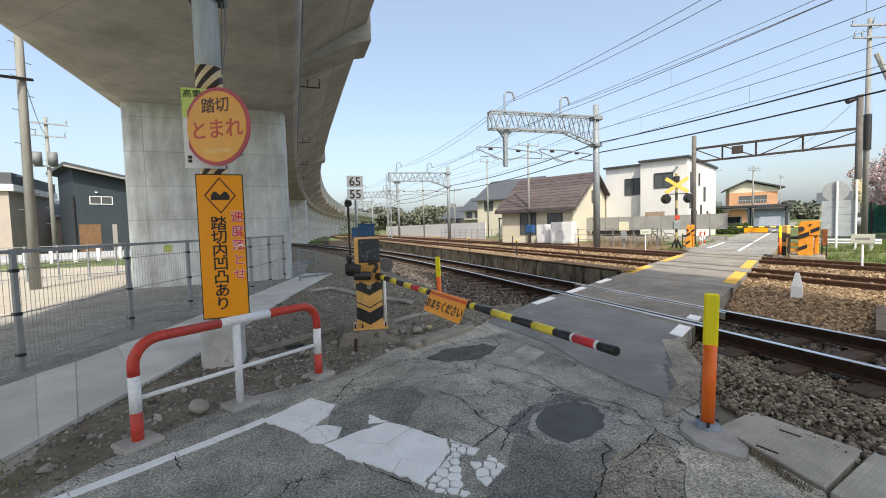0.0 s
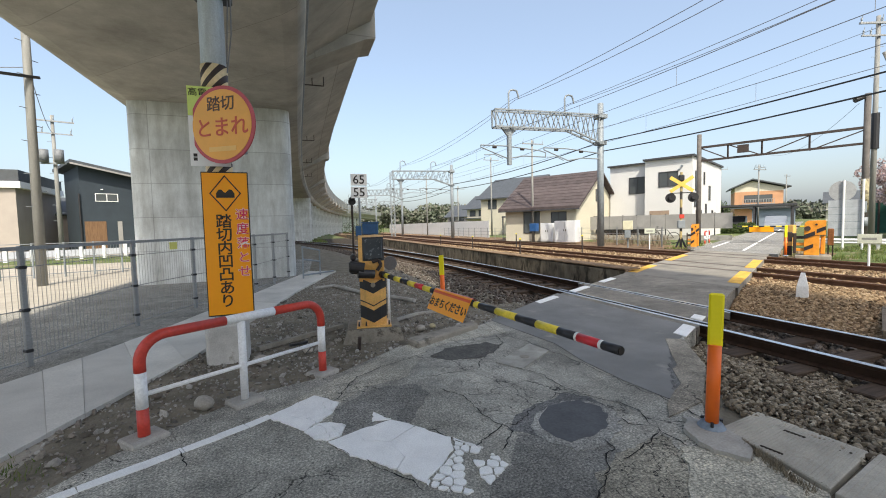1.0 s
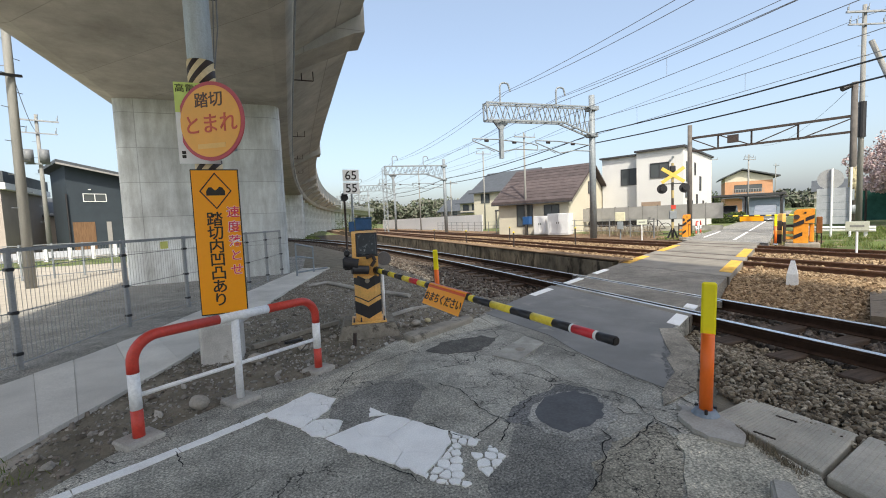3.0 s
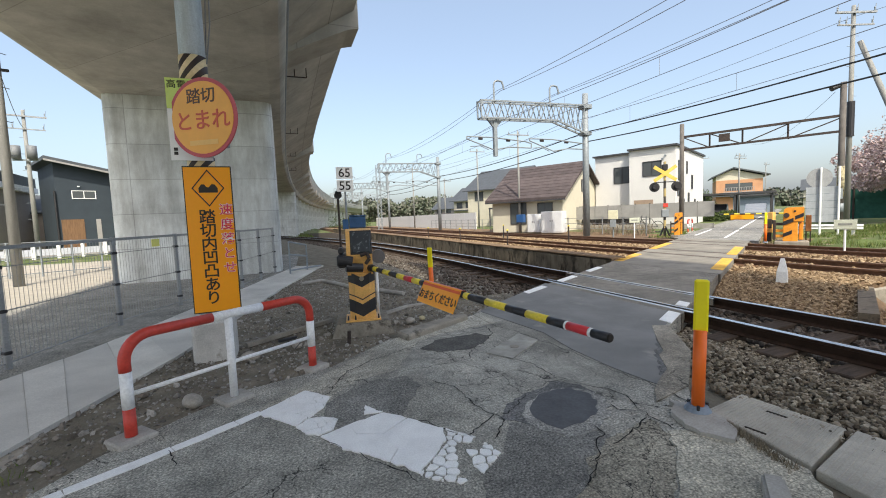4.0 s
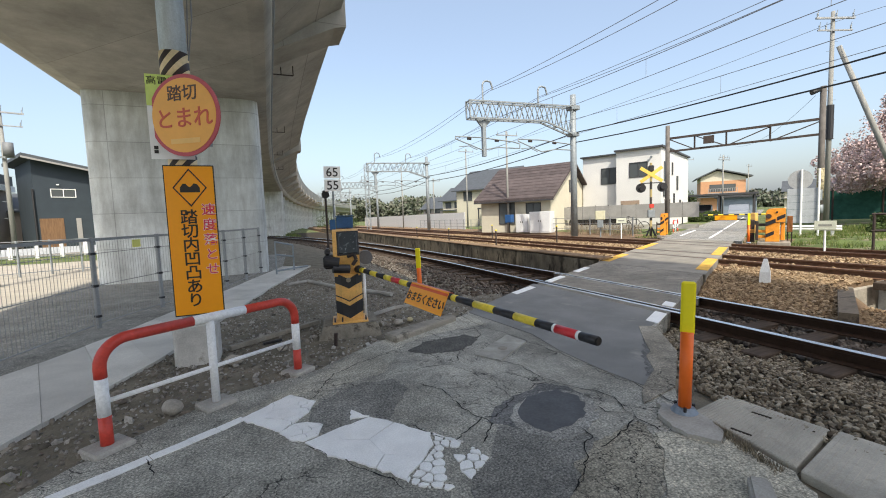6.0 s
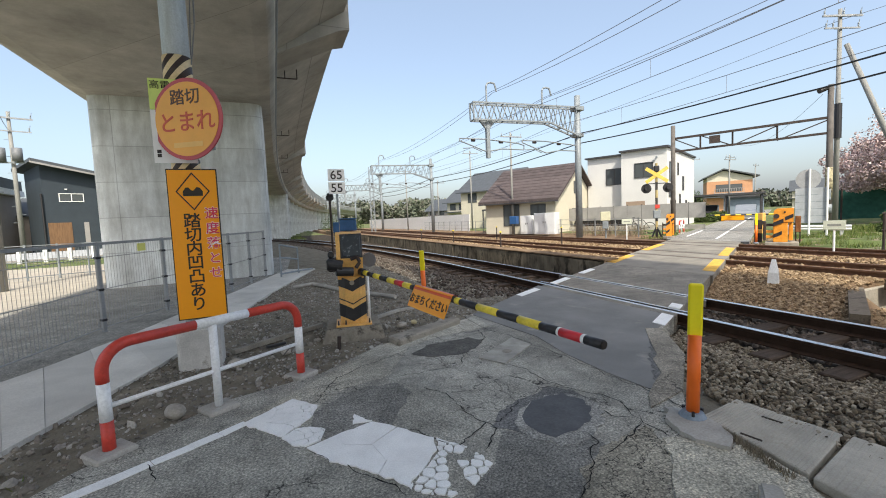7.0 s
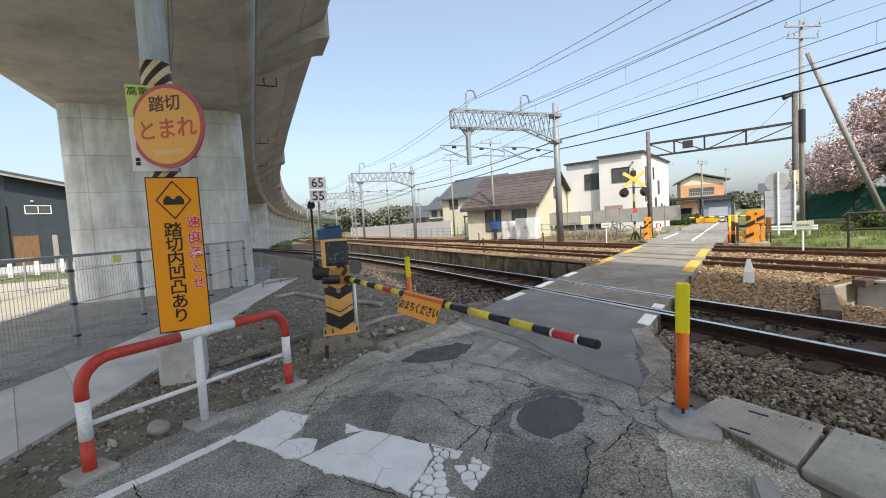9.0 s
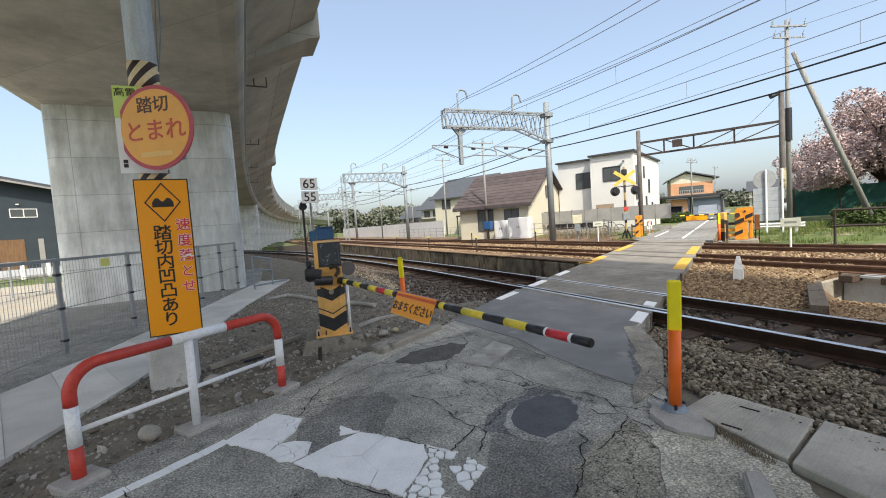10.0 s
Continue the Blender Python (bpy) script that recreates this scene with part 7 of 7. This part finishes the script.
gable(sh, 0, 4.5, 0, 6, 3.4, 5.0, M_ROOFG, M_BEIGEWALL, 0.4, False)
window(sh, 1.0, 1.0, 1.4, 1.4)

# white picket guard along the street by the left houses, and a street strip
WFN = thing("street_fence", pose(0, 0, 0), "white street fence before the houses", "fence", kind="structure")
for i in range(26):
    x, y = -26 + i * 0.95, 24 + i * 0.35
    part("post", box(B(), (x - 0.09, y - 0.05, -0.1), (x + 0.09, y + 0.05, 0.75), bev=0.02), M_WHITE, WFN)
part("fence_rail", bar(B(), (-26, 24, 0.35), (-2.2, 32.8, 0.35), 0.06, 0.35), surf("fence_band", (0.5, 0.52, 0.58), 0.9, 3, 30, 0.7), WFN)
tagged(part("street", prism(B(), [(-40, 21), (-2, 35), (-2, 40), (-40, 27)], -0.1, 0.01), M_LOT), "grey street before the houses", "road", kind="structure")
LF = thing("lot_fence", pose(0, 0, 0), "thin grey mesh fence round the lot", "fence", kind="structure")
for i in range(14):
    x, y = -14 + i * 0.72, 15.0 + i * 0.28
    part("post", bar(B(), (x, y, -0.1), (x, y, 1.15), 0.045), M_GALV, LF)
for z in (0.1, 0.6, 1.12):
    part("fence_rail", bar(B(), (-14, 15.0, z), (-4.7, 18.6, z), 0.025), M_GALV, LF)

# grey panel fence in front of the white house
GF = thing("panel_fence", pose(19.9, 31.0, 0, 0, 0, TURN), "grey panel fence before the white house", "fence", kind="structure")
for i in range(14):
    part("panel", box(B(), (i * 0.98 + 0.01, 0, 0.75), (i * 0.98 + 0.97, 0.05, 1.75)), M_FENCEG, GF)
    part("post", box(B(), (i * 0.98 - 0.03, 0.05, -0.1), (i * 0.98 + 0.03, 0.11, 1.8)), M_ROOFD, GF)
part("base_wall", box(B(), (0, 0.0, -0.1), (13.7, 0.12, 0.3)), M_CONC, GF)
# white construction fence far along the line
WCF = thing("hoarding", pose(19.5, 40.5, 0, 0, 0, 0), "pale hoarding panels along the railway", "fence", kind="structure")
for i in range(34):
    o = part("panel", box(B(), (-0.02, i * 1.5 + 0.01, -0.1), (0.02, i * 1.5 + 1.49, 1.75)), M_SIGNW, WCF)

# ---- cars ----


def car(m, label, mt, h=1.5):
    th = thing("car", m, label, "car", "parked cars")
    prof = [(-2.0, 0.3), (2.0, 0.3), (2.05, 0.65), (1.9, 0.85), (1.0, 0.95), (0.45, h - 0.03), (-1.3, h), (-1.85, 0.95), (-2.05, 0.85)]
    bm = B()
    plate(bm, prof, -0.8, 0.8)
    bmesh.ops.bevel(bm, geom=bm.edges[:], offset=0.06, segments=2, affect="EDGES")
    part("body", bm, mt, th)
    for y in (-0.81, 0.81):
        bm = B()
        plate(bm, [(-1.5, 0.95), (0.75, 0.95), (0.35, h - 0.13), (-1.2, h - 0.1)], y - 0.01, y + 0.01)
        part("side_window", bm, M_DARKGLASS, th)
        for x in (-1.25, 1.3):
            w = part("wheel", rod(B(), (x, y - 0.08, 0.3), (x, y + 0.04, 0.3), 0.31, seg=18), M_BLACK, th)
            part("rim", rod(B(), (x, y - 0.1 if y < 0 else y + 0.02, 0.3), (x, y - 0.08 if y < 0 else y + 0.06, 0.3), 0.19, seg=14), M_GALV, w)
    part("windscreen", bar(B(), (0.82, 0, 1.02), (0.5, 0, h - 0.1), 1.3, 0.02), M_DARKGLASS, th)
    return th


car(pose(42.6, 26.5, 0, 0, 0, -150), "silver car parked before the blue-grey building", M_SILVER)
car(pose(44.0, 31.2, 0, 0, 0, -150), "dark car parked under the carport", M_BLACK, 1.6)
car(pose(24.3, 26.0, 0, 0, 0, 117), "dark car half hidden behind the panel fence", M_BLACK, 1.45)
bk = thing("bicycle", pose(20.6, 18.9, 0, 0, 0, 120), "dark bicycle leaning beside the fence", "bicycle")
for x in (-0.5, 0.5):
    bm = B()
    for i in range(20):
        a, b = 2 * math.pi * i / 20, 2 * math.pi * (i + 1) / 20
        rod(bm, (x + 0.32 * math.cos(a), 0, 0.33 + 0.32 * math.sin(a)), (x + 0.32 * math.cos(b), 0, 0.33 + 0.32 * math.sin(b)), 0.02, seg=6)
    part("wheel", bm, M_BLACK, bk)
bm = B()
for a, b in (((-0.5, 0, 0.33), (-0.15, 0, 0.8)), ((-0.15, 0, 0.8), (0.4, 0, 0.75)), ((0.5, 0, 0.33), (0.38, 0, 0.95)), ((-0.5, 0, 0.33), (0.0, 0, 0.3)), ((0.0, 0, 0.3), (0.4, 0, 0.75)), ((0.38, -0.25, 0.98), (0.38, 0.25, 0.98))):
    rod(bm, a, b, 0.018, seg=6)
part("frame", bm, M_BLACK, bk)


# ---- plants ----
def cherry(m, seed, h, spread, count):
    r = np.random.default_rng(seed)
    th = thing("cherry_tree", m, "cherry tree in pale pink blossom", "tree", "cherry trees")
    bm = B()
    rod(bm, (0, 0, -0.2), (0.15, 0.1, h * 0.3), 0.32, 0.24, 10)
    centres, radii = [], []
    for i in range(11):
        a = i * 2.4
        e = r.uniform(0.55, 0.95)
        p0 = Vector((0.15, 0.1, h * 0.28))
        p1 = Vector((math.cos(a) * spread * 0.45, math.sin(a) * spread * 0.45, h * (0.42 + 0.2 * e)))
        p2 = Vector((math.cos(a + 0.2) * spread * r.uniform(0.75, 1.0), math.sin(a + 0.2) * spread * r.uniform(0.75, 1.0), h * r.uniform(0.24, 0.78)))
        rod(bm, p0, p1, 0.14, 0.09, 7)
        rod(bm, p1, p2, 0.09, 0.03, 6)
        for k in range(4):
            q = p1.lerp(p2, r.uniform(0.1, 1.0)) + Vector(r.normal(size=3) * spread * 0.16)
            rod(bm, p1.lerp(p2, 0.35), q, 0.04, 0.015, 5)
            centres.append(q)
            radii.append(spread * r.uniform(0.14, 0.27))
        centres.append(p2)
        radii.append(spread * 0.2)
    for k in range(8):
        centres.append(Vector((r.normal() * spread * 0.3, r.normal() * spread * 0.3, h * r.uniform(0.75, 0.98))))
        radii.append(spread * r.uniform(0.15, 0.28))
    part("trunk", bm, M_BARK, th, "dark trunk and limbs")
    leaf_cloud("crown", np.array([tuple(c) for c in centres]), np.array(radii), count, (0.05, 0.12), M_BLOSSOM, r, th, 0.75)
    return th


cherry(pose(36, 11.5, 0), 31, 7.9, 4.6, 38000)
cherry(pose(43, 16, 0), 32, 7.6, 4.2, 14000)
cherry(pose(34, 5.5, 0), 33, 8.0, 4.6, 16000)


def shrub(x, y, rx, h, n, label, cat="hedge", mt=None, seed=1):
    r = np.random.default_rng(seed)
    c = np.stack([x + r.uniform(-rx, rx, 30), y + r.uniform(-rx, rx, 30) * 0.5, r.uniform(0.1, h * 0.75, 30)], 1)
    o = leaf_cloud("shrub", c, np.full(30, h * 0.35), n, (0.04, 0.1), mt or M_LEAF, r)
    return tagged(o, label, cat)


shrub(38.6, 27.0, 1.6, 1.0, 7000, "low clipped green hedge by the carport", seed=2)
shrub(45.8, 35.0, 2.0, 3.6, 7000, "round green garden tree behind the carport", "shrub", seed=3)
shrub(76, 47, 2.5, 2.2, 5000, "green garden shrubs along the lane", "shrub", seed=4)
shrub(12, 80, 3.5, 2.5, 4000, "bright green shrub beside the tracks", "shrub", seed=7)
shrub(27.5, 8.6, 2.6, 0.9, 7000, "dark low bushes behind the pipe fence", "shrub", seed=12)
shrub(30.5, 9.6, 2.4, 1.0, 6000, "dark low bushes behind the pipe fence", "shrub", seed=13)
tagged(grass_patch("grass", spots_in(9000, 16.8, 27, 6.5, 11.2, lambda x, y: noise.noise((x * 0.9, y * 0.9, 3)) > -0.05), (0.06, 0.24), M_GRASS, rng, 0.009), "long green grass on the verge", "grass", kind="stuff")
tagged(grass_patch("grass", spots_in(6000, 26, 40, 4, 12.5), (0.08, 0.3), M_GRASS, rng, 0.02), "bright grass under the cherry trees", "grass", kind="stuff")
tagged(grass_patch("grass", spots_in(2500, 18.4, 23, 13, 17, lambda x, y: y > cross_y(x, True) + 0.4), (0.06, 0.22), M_GRASS, rng, 0.015), "grass tufts at the edge of the lane", "grass", kind="stuff")
tagged(grass_patch("grass", spots_in(900, 0.5, 3.0, 44, 58), (0.08, 0.35), M_GRASS, rng, 0.02), "grass below the viaduct", "grass", kind="stuff")
tagged(grass_patch("grass", np.array([(-1.9 + rng.normal() * 0.18, 3.05 + rng.normal() * 0.12, -0.01) for _ in range(420)]), (0.02, 0.07), M_GRASS, rng, 0.004), "small green tuft at the edge of the path", "grass", kind="stuff")
tagged(grass_patch("grass", np.array([(2.56 - 0.14 * k + 0.02 * rng.normal(), 1.76 - 0.46 * k, 0.008) for k in rng.random(420)]), (0.012, 0.05), island_surf("dry_grass", [(0.3, 0.25, 0.18), (0.2, 0.17, 0.12), (0.4, 0.34, 0.26)]), rng, 0.003), "dry grass in the joint beside the slabs", "grass", kind="stuff")
tagged(grass_patch("reeds", spots_in(700, 19.2, 20.4, 18.0, 24.0), (0.3, 0.9), island_surf("dry_reed", [(0.26, 0.2, 0.14), (0.16, 0.12, 0.09), (0.33, 0.27, 0.19)]), rng, 0.012), "dry brown stems along the fence", "grass", kind="stuff")
GN = thing("green_net", pose(32.2, 16.9, 0, 0, 0, -68), "dark green net fence under the cherry trees", "fence", kind="structure")
for i in range(9):
    part("post", rod(B(), (i * 2.2, 0, -0.1), (i * 2.2, 0, 2.2), 0.05, seg=8), M_BROWN, GN)
part("net", box(B(), (0, 0.0, 0.3), (17.6, 0.02, 2.1)), surf("net_green", (0.03, 0.10, 0.08), 0.7, 3, 40, 0.9, relief=0.3), GN, "dense dark green netting")

# wooded hill along the horizon
r = np.random.default_rng(77)
cs, rs = [], []
for i in range(560):
    a = r.uniform(-0.75, 1.2)
    d = r.uniform(260, 330)
    hgt = 11 + 5 * noise.noise((a * 3.1, 2.0, 0)) + 3 * noise.noise((a * 9, 5.0, 0))
    x, y = d * math.sin(a), d * math.cos(a)
    hgt *= 1.2 * min(1.0, max(0.35, (0.85 - a) / 0.3))
    for k in range(4):
        cs.append((x + r.normal() * 4, y + r.normal() * 4, max(1.0, hgt * (k + 0.6) / 4)))
        rs.append(r.uniform(3.5, 6.5))
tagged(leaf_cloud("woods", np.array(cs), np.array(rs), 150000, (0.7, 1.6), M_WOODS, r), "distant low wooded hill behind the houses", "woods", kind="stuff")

# added block, unseen behind the viewer, placed to throw shade over the near track
SHADE = thing("apartment_block", pose(0, 0, 0), "added unseen block behind the crossing that shades the near track", "building")
part("wall", box(B(), (-0.3, -19, -0.2), (5.6, -13.0, 30)), M_WALLWHITE, SHADE)
part("roof", box(B(), (-0.4, -19.1, 30), (5.7, -12.9, 30.3)), M_ROOFG, SHADE)
